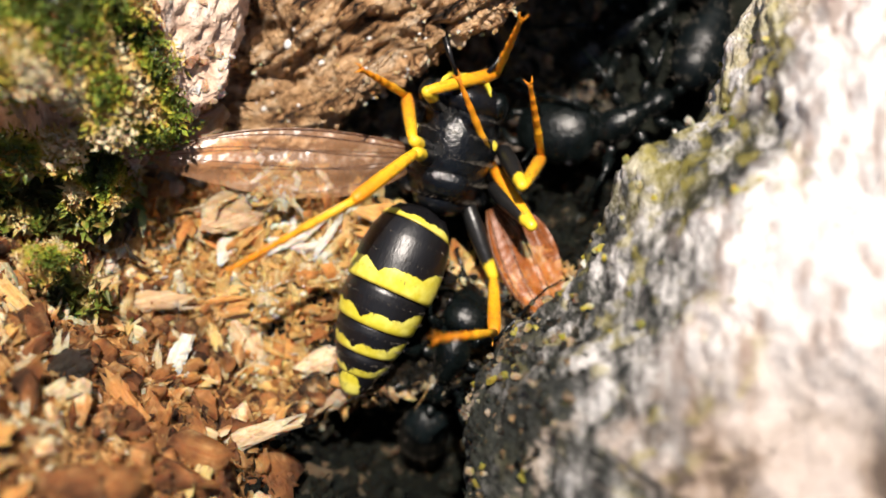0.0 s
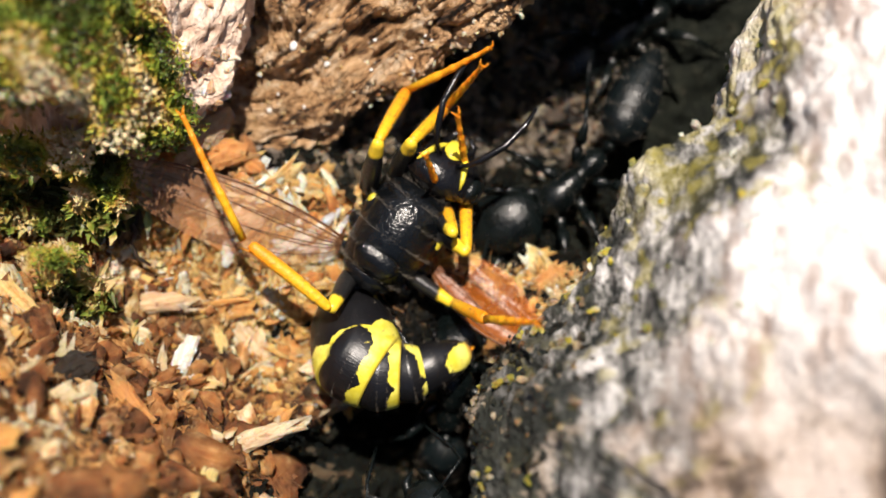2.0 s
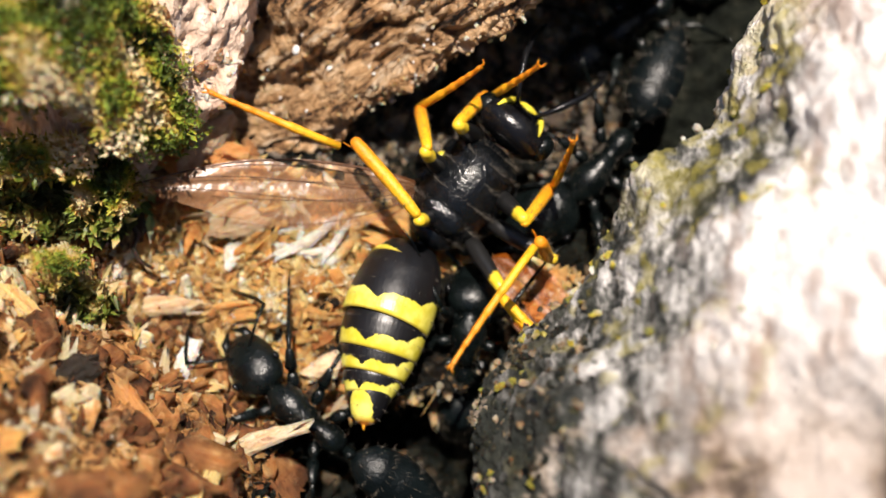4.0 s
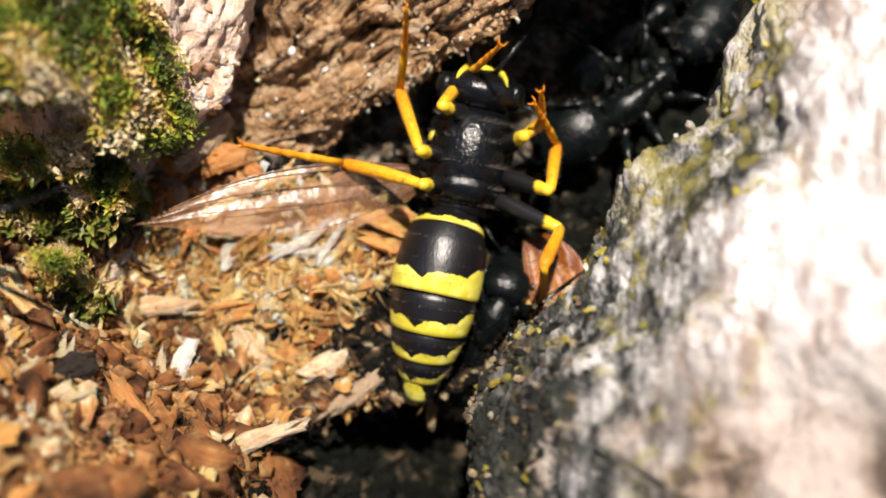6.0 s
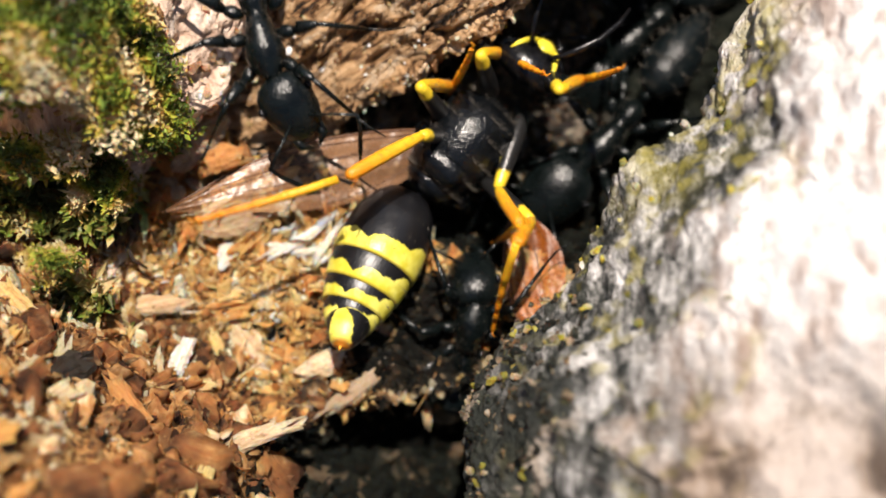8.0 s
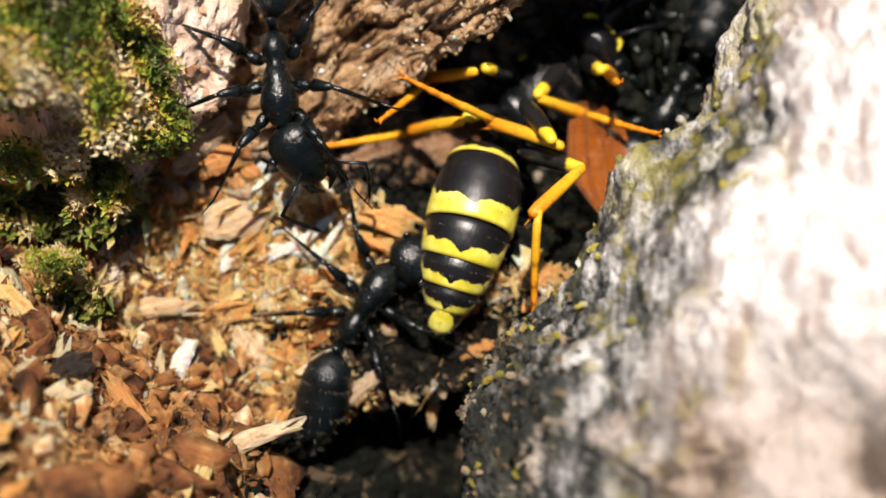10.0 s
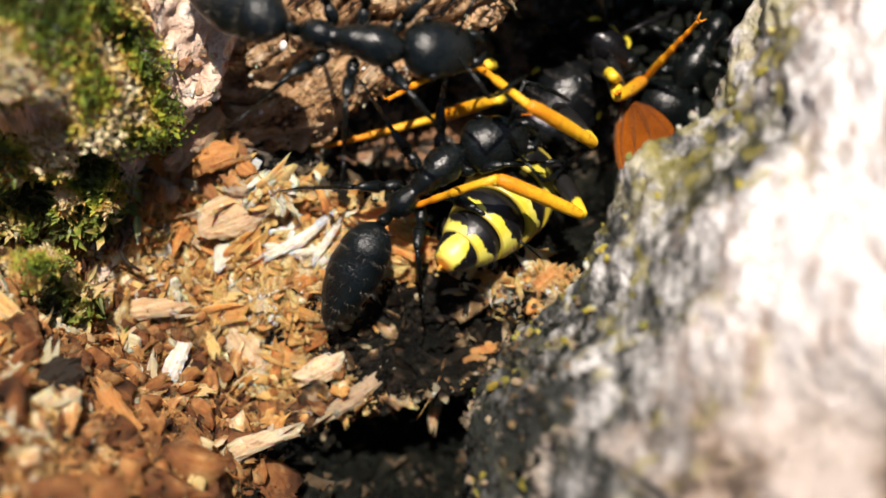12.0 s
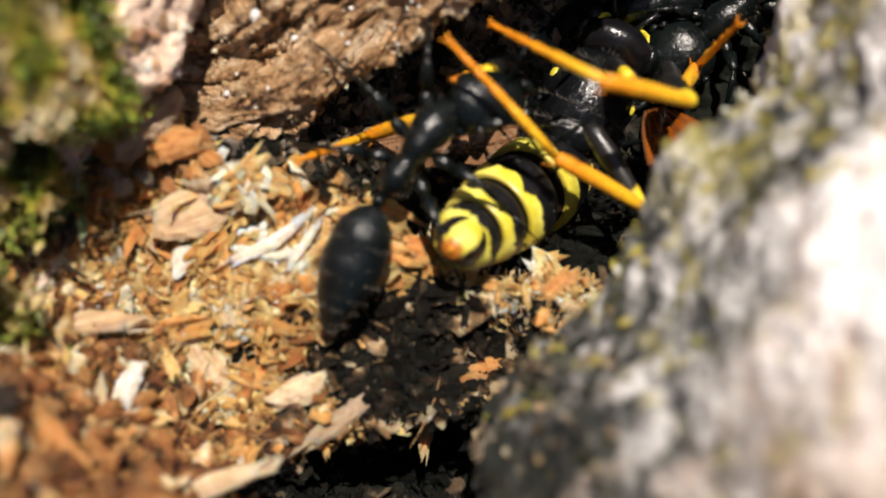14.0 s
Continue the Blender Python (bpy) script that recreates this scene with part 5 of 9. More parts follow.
def motions():
    """Everything that moves: the wasp with its parts, and four ants."""
    walk(wasp, poses([(0, 0.32, 3.71, 1.4, 0, -6, 77), (0.5, 0.47, 3.42, 1.4, 0, -4, 71), (1, -0.77, 2.61, 1.6, 0, -4, 50), (1.2, -1.19, 2.09, 1.6, 0, -3, 53), (1.5, -1.91, 1.46, 1.8, 0, -3, 54), (1.8, -1.89, 1.02, 1.8, 0, -4, 54), (2, -1.87, 0.73, 1.8, 0, -4, 54), (2.5, -1.71, 1.48, 1.6, 0, -5, 60), (3, -0.79, 2.44, 1.4, 0, -4, 48), (3.2, -0.06, 2.35, 1.4, 0, -4, 45), (5.3, 0.66, 3.26, 1.4, 0, -4, 66), (5.5, 0.55, 3.49, 1.4, 0, -4, 60), (6, 0.86, 3.72, 1.4, 0, -5, 80), (6.2, 0.51, 3.52, 1.32, 0, -4, 64), (6.4, 0.15, 3.32, 1.24, 0, -4, 51), (6.5, -0.03, 3.22, 1.2, 0, -4, 46), (7, 0.09, 3.21, 1.2, 0, -3, 37), (7.5, 0.05, 3.23, 1.2, 0, -3, 39), (7.7, -0.12, 3.43, 1.2, 0, -3, 44), (8, 0.8, 4.16, 1.2, 0, -3, 49), (8.2, 1.34, 4.37, 1.2, 0, -3, 48), (10.3, 4.33, 6.52, -2.2, 0, -4, 43), (10.5, 4.55, 6.51, -2.2, 0, -4, 44), (11, 4.53, 6.23, -2.4, 0, -4, 49), (11.5, 4.67, 6.14, -2.4, 0, -5, 51), (12, 4.5, 5.85, -2.4, 0, -4, 54), (12.5, 4.83, 5.98, -2.6, 0, -5, 58), (13, 4.88, 5.62, -2.6, 0, -5, 61), (13.5, 4.96, 5.65, -2.6, 0, -5, 57), (14, 5.22, 5.29, -2.6, 0, -5, 63)]))
    walk(W["head"], poses([(0, 1.63, -0, 0.09, -0, 13, -0), (0.5, 2.34, -0, 0.09, -0, 9, -0), (1, 2.91, -0, 0.09, -0, 7, -0), (1.2, 3.38, -0, 0.09, -0, 6, -0), (1.5, 3.53, -0.01, 0.09, -0, -34, -0), (1.8, 2.99, -0, 0.09, -0, 7, -0), (2, 2.64, -0, 0.09, -0, -21, -0), (2.5, 2.34, -0, 0.09, -0, 9, -0), (3, 2.91, -0, 0.09, -0, 7, -0), (3.2, 2.91, -0, 0.09, -0, 7, -0), (5.3, 2.34, -0, 0.09, -0, 9, -0), (5.5, 2.35, -0, 0.09, -0, 9, -0), (6, 2.16, 0, 0.09, 0, 10, 0), (6.2, 2.39, -0, 0.09, -0, 9, -0), (6.4, 2.79, -0, 0.09, -0, 8, -0), (6.5, 3.03, -0, 0.09, -0, -26, -0), (7, 3.52, -0.01, 0.1, -0, -34, -0), (7.5, 3.5, -0.01, 0.1, -0, -34, -0), (7.7, 3.49, -0.01, 0.1, -0, -34, -0), (8, 3.72, -0, 0.1, -0, -15, -0), (8.2, 3.49, -0, 0.1, -0, -16, -0), (10.3, 2.58, -0.01, 0.09, -0, 22, -0), (10.5, 2.5, -0.01, 0.09, -0, 23, -0), (11, 2.42, -0, 0.09, -0, 23, -0), (11.5, 2.32, -0, 0.09, -0, 24, -0), (12, 2.47, -0, 0.09, -0, 23, -0), (12.5, 2.31, 0, 0.09, 0, 24, 0), (13, 2.18, 0, 0.09, 0, 26, 0), (13.5, 2.07, 0, 0.09, 0, 27, 0), (14, 1.98, 0.01, 0.09, 0, 28, 0)]))
    walk(W["tergite", 0], poses([(0, -2.39, 0.45, 0.52, 24, -17, 165), (0.5, -2.25, 1.03, 0.36, 23, -17, 170), (0.8, -3.54, 0.89, -0.27, 23, -40, 165), (1, -3.42, 0.45, -0.81, 22, -52, 166), (1.1, -3.35, 0.48, -1.2, 18, -58, 144), (1.2, -3.68, 1.4, -2.21, 34, -71, 116), (1.3, -3.42, 1.08, -1.95, 39, -67, 127), (1.4, -3.74, 1.02, -1.81, 105, -69, 130), (1.5, -4.06, 0.96, -1.68, 178, -71, 126), (1.7, -3.79, 0, -1.49, 138, -76, 141), (1.8, -3.86, -0.18, -1.53, 124, -75, 140), (1.9, -3.72, -0.41, -1.41, 90, -73, 139), (2, -3.57, -0.64, -1.29, 59, -71, 134), (2.2, -3.27, 0.29, -1.47, 24, -66, 147), (2.5, -2.73, 1.04, -0.36, 10, -40, 177), (3, -3.25, 0.06, -0.37, 19, -26, -163), (3.2, -3.3, 0.19, -0.37, 19, -26, -160), (5.3, -2.07, -0.09, 0.29, 22, -18, -172), (5.5, -2.57, -0.32, 0.4, 21, -16, -167), (6, -2.12, 0.24, 0.3, 22, -18, 177), (6.2, -1.95, -0.32, 0.26, 22, -21, -169), (6.3, -2.67, -0.19, -0.5, 9, -45, -180), (6.4, -3.89, 0.13, -1.49, 51, -62, 132), (6.5, -3.75, -0.34, -1.12, 81, -65, 127), (7, -3.75, -0.57, -1.16, 102, -69, 139), (7.5, -4.26, -0.13, -1.12, 140, -73, 146), (7.6, -4.34, -0.04, -1.46, 84, -70, 139), (7.7, -4.42, 0.05, -1.8, 31, -71, 129), (7.8, -4.6, 0.33, -1.56, 32, -69, 151), (7.9, -3.84, -0.06, -0.6, 14, -49, 163), (8, -2.96, 0.3, -0.25, 21, -23, -164), (8.2, -3.34, 0.23, -0.23, 22, -23, -165), (10.3, -2.88, -0.38, 3.24, -4, -28, -144), (10.5, -2.56, -0.42, 2.92, -2, -34, -150), (11, -2.75, -0.37, 1.19, -5, -60, -150), (11.5, -3.14, -0.39, 1.18, -7, -62, -153), (12, -2.87, -0.38, 0.7, -6, -67, -170), (12.5, -1.81, 0.29, 0.22, 0, -67, 160), (13, -2.35, -0.3, 0.75, -1, -67, 171), (13.5, -2.28, -0.81, -0.8, 4, -61, 157), (14, -2.03, -0.33, -0.83, 7, -57, 150)]))
    walk(W["tergite", 1], poses([(0, -3.17, 0.66, 0.77, 23, -8, 169), (0.5, -3.04, 1.17, 0.61, 21, -8, -179), (0.8, -4.12, 1.05, 0.25, 33, -22, -170), (1, -3.9, 0.57, -0.18, 31, -33, -159), (1.1, -3.69, 0.72, -0.53, 34, -41, -168), (1.2, -3.76, 1.56, -1.72, 122, -74, 145), (1.3, -3.61, 1.34, -1.21, 71, -69, -179), (1.5, -4.22, 1.2, -0.85, 50, -58, -136), (1.7, -3.99, 0.17, -0.48, 22, -44, -88), (1.8, -4.04, -0.02, -0.6, 26, -48, -104), (2, -3.78, -0.41, -0.41, 24, -41, -124), (2.2, -3.48, 0.43, -0.9, 39, -50, -167), (2.5, -2.73, 1.04, -0.36, 19, -31, -176), (3, -3.87, -0.13, -0.06, 18, -24, -161), (3.2, -3.9, -0.04, -0.05, 19, -24, -158), (5.3, -2.86, -0.2, 0.55, 20, -7, -166), (5.5, -3.36, -0.5, 0.63, 20, -4, -159), (6, -2.92, 0.29, 0.56, 22, -7, 178), (6.2, -2.71, -0.47, 0.56, 20, -8, -164), (6.3, -2.75, -0.19, -0.41, 15, -36, -173), (6.35, -3.45, 0.11, -0.6, 46, -53, -171), (6.4, -4.14, 0.41, -0.79, 94, -66, 169), (6.5, -3.96, -0.06, -0.37, 45, -63, -141), (7, -3.97, -0.37, -0.38, 36, -60, -113), (7.5, -4.46, 0.01, -0.33, 49, -62, -123), (7.7, -4.58, 0.26, -1.05, 113, -75, 177), (7.8, -4.6, 0.33, -1.56, 68, -69, 164), (7.9, -3.84, -0.06, -0.6, 25, -44, 169), (8, -3.6, 0.12, 0.04, 21, -22, -164), (8.2, -3.99, 0.05, 0.06, 21, -22, -164), (10.3, -3.48, -0.82, 3.63, -2, -16, -146), (10.5, -3.17, -0.77, 3.39, -2, -20, -152), (11, -3.12, -0.58, 1.93, 1, -54, -158), (11.5, -3.49, -0.57, 1.92, -2, -57, -159), (12, -3.18, -0.44, 1.47, -1, -62, -176), (12.5, -2.1, 0.4, 0.96, 5, -56, 155), (13, -2.66, -0.25, 1.47, 4, -59, 166), (13.5, -2.71, -0.63, 0.04, 4, -59, 157), (14, -2.52, -0.05, 0.05, 6, -54, 150)]))
    walk(W["tergite", 2], poses([(0, -5.47, 1.12, 1.1, 23, -1, 171), (0.5, -5.4, 1.14, 0.93, 21, 0, -172), (0.8, -5.64, 0.96, 1.01, 31, -11, -147), (1, -5.21, 0.27, 0.86, 27, -15, -135), (1.1, -4.85, 0.7, 0.68, 26, -21, -138), (1.2, -4.1, 1.94, -0.05, 56, -62, -152), (1.3, -4.16, 1.56, 0.42, 31, -40, -130), (1.5, -4.87, 0.91, 0.82, 27, -23, -92), (1.7, -4.48, -1.05, 1.09, 15, -4, -34), (1.8, -4.56, -0.92, 1.01, 18, -11, -66), (2, -4.66, -1.17, 0.98, 18, -7, -83), (2.2, -4.46, 0.42, 0.5, 27, -27, -137), (2.5, -4.07, 1.05, 0.65, 25, -13, -163), (3, -5.62, -0.75, 0.75, 19, -18, -156), (3.2, -5.62, -0.74, 0.76, 20, -18, -154), (5.3, -5.15, -0.78, 0.84, 20, 1, -161), (5.5, -5.57, -1.35, 0.81, 20, 4, -153), (6, -5.28, 0.35, 0.84, 22, 2, 180), (6.2, -4.94, -1.12, 0.9, 20, 1, -160), (6.3, -4.07, -0.3, 0.72, 19, -22, -164), (6.4, -4.75, 0.74, 0.81, 48, -49, -141), (6.5, -4.57, -0.15, 1.26, 21, -28, -102), (7, -4.4, -0.82, 1.26, 21, -25, -85), (7.5, -4.9, -0.3, 1.3, 27, -27, -92), (7.7, -5, 0.47, 0.63, 50, -53, -129), (7.8, -5.15, 0.57, 0, 68, -67, -172), (7.9, -4.79, 0.2, 0.51, 29, -34, 178), (8, -5.43, -0.4, 0.81, 21, -19, -164), (8.2, -5.84, -0.47, 0.83, 21, -19, -163), (10.3, -5.38, -2.09, 4.28, -2, -5, -149), (10.5, -5.14, -1.84, 4.19, -2, -8, -152), (11, -4.4, -1.11, 3.85, 8, -43, -168), (11.5, -4.7, -1.04, 3.9, 3, -45, -166), (12, -4.28, -0.52, 3.51, 6, -51, 177), (12.5, -3.27, 0.95, 2.84, 6, -42, 153), (13, -3.77, 0.02, 3.39, 5, -50, 164), (13.5, -4.01, -0.08, 2.36, 2, -53, 159), (14, -4, 0.81, 2.43, 7, -44, 150)]))
    walk(W["tergite", 3], poses([(0, -6.79, 1.32, 1.13, 23, 3, 173), (0.5, -6.72, 0.95, 0.94, 21, 4, -167), (0.8, -6.49, 0.47, 1.2, 29, -5, -128), (1, -5.91, -0.37, 1.16, 26, -5, -119), (1.1, -5.57, 0.13, 1.06, 24, -12, -123), (1.2, -4.45, 1.82, 0.86, 38, -40, -128), (1.3, -4.63, 1.08, 1.11, 27, -18, -112), (1.5, -5.08, -0.01, 1.31, 21, -2, -47), (1.7, -3.52, -1.83, 1.24, 14, 4, -14), (1.8, -4.23, -2, 1.29, 18, 2, -39), (2, -4.66, -2.28, 1.17, 17, 3, -56), (2.2, -5.12, -0.12, 1, 25, -13, -118), (2.5, -4.99, 0.8, 0.91, 25, -8, -152), (3, -6.61, -1.19, 1.11, 18, -25, -154), (3.2, -6.58, -1.22, 1.11, 20, -25, -153), (5.3, -6.42, -1.2, 0.81, 20, 6, -159), (5.5, -6.76, -1.95, 0.72, 20, 8, -150), (6, -6.61, 0.36, 0.78, 22, 8, -180), (6.2, -6.19, -1.56, 0.87, 20, 6, -159), (6.3, -4.96, -0.53, 1.11, 19, -18, -157), (6.4, -5.25, 0.41, 1.59, 39, -33, -118), (6.5, -4.8, -1.01, 1.78, 17, -12, -81), (7, -4.39, -1.74, 1.73, 17, -8, -58), (7.5, -5.05, -1.19, 1.79, 22, -9, -56), (7.7, -5.35, 0.1, 1.47, 39, -36, -107), (7.8, -5.53, 0.55, 0.93, 49, -52, -148), (7.9, -5.6, 0.26, 1.09, 27, -24, -170), (8, -6.48, -0.71, 1.18, 21, -25, -162), (8.2, -6.89, -0.79, 1.21, 21, -24, -160), (10.3, -6.52, -2.78, 4.41, -1, 1, -150), (10.5, -6.32, -2.46, 4.37, -2, -1, -153), (11, -5.37, -1.32, 4.76, 12, -27, -173), (11.5, -5.63, -1.27, 4.84, 5, -29, -169), (12, -5.1, -0.47, 4.54, 11, -40, 171), (12.5, -4.11, 1.39, 3.7, 7, -28, 152), (13, -4.54, 0.24, 4.35, 7, -37, 161), (13.5, -4.87, 0.26, 3.57, -3, -55, 165), (14, -5.03, 1.39, 3.59, 6, -51, 150)]))
    walk(W["tergite", 4], poses([(0, -7.83, 1.45, 1.08, 23, 5, 174), (0.5, -7.74, 0.72, 0.87, 21, 8, -164), (0.8, -7.08, -0.25, 1.29, 26, 7, -111), (1, -6.39, -1.18, 1.26, 23, 8, -98), (1.1, -6.08, -0.63, 1.27, 21, 3, -103), (1.2, -4.91, 1.27, 1.47, 26, -22, -86), (1.3, -5, 0.27, 1.42, 24, 0, -82), (1.5, -4.42, -0.78, 1.34, 13, 6, -17), (1.7, -2.32, -2.15, 1.15, 13, 8, -2), (1.8, -3.36, -2.74, 1.25, 15, 8, -19), (2, -4.05, -3.21, 1.12, 16, 9, -41), (2.2, -5.57, -0.92, 1.22, 23, 3, -95), (2.5, -5.83, 0.37, 1.05, 23, -1, -137), (3, -7.33, -1.54, 1.49, 18, -36, -151), (3.2, -7.29, -1.58, 1.49, 20, -36, -150), (5.3, -7.38, -1.58, 0.7, 21, 10, -156), (5.5, -7.65, -2.48, 0.57, 21, 12, -146), (6, -7.64, 0.36, 0.65, 22, 11, -180), (6.2, -7.14, -1.92, 0.76, 20, 10, -158), (6.3, -5.79, -0.88, 1.41, 16, -11, -146), (6.35, -5.71, -0.57, 1.76, 23, -8, -113), (6.4, -5.64, -0.26, 2.11, 32, -9, -80), (6.5, -4.68, -1.94, 2.01, 13, 7, -57), (7, -3.91, -2.57, 1.88, 13, 8, -37), (7.5, -4.55, -1.98, 1.96, 16, 6, -26), (7.7, -5.62, -0.61, 2.02, 26, -15, -58), (7.8, -6, 0.26, 1.68, 43, -34, -130), (7.9, -6.44, 0.12, 1.48, 24, -12, -151), (8, -7.25, -0.97, 1.56, 21, -35, -158), (8.2, -7.66, -1.06, 1.58, 22, -34, -157), (10.3, -7.42, -3.3, 4.39, -2, 7, -151), (10.5, -7.25, -2.93, 4.38, -2, 6, -153), (11, -6.29, -1.43, 5.23, 16, -26, -178), (11.5, -6.51, -1.45, 5.34, 7, -27, -172), (12, -5.88, -0.34, 5.19, 12, -37, 169), (12.5, -4.89, 1.8, 4.16, 7, -13, 150), (13, -5.28, 0.49, 4.93, 8, -10, 158), (13.5, -5.53, 0.44, 4.54, -4, -60, 166), (14, -5.73, 1.8, 4.58, 9, -61, 149)]))
    walk(W["tergite", 5], poses([(0, -7.78, 1.44, 1.08, 23, 6, 174), (0.5, -7.69, 0.73, 0.87, 22, 9, -163), (0.8, -7.32, -0.8, 1.23, 16, 12, -104), (1, -6.5, -1.76, 1.19, 14, 13, -89), (1.1, -6.26, -1.2, 1.27, 12, 14, -89), (1.2, -4.94, 0.75, 1.73, 2, 1, -43), (1.3, -4.97, -0.33, 1.45, 4, 13, -45), (1.5, -3.81, -1.02, 1.29, 7, 8, -5), (1.7, -1.55, -2.19, 1.05, 11, 9, 2), (1.8, -2.7, -3.01, 1.16, 11, 10, -11), (2, -3.55, -3.69, 1.03, 11, 13, -31), (2.2, -5.67, -1.51, 1.21, 9, 17, -66), (2.5, -6.28, -0.01, 1.08, 12, 13, -124), (3, -7.29, -1.52, 1.47, 14, -47, -147), (3.2, -7.26, -1.57, 1.47, 23, -47, -146), (5.3, -7.34, -1.56, 0.71, 21, 11, -156), (5.5, -7.61, -2.45, 0.58, 21, 13, -146), (6, -7.59, 0.36, 0.65, 22, 13, -179), (6.2, -7.1, -1.91, 0.76, 21, 12, -157), (6.3, -6.28, -1.19, 1.55, 8, 8, -138), (6.35, -5.95, -1.02, 1.9, 3, 6, -83), (6.4, -5.62, -0.84, 2.24, -2, 9, -28), (6.5, -4.36, -2.47, 1.95, 5, 15, -42), (7, -3.42, -2.96, 1.8, 7, 14, -24), (7.5, -4.02, -2.29, 1.91, 7, 11, -9), (7.7, -5.38, -1.12, 2.21, 3, 4, -16), (7.8, -6.34, -0.09, 2.03, 3, -10, -60), (7.85, -6.65, -0.11, 1.83, 10, -4, -96), (7.9, -6.96, -0.13, 1.63, 12, 6, -131), (8, -7.22, -0.96, 1.54, 23, -46, -154), (8.2, -7.63, -1.05, 1.57, 26, -45, -152), (10.3, -7.38, -3.28, 4.39, -2, 9, -152), (10.5, -7.2, -2.91, 4.38, -2, 8, -154), (11, -6.24, -1.42, 5.21, 20, -29, 178), (11.5, -6.47, -1.44, 5.32, 10, -31, -175), (12, -5.84, -0.35, 5.16, 16, -37, 168), (12.5, -4.85, 1.78, 4.15, 8, -7, 150), (13, -5.25, 0.48, 4.91, 8, 1, 157), (13.25, -5.37, 0.46, 4.7, 4, -34, 157), (13.5, -5.5, 0.43, 4.5, -5, -68, 164), (14, -5.7, 1.78, 4.53, 15, -69, 148)]))
    walk(W["wing", 0], poses([(0, -0.41, 1.3, 0.25, 6, -5, 105), (0.5, -0.82, 2.04, 0.27, 4, -5, 109), (1, -1.25, 1.01, 0.08, 3, -6, 132), (1.2, -0.83, 1.24, 0.05, 3, -6, 128), (1.5, -0.33, 1.34, -0.18, 2, -6, 126), (1.8, -1.09, 1.41, -0.19, 3, -6, 115), (2, -1.6, 1.46, -0.19, 4, -6, 108), (2.5, -1.56, 1.66, 0.02, 4, -6, 100), (3, -1.12, 1.23, 0.27, 3, -6, 130), (3.2, -1.03, 1.48, 0.27, 3, -6, 134), (5.3, -1.03, 1.5, 0.28, 4, -6, 118), (5.5, -1.3, 1.2, 0.3, 4, -6, 125), (6, -0.95, 1.66, 0.28, 5, -5, 111), (6.2, -1.1, 1.57, 0.13, 4, -7, 127), (6.4, -1.21, 1.58, -0.04, 2, -9, 139), (6.5, -1.26, 1.63, -0.12, 2, -9, 144), (7, -1.94, 1.74, -0.2, 1, -10, 155), (7.5, -2.06, 1.91, -0.19, 1, -10, 156), (7.7, -1.55, 1.51, -0.22, 2, -10, 150), (8, -0.45, 1.04, -0.18, 2, -8, 148), (8.2, -0.69, 0.97, -0.16, 2, -8, 147), (10.3, -1.11, 0.18, -1.93, 2, -14, 157), (10.5, -1.27, 0.21, -1.91, 2, -14, 154), (11, -1.19, 0.19, -1.71, 2, -15, 148), (11.5, -1.24, 0.31, -1.71, 3, -15, 146), (12, -0.96, 0.39, -1.73, 3, -15, 142), (12.5, -0.91, 0.41, -1.53, 3, -15, 139), (13, -0.67, 0.5, -1.55, 3, -15, 136), (13.5, -0.75, 0.37, -1.54, 3, -16, 139), (14, -0.62, 0.52, -1.55, 4, -15, 129)]))
    walk(W["wing", 1], poses([(0, -1.84, -1.92, -0.2, -4, -0, -137), (0.5, -1.65, -1.7, -0.27, -4, 3, -124), (1, -1.2, -2.2, -0.52, -4, 5, -94), (1.2, -0.97, -2.42, -0.55, -3, 5, -97), (1.5, -0.59, -2.99, -0.77, -3, 6, -97), (1.8, -0.51, -2.38, -0.77, -4, 6, -92), (2, -0.45, -1.97, -0.77, -4, 6, -89), (2.5, -1.5, -1.92, -0.48, -5, 6, -93), (3, -1.79, -2.76, -0.29, -4, 6, -89), (3.2, -1.66, -2.7, -0.29, -4, 6, -88), (5.3, -1.61, -2.14, -0.27, -4, 3, -119), (5.5, -1.66, -2.68, -0.27, -4, 4, -118), (6, -2.65, -2.78, -0.38, -3, 1, -146), (6.2, -1.3, -3.54, -0.5, -3, 1, -129), (6.4, 0.02, -3.76, -0.6, -3, 0, -115), (6.5, 0.61, -3.74, -0.64, -3, 0, -110), (7, 0.48, -3.3, -0.43, -3, 4, -97), (7.5, 0.27, -3.25, -0.41, -3, 4, -100), (7.7, 0.08, -3.34, -0.4, -3, 4, -104), (8, -0.85, -3.29, -0.26, -2, 2, -126), (8.2, -1.24, -3.12, -0.23, -3, 2, -125), (10.3, 1.02, -1.32, 1.33, -4, -18, -122), (10.5, 1.06, -1.42, 1.33, -4, -20, -126), (11, 1.52, -1.7, 1.49, -3, -21, -135), (11.5, 1.36, -1.79, 1.5, -3, -22, -138), (12, 1.44, -2.08, 1.5, -3, -23, -134), (12.5, 1.18, -2.01, 1.71, -3, -24, -137), (13, 0.88, -2.04, 1.73, -4, -25, -134), (13.5, 0.79, -2.01, 1.74, -4, -26, -129), (14, 0.63, -1.9, 1.75, -4, -27, -134)]))
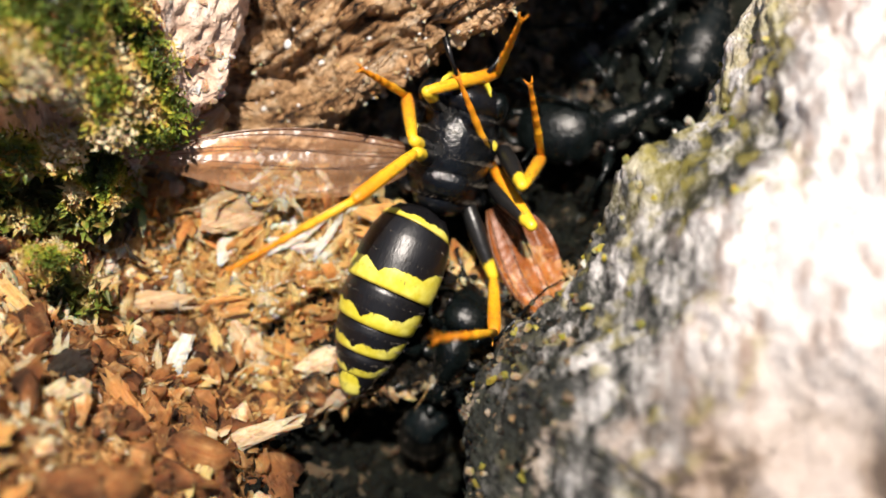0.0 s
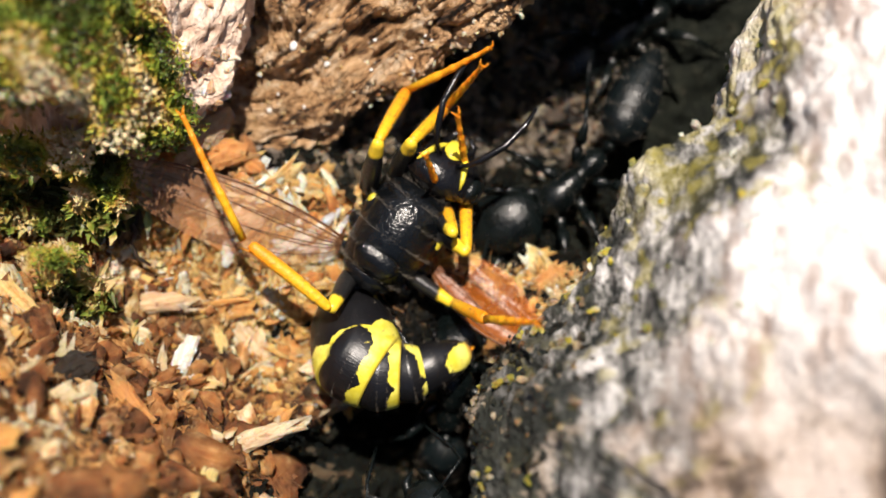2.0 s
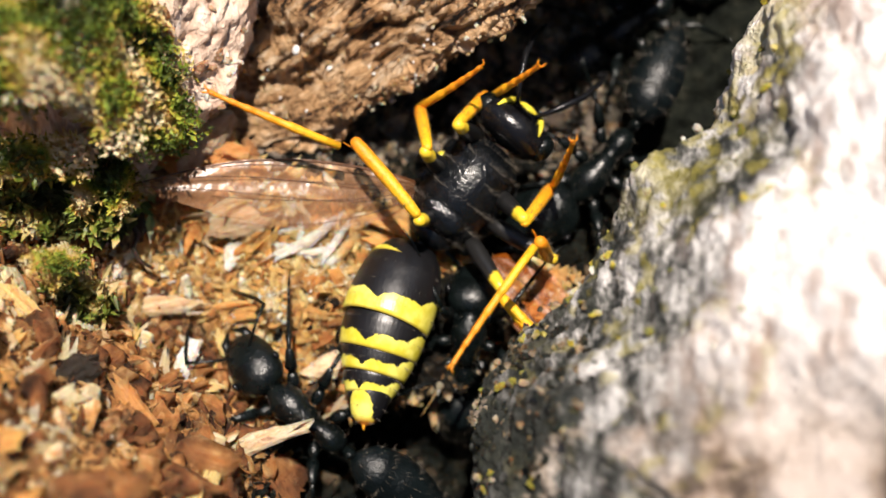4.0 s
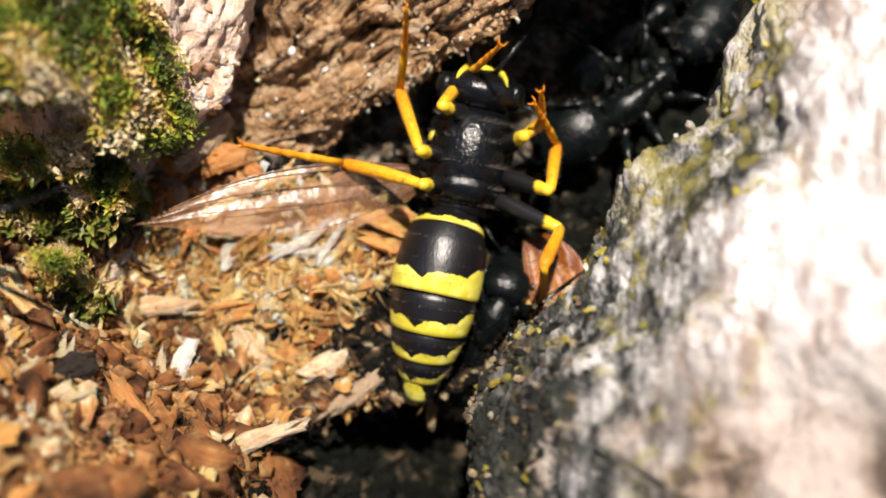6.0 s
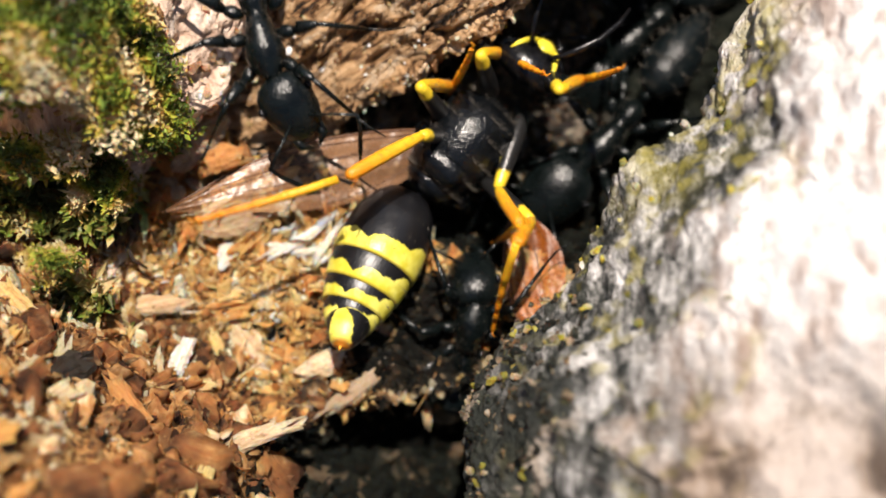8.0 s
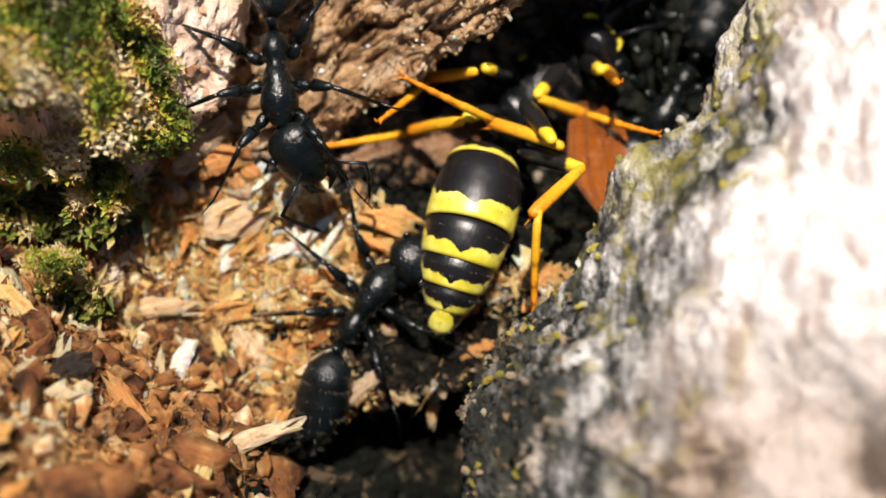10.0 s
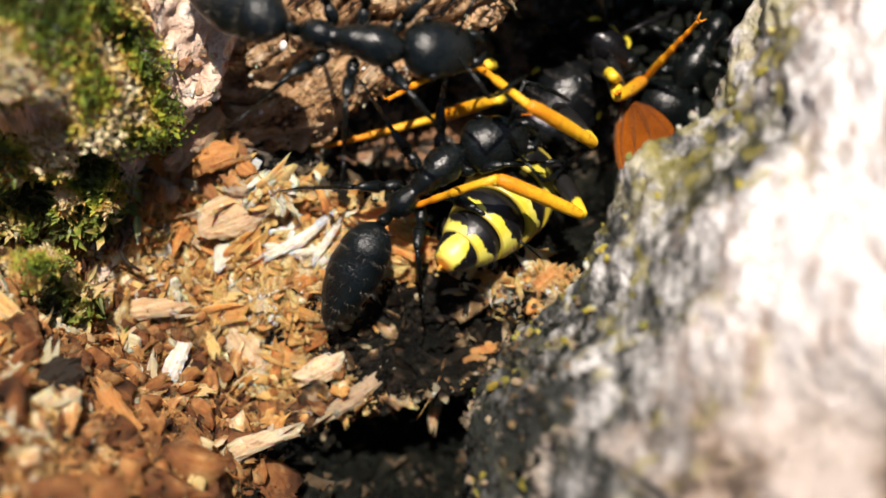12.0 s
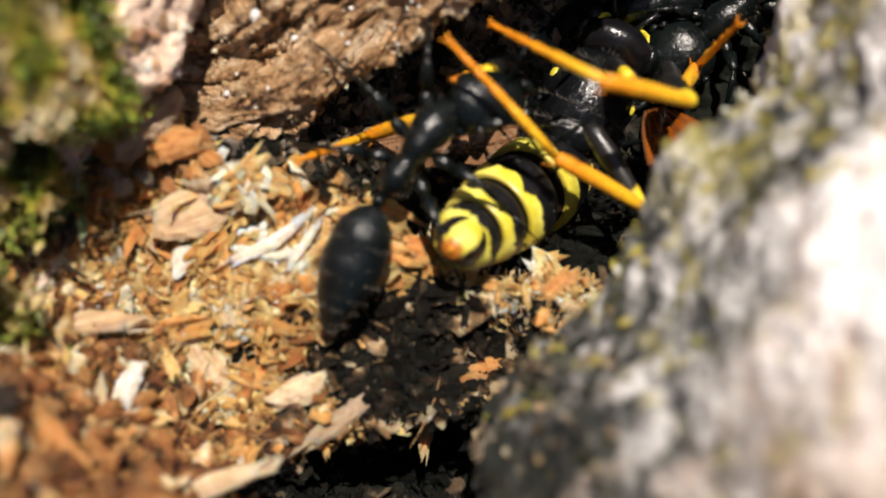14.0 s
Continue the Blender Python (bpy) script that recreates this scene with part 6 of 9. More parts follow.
    walk(W["LH"][0], poses([(0, -0.56, 0.52, -0.14, 36, -77, 69), (0.5, -0.55, 0.93, -0.16, 4, -66, 109), (1, -0.78, 0.62, -0.35, -31, -68, 166), (1.2, -0.96, 0.82, -0.35, -38, -69, 171), (1.5, -1.33, 0.92, -0.53, -51, -70, -176), (1.8, -1.74, 0.7, -0.49, -56, -65, -170), (2, -2.01, 0.55, -0.46, -59, -62, -167), (2.5, -1.82, 0.81, -0.26, -25, -67, 149), (3, -1.78, 0.39, -0.09, -15, -70, 150), (3.2, -1.5, 0.15, -0.1, -23, -78, 161), (5.3, -1.41, 0.53, -0.09, 17, -79, 101), (5.5, -1.54, 0.35, -0.08, -6, -78, 130), (6, -1.3, 0.63, -0.09, 13, -74, 91), (6.2, -1.37, 0.71, -0.01, 20, -75, 99), (6.4, -1.53, 0.85, 0.06, 27, -76, 104), (6.5, -1.64, 0.94, 0.1, 30, -76, 106), (7, -2.22, 0.59, 0.12, 15, -78, 130), (7.5, -2.27, 0.6, 0.12, 20, -75, 122), (7.7, -1.98, 0.71, 0.11, -5, -76, 144), (8, -0.25, 0.78, 0.01, -16, -77, 150), (8.2, -0.86, 0.81, 0.05, -10, -81, 145), (10.3, -0.86, -0.11, 3.47, -123, -39, -93), (10.5, -0.94, 0.15, 3.48, -127, -31, -88), (11, -0.62, 0.11, 3.66, -129, -43, -91), (11.5, -0.61, 0.15, 3.66, -128, -43, -95), (12, -0.42, -0.04, 3.64, -122, -53, -105), (12.5, 1.71, 0.19, 3.68, -131, -53, -97), (13, 1.9, -0.07, 3.65, -120, -52, -114), (13.5, 1.79, 0.08, 3.66, -120, -52, -111), (14, 1.52, -1.69, 3.68, -96, -73, -143)]))
    walk(W["LH"][1], poses([(0, -0.31, 1.19, 2.93, 4, -47, 141), (0.5, -0.96, 2.15, 2.72, 40, -51, 99), (1, -1.94, 0.91, 2.56, 51, -10, 99), (1.2, -2.09, 0.99, 2.59, 59, -36, 76), (1.33, -2.24, 0.93, 2.51, 64, -6, 63), (1.5, -2.42, 0.85, 2.42, 60, 31, 47), (1.8, -3.04, 0.48, 2.37, 61, -28, 68), (2, -3.45, 0.23, 2.32, 56, -7, 86), (2.5, -2.87, 1.43, 2.65, 56, -26, 80), (3, -2.72, 0.93, 2.87, 54, -46, 96), (3.2, -2.12, 0.36, 2.98, 57, -8, 92), (5.3, -1.52, 1.13, 3, 58, 15, 73), (5.5, -1.98, 0.87, 3, 57, 30, 77), (6, -1.31, 1.51, 2.93, 73, 34, 86), (6.2, -1.49, 1.5, 3.03, 67, 37, 93), (6.3, -1.61, 1.55, 3.07, 68, -9, 93), (6.4, -1.72, 1.59, 3.12, 69, -55, 92), (6.5, -1.85, 1.68, 3.16, 74, -56, 92), (6.73, -2.23, 1.41, 3.18, 80, -4, 81), (7, -2.66, 1.1, 3.2, 74, 55, 70), (7.5, -2.7, 1.28, 3.17, 63, 58, 55), (7.7, -2.58, 1.15, 3.17, 67, 55, 55), (7.87, -1.62, 1.14, 3.12, 114, 10, 127), (8, -0.85, 1.13, 3.08, 106, -37, 163), (8.2, -1.26, 1.09, 3.16, 102, -38, 170), (9.27, -1.11, -0.77, 4.32, 113, 0, 139), (10.3, -0.98, -2.56, 5.44, 103, 37, 110), (10.5, -0.87, -2.55, 5.09, 104, 30, 110), (11, -0.67, -2.19, 5.82, 106, 40, 108), (11.5, -0.79, -2.15, 5.8, 106, 40, 105), (11.73, -0.84, -2.03, 5.96, 105, 1, 102), (12, -0.9, -1.89, 6.14, 106, -45, 98), (12.5, 1.46, -1.68, 6.2, 95, -36, 111), (13, 1.13, -1.84, 6.14, 98, -29, 103), (13.5, 1.11, -1.72, 6.14, 98, -27, 107), (14, 0.78, -2.25, 6.68, 96, -35, 107)]))
    walk(W["LH"][2], poses([(0, -2.22, 2.72, 5.57, 5, 5, 132), (0.5, -1.33, 4.37, 5.53, -2, 10, 100), (1, -2.56, 4.64, 3.23, 2, -51, 108), (1.1, -1.97, 4.23, 3.96, 7, -12, 98), (1.2, -1.37, 3.82, 4.7, 5, 28, 90), (1.5, -0.34, 3.1, 0.55, -5, 9, 60), (1.8, -1.85, 3.43, 4.06, -3, 16, 64), (2, -3.21, 4.1, 2.81, -2, -26, 57), (2.5, -2.34, 4.62, 4.24, -8, -52, 59), (2.73, -2.64, 4.06, 4.8, -23, -22, 86), (3, -2.99, 3.43, 5.45, -22, 14, 105), (3.2, -2.24, 4.25, 3.5, -26, -45, 121), (4.27, -1.35, 4.35, 2.76, -18, -11, 101), (5.3, -0.48, 4.45, 2.05, -21, 23, 86), (5.5, -1.3, 3.9, 1.17, -21, 12, 93), (6, -1.09, 4.48, 0.91, -27, -53, 91), (6.2, -1.64, 4.36, 0.86, -17, -53, 93), (6.3, -1.73, 4.01, 3.46, -16, -11, 94), (6.4, -1.81, 3.65, 6.07, -15, 31, 96), (6.5, -1.9, 3.68, 6.15, -18, 28, 96), (6.73, -1.93, 3.39, 3.4, -18, -8, 91), (7, -1.97, 3.06, 0.25, -13, -48, 83), (7.5, -1.62, 2.83, 0.1, -22, 4, 101), (7.7, -1.42, 2.83, 0.2, -15, -45, 79), (8, -3.89, 2.15, 5.31, -59, -13, 151), (8.2, -4.05, 1.58, 5.37, -61, -11, 162), (10.3, -1.96, 0.13, 3.27, -27, -50, 110), (10.5, -1.93, 0.37, 3.27, -29, -50, 110), (11, -1.52, 0.45, 3.52, -30, -47, 107), (11.5, -1.52, 0.5, 3.48, -29, -45, 103), (11.73, -1.4, 0.56, 5.9, -26, -5, 95), (12, -1.27, 0.64, 8.68, -29, 39, 86), (12.5, 0.4, 1.04, 8.32, -19, 42, 96), (13, 0.42, 1.22, 7.9, -27, 43, 82), (13.5, 0.15, 1.34, 7.78, -28, 45, 84), (14, -0.06, 0.57, 8.77, -23, 41, 85)]))
    walk(W["LM"][0], poses([(0, -0.36, 0.57, -0.16, 30, -73, 61), (0.5, -0.28, 0.8, -0.18, 11, -68, 88), (1, 0.27, 0.67, -0.42, 8, -65, 110), (1.2, 0.54, 0.94, -0.43, 26, -69, 88), (1.5, 0.83, 1.18, -0.65, 62, -68, 49), (1.8, 0.61, 1.58, -0.64, 84, -60, 25), (2, 0.46, 1.84, -0.63, 91, -52, 16), (2.5, 0.87, 1.63, -0.47, 76, -69, 26), (3, 0.64, 1.18, -0.24, -9, -68, 128), (3.2, 0.29, 1.05, -0.22, 38, -73, 81), (5.3, -0.16, 0.87, -0.19, 4, -74, 97), (5.5, -0.37, 0.65, -0.17, 7, -74, 99), (6, -0.25, 0.82, -0.18, 3, -72, 84), (6.2, -0.26, 0.78, -0.1, 14, -73, 88), (6.4, -0.23, 0.8, -0.02, 25, -73, 89), (6.5, -0.21, 0.84, 0.01, 30, -73, 88), (7, -0.43, 0.86, 0.02, 15, -74, 113), (7.5, -0.41, 1.02, 0.02, 4, -71, 122), (7.7, -0.25, 0.83, 0.01, 0, -74, 122), (8, 0.22, 0.9, -0.01, 32, -61, 82), (8.2, -0.24, 1.08, 0.01, 5, -73, 112), (10.3, -1.99, 0.68, 0.94, -37, -70, 162), (10.5, -2.12, 0.9, 0.96, -34, -73, 158), (11, -1.68, 1.37, 1.13, -27, -81, 145), (11.5, -1.75, 1.59, 1.14, -30, -80, 146), (12, -0.93, 1.78, 1.07, -59, -80, 173), (12.5, -1.13, 2.38, 1.29, -69, -82, 179), (13, 0.05, 2.14, 1.2, -64, -72, 172), (13.5, -1.43, 1.95, 1.33, -49, -61, 158), (14, -2.31, 3.42, 1.42, -17, -69, 118)]))
    walk(W["LM"][1], poses([(0, 0.09, 1.39, 2.85, 11, 63, 26), (0.5, -0.23, 1.97, 2.74, -5, 54, 14), (1, -0.19, 1.91, 2.44, -24, 58, 11), (1.2, 0.58, 2.05, 2.52, -21, 60, 11), (1.5, 1.6, 2.05, 2.28, -16, 63, 16), (1.8, 2.03, 2.24, 2.09, -17, 57, 15), (2, 2.32, 2.38, 1.85, -18, 54, 14), (2.5, 1.87, 2.13, 2.48, -25, 56, -0), (3, -0.08, 2.09, 2.68, -7, 63, 32), (3.2, 0.42, 1.95, 2.8, 10, 67, 54), (5.3, -0.26, 1.72, 2.84, 18, 48, 43), (5.5, -0.5, 1.49, 2.86, 16, 45, 46), (6, -0.15, 1.78, 2.82, 18, 48, 30), (6.2, -0.22, 1.68, 2.92, 14, 59, 40), (6.4, -0.21, 1.7, 2.99, 3, 68, 40), (6.5, -0.18, 1.76, 3.02, -8, 72, 34), (7, -0.77, 1.64, 3.05, -16, 64, 34), (7.5, -0.95, 1.87, 3.01, -19, 55, 28), (7.7, -0.71, 1.58, 3.04, -20, 59, 23), (8, 0.43, 2.41, 2.74, -66, 71, -33), (8.2, -0.59, 1.95, 3.02, 44, 53, 84), (10.3, -3.01, 1, 3.91, 88, 48, 145), (10.5, -2.97, 1.24, 3.97, 89, 47, 145), (11, -2.1, 1.67, 4.24, 95, 50, 146), (11.5, -2.22, 1.9, 4.24, 93, 58, 142), (12, -1.47, 1.85, 4.17, 91, 51, 136), (12.5, -1.59, 2.39, 4.41, 94, 63, 136), (13, -0.92, 2.28, 4.19, 96, 65, 135), (13.5, -2.85, 2.51, 4.09, 104, 25, 149), (14, -2.84, 4.41, 4.36, 96, 49, 130)]))
    walk(W["LM"][2], poses([(0, 1.55, 2.11, -0.36, 33, -75, 65), (0.5, 1.82, 2.47, -0.18, 84, -68, 17), (1, 1.69, 2.28, -0.6, 121, -26, -8), (1.2, 2.35, 2.4, -0.6, 125, -35, -18), (1.5, 3.16, 2.5, -0.93, 133, -41, -32), (1.8, 3.9, 2.74, -0.95, 135, -44, -35), (2, 4.4, 2.9, -1.05, 136, -45, -37), (2.5, 3.86, 2.12, -0.52, 134, -41, -40), (3, 1.32, 2.96, -0.52, 131, -17, -20), (3.2, 1.26, 3.1, -0.51, 137, -57, -27), (5.3, 1.49, 3.35, 0.15, 124, -47, -32), (5.5, 1.29, 3.33, 0.33, 127, -45, -31), (6, 1.96, 2.98, 0.16, 91, -60, -7), (6.2, 1.21, 2.87, -0.16, 112, -69, -13), (6.4, 0.81, 2.56, -0.35, 146, -72, -37), (6.5, 0.74, 2.37, -0.4, 164, -71, -50), (7, 0.55, 2.55, -0.17, 143, -65, -17), (7.5, 0.86, 2.82, 0.04, 127, -36, -0), (7.7, 1.01, 2.3, -0.04, 127, -45, -5), (8, 1.39, 1.78, -0.67, 132, -75, -16), (8.2, -0.36, 4.11, 0.14, 36, -73, 82), (10.3, -4.98, 2.41, 1.25, -19, -39, 151), (10.5, -4.95, 2.66, 1.32, -19, -40, 149), (11, -4.02, 2.94, 1.47, -19, -38, 144), (11.5, -3.72, 3.06, 1.18, -18, -33, 142), (12, -3.11, 3.44, 1.39, -19, -9, 141), (12.5, -3.1, 3.82, 1.27, -19, -9, 141), (13, -2.24, 3.54, 0.97, -20, -6, 144), (13.5, -5.67, 4.18, 2.59, -20, -68, 147), (14, -4.35, 6.24, 1.65, -24, -69, 146)]))
    walk(W["LF"][0], poses([(0, 1.33, 0.32, -0.35, 25, -69, 62), (0.5, 2.06, 0.5, -0.36, 32, -74, 60), (1, 2.49, 0.32, -0.56, -2, -80, 115), (1.2, 2.35, 0.3, -0.53, 4, -80, 107), (1.5, 2.04, 0.24, -0.71, 13, -79, 96), (1.8, 1.77, 0.91, -0.71, 91, -74, 17), (2, 1.59, 1.36, -0.71, 106, -63, 1), (2.5, 1.83, 0.6, -0.55, 65, -80, 38), (3, 1.96, 0.67, -0.33, -1, -74, 117), (3.2, 1.93, 0.91, -0.32, 3, -76, 115), (5.3, 1.64, 0.52, -0.33, 14, -73, 84), (5.5, 1.45, 0.47, -0.31, 14, -74, 90), (6, 1.4, 0.04, -0.32, 2, -66, 83), (6.2, 1.74, -0.09, -0.25, 0, -64, 100), (6.4, 2.22, -0.13, -0.19, -2, -60, 115), (6.5, 2.5, -0.13, -0.15, -3, -58, 121), (7, 2.1, 0.31, -0.11, 128, -82, -2), (7.5, 2.58, 0.12, -0.14, 93, -86, 30), (7.7, 2.57, 0.21, -0.14, -27, -63, 146), (8, 2.08, 0.38, -0.11, 47, -66, 61), (8.2, 1.72, 0.81, -0.09, 39, -62, 71), (10.3, -0.58, 1.52, 0.84, -30, -72, 151), (10.5, -0.74, 1.81, 0.86, -32, -75, 151), (11, -0.48, 2.38, 1.04, -57, -83, 171), (11.5, -0.47, 2.46, 1.04, -51, -83, 164), (12, 0.02, 2.71, 1, -56, -77, 166), (12.5, 0.37, 2.78, 1.17, -57, -79, 163), (13, 1.07, 3.29, 1.11, -77, -77, -179), (13.5, 0.82, 3.25, 1.13, -71, -78, 178), (14, -0.08, 3.24, 1.21, -58, -73, 159)]))
    walk(W["LF"][1], poses([(0, 1.85, 1.3, 2.6, -8, 43, -61), (0.5, 2.49, 1.24, 2.67, -2, 69, -49), (1, 2.27, 0.79, 2.55, 6, 73, -21), (1.2, 2.18, 0.83, 2.57, 28, 75, -1), (1.5, 1.98, 0.85, 2.38, 62, 72, 33), (1.8, 2.61, 1.17, 2.31, 38, 67, 8), (2, 3.03, 1.39, 2.09, 29, 61, -2), (2.5, 2.26, 0.93, 2.56, 33, 69, -4), (3, 1.57, 1.45, 2.7, 13, 60, -14), (3.2, 1.61, 1.6, 2.73, 24, 62, 2), (5.3, 1.74, 1.42, 2.69, 23, 66, -19), (5.5, 1.46, 1.36, 2.71, 18, 69, -19), (6, 1.57, 1.28, 2.57, 31, 68, -24), (6.2, 1.48, 1.28, 2.57, 20, 66, -21), (6.4, 1.55, 1.29, 2.54, 10, 62, -20), (6.5, 1.64, 1.3, 2.52, 5, 60, -21), (7, 2.53, 0.29, 3.01, 124, 77, 111), (7.5, 2.77, 0.23, 3, 134, 66, 119), (7.7, 1.37, 1.01, 2.66, 45, 56, 17), (8, 2.71, 1.5, 2.77, 12, 72, -23), (8.2, 2.22, 2.22, 2.68, -21, 75, -57), (10.3, -1.44, 2, 3.84, 161, 52, 130), (10.5, -1.44, 2.19, 3.91, 162, 53, 129), (11, -0.86, 2.43, 4.17, 164, 57, 126), (11.5, -0.86, 2.58, 4.16, 164, 58, 124), (12, -0.64, 2.89, 4.08, 158, 62, 115), (12.5, -0.23, 2.97, 4.26, 163, 56, 116), (13, 0.38, 3.28, 4.19, 167, 59, 118), (13.5, 0.17, 3.27, 4.21, 169, 61, 124), (14, -0.93, 3.57, 4.23, 115, 83, 62)]))
    walk(W["LF"][2], poses([(0, 3.12, -0.98, 0.13, 4, -73, -12), (0.5, 3.32, 0.27, -0.69, 83, -74, -86), (1, 3.26, 0.41, -0.89, 58, -77, -41), (1.2, 3.14, 0.82, -0.9, 52, -80, -37), (1.5, 2.89, 1.45, -1.05, 35, -82, -21), (1.8, 4.01, 1.37, -1, 35, -76, -21), (2, 4.76, 1.33, -1.07, 35, -72, -21), (2.5, 3.52, 0.85, -0.81, 31, -63, -23), (3, 3.29, 1.03, -0.43, 29, -78, -8), (3.2, 3.28, 1.66, -0.46, 40, -71, -16), (5.3, 3.1, 0.95, -0.61, 53, -72, -51), (5.5, 2.69, 0.93, -0.65, 51, -68, -44), (6, 2.82, 0.73, -0.76, 42, -75, -55), (6.2, 2.86, 0.75, -0.72, 53, -73, -49), (6.4, 3.13, 0.71, -0.64, 61, -72, -45), (6.5, 3.33, 0.67, -0.6, 65, -71, -44), (7, 2.24, 1.05, -0.5, -116, -82, 146), (7.5, 2.06, 1.53, -0.28, -141, -76, 170), (7.7, 3.31, 1.61, -0.31, 63, -69, -38), (8, 3.72, 1.06, -0.66, 122, -67, -106), (8.2, 2.74, 1.42, -0.79, 110, -71, -93), (10.3, -2.87, 3.69, 1, -169, -53, -174), (10.5, -2.81, 3.88, 1.04, -167, -51, -178), (11, -2.01, 4.01, 1.14, -161, -42, 169), (11.5, -1.92, 4.13, 1.1, -161, -43, 167), (12, -1.36, 4.43, 0.91, -165, -57, 169), (12.5, -1.11, 4.76, 1.27, -161, -47, 160), (13, -0.5, 4.91, 1.1, -160, -56, 157), (13.5, -0.79, 4.72, 1.06, -160, -60, 160), (14, -0.71, 3.98, 0.66, -166, -74, 162)]))
    walk(W["RH"][0], poses([(0, -1.72, -0.91, -0, -7, -7, -147), (0.5, -1.4, -0.49, -0.09, -5, -18, -148), (1, -0.93, -1.02, -0.34, -3, -49, -131), (1.2, -0.64, -0.77, -0.37, -16, -40, -116), (1.5, -0.23, -0.73, -0.58, -22, -2, -100), (1.8, -0.83, -0.32, -0.53, -23, -2, -92), (2, -1.18, -0.08, -0.49, -23, -2, -87), (2.5, -1.58, 0.59, -0.28, -23, -16, -100), (3, -1.62, -1.04, -0.1, -14, -27, -111), (3.2, -1.5, -1.04, -0.1, -15, -30, -106), (5.3, -1.18, -1, -0.11, -25, -53, -111), (5.5, -1.21, -1.31, -0.11, -22, -51, -110), (6, -1.42, -1.13, -0.08, -39, -31, -104), (6.2, -1.08, -1.91, -0.04, -40, -40, -87), (6.4, -0.57, -2.54, -0, -39, -47, -74), (6.5, -0.29, -2.79, 0.02, -39, -50, -69), (7, 0.05, -2.44, -0, -40, -77, -58), (7.5, -0.43, -2.4, 0.02, -49, -81, -52), (7.7, -0.4, -2.58, 0.02, -42, -78, -63), (8, -0.57, -1.48, 0.03, -23, -43, -90), (8.2, -0.92, -1.39, 0.05, -23, -43, -88), (10.3, -2.33, -1.21, 3.58, -38, -40, -61), (10.5, -2.39, -1.02, 3.59, -34, -34, -70), (11, -2.06, -0.14, 3.77, -24, -9, -102), (11.5, -2.04, -0.05, 3.77, -24, -11, -104), (12, -2.22, -1.05, 3.78, -20, -47, -115), (12.5, -0.9, -1.14, 3.88, -80, -69, -51), (12.73, -1.05, -0.77, 3.9, -41, -43, -97), (13, -1.22, -0.34, 3.93, -35, -5, -115), (13.5, -1.11, -0.51, 3.92, -35, -6, -114), (14, -0.92, -0.09, 3.9, -35, -7, -121)]))
    walk(W["RH"][1], poses([(0, -4.35, -2.6, 0.4, -8, -66, -168), (0.5, -3.95, -2.05, 0.89, -20, -74, -149), (0.67, -3.4, -2.23, 1.27, -37, -28, -129), (0.83, -2.85, -2.41, 1.64, -37, 19, -123), (1, -2.31, -2.59, 2.02, -26, 65, -108), (1.07, -2.1, -2.7, 1.9, -3, 19, -77), (1.13, -1.9, -2.82, 1.79, -4, -30, -63), (1.2, -1.69, -2.93, 1.67, -49, -72, -10), (1.5, -0.8, -3.83, -0.45, -80, -32, 26), (1.8, -0.91, -3.46, -0.42, -55, -66, -5), (2, -0.99, -3.22, -0.4, -2, -70, -63), (2.5, -2.13, -2.39, 0.59, 14, -78, -86), (3, -2.61, -3.67, 1.32, 6, -73, -65), (3.2, -2.26, -3.66, 1.48, -8, -77, -48), (3.9, -2.13, -3.36, 1.79, 34, -29, -96), (4.6, -2, -3.06, 2.1, 34, 23, -107), (5.3, -1.86, -2.76, 2.42, 3, 72, -144), (5.5, -1.91, -3.17, 2.34, -2, 68, -144), (5.67, -1.96, -3.36, 2.07, -21, 23, -170), (5.83, -2, -3.56, 1.8, -21, -23, 180), (6, -2.05, -3.75, 1.54, 2, -68, 152), (6.2, -0.96, -4.33, 1.97, -8, -77, 178), (6.4, 0.01, -4.61, 2.3, -45, -84, -132), (6.43, 0.15, -4.63, 2.35, -77, -31, -98), (6.47, 0.29, -4.66, 2.39, -77, 23, -95), (6.5, 0.43, -4.68, 2.44, -63, 77, -79), (7, 0.42, -3.04, 3.07, -48, 55, -53), (7.5, -0.14, -2.78, 3.14, -46, 51, -53), (7.7, -0.11, -3.15, 3.11, -46, 60, -58), (7.8, -0.26, -3.37, 2.79, -65, 13, -86), (7.9, -0.41, -3.58, 2.47, -62, -37, -103), (8, -0.56, -3.8, 2.16, 8, -74, 180), (8.1, -0.7, -3.74, 2.18, 14, -11, 171), (8.2, -0.84, -3.68, 2.21, 13, 51, 168), (9.27, -1.01, -3.51, 3.92, 16, -1, 174), (10.3, -1.16, -3.34, 5.58, 12, -52, -179), (10.5, -1.51, -3.48, 5.34, 21, -43, 167), (11, -2.71, -3.19, 4.26, 46, -42, 126), (11.5, -2.8, -3.04, 4.39, 46, -40, 125), (12, -3.13, -2.99, 6.09, 57, -28, 102), (12.5, -0.19, -2.02, 6.83, -53, -75, -143), (13, -2.54, -3.19, 4.22, 55, -37, 99), (13.5, -2.41, -3.37, 4.24, 61, -29, 93), (14, -2.51, -2.79, 4.26, 61, -23, 88)]))
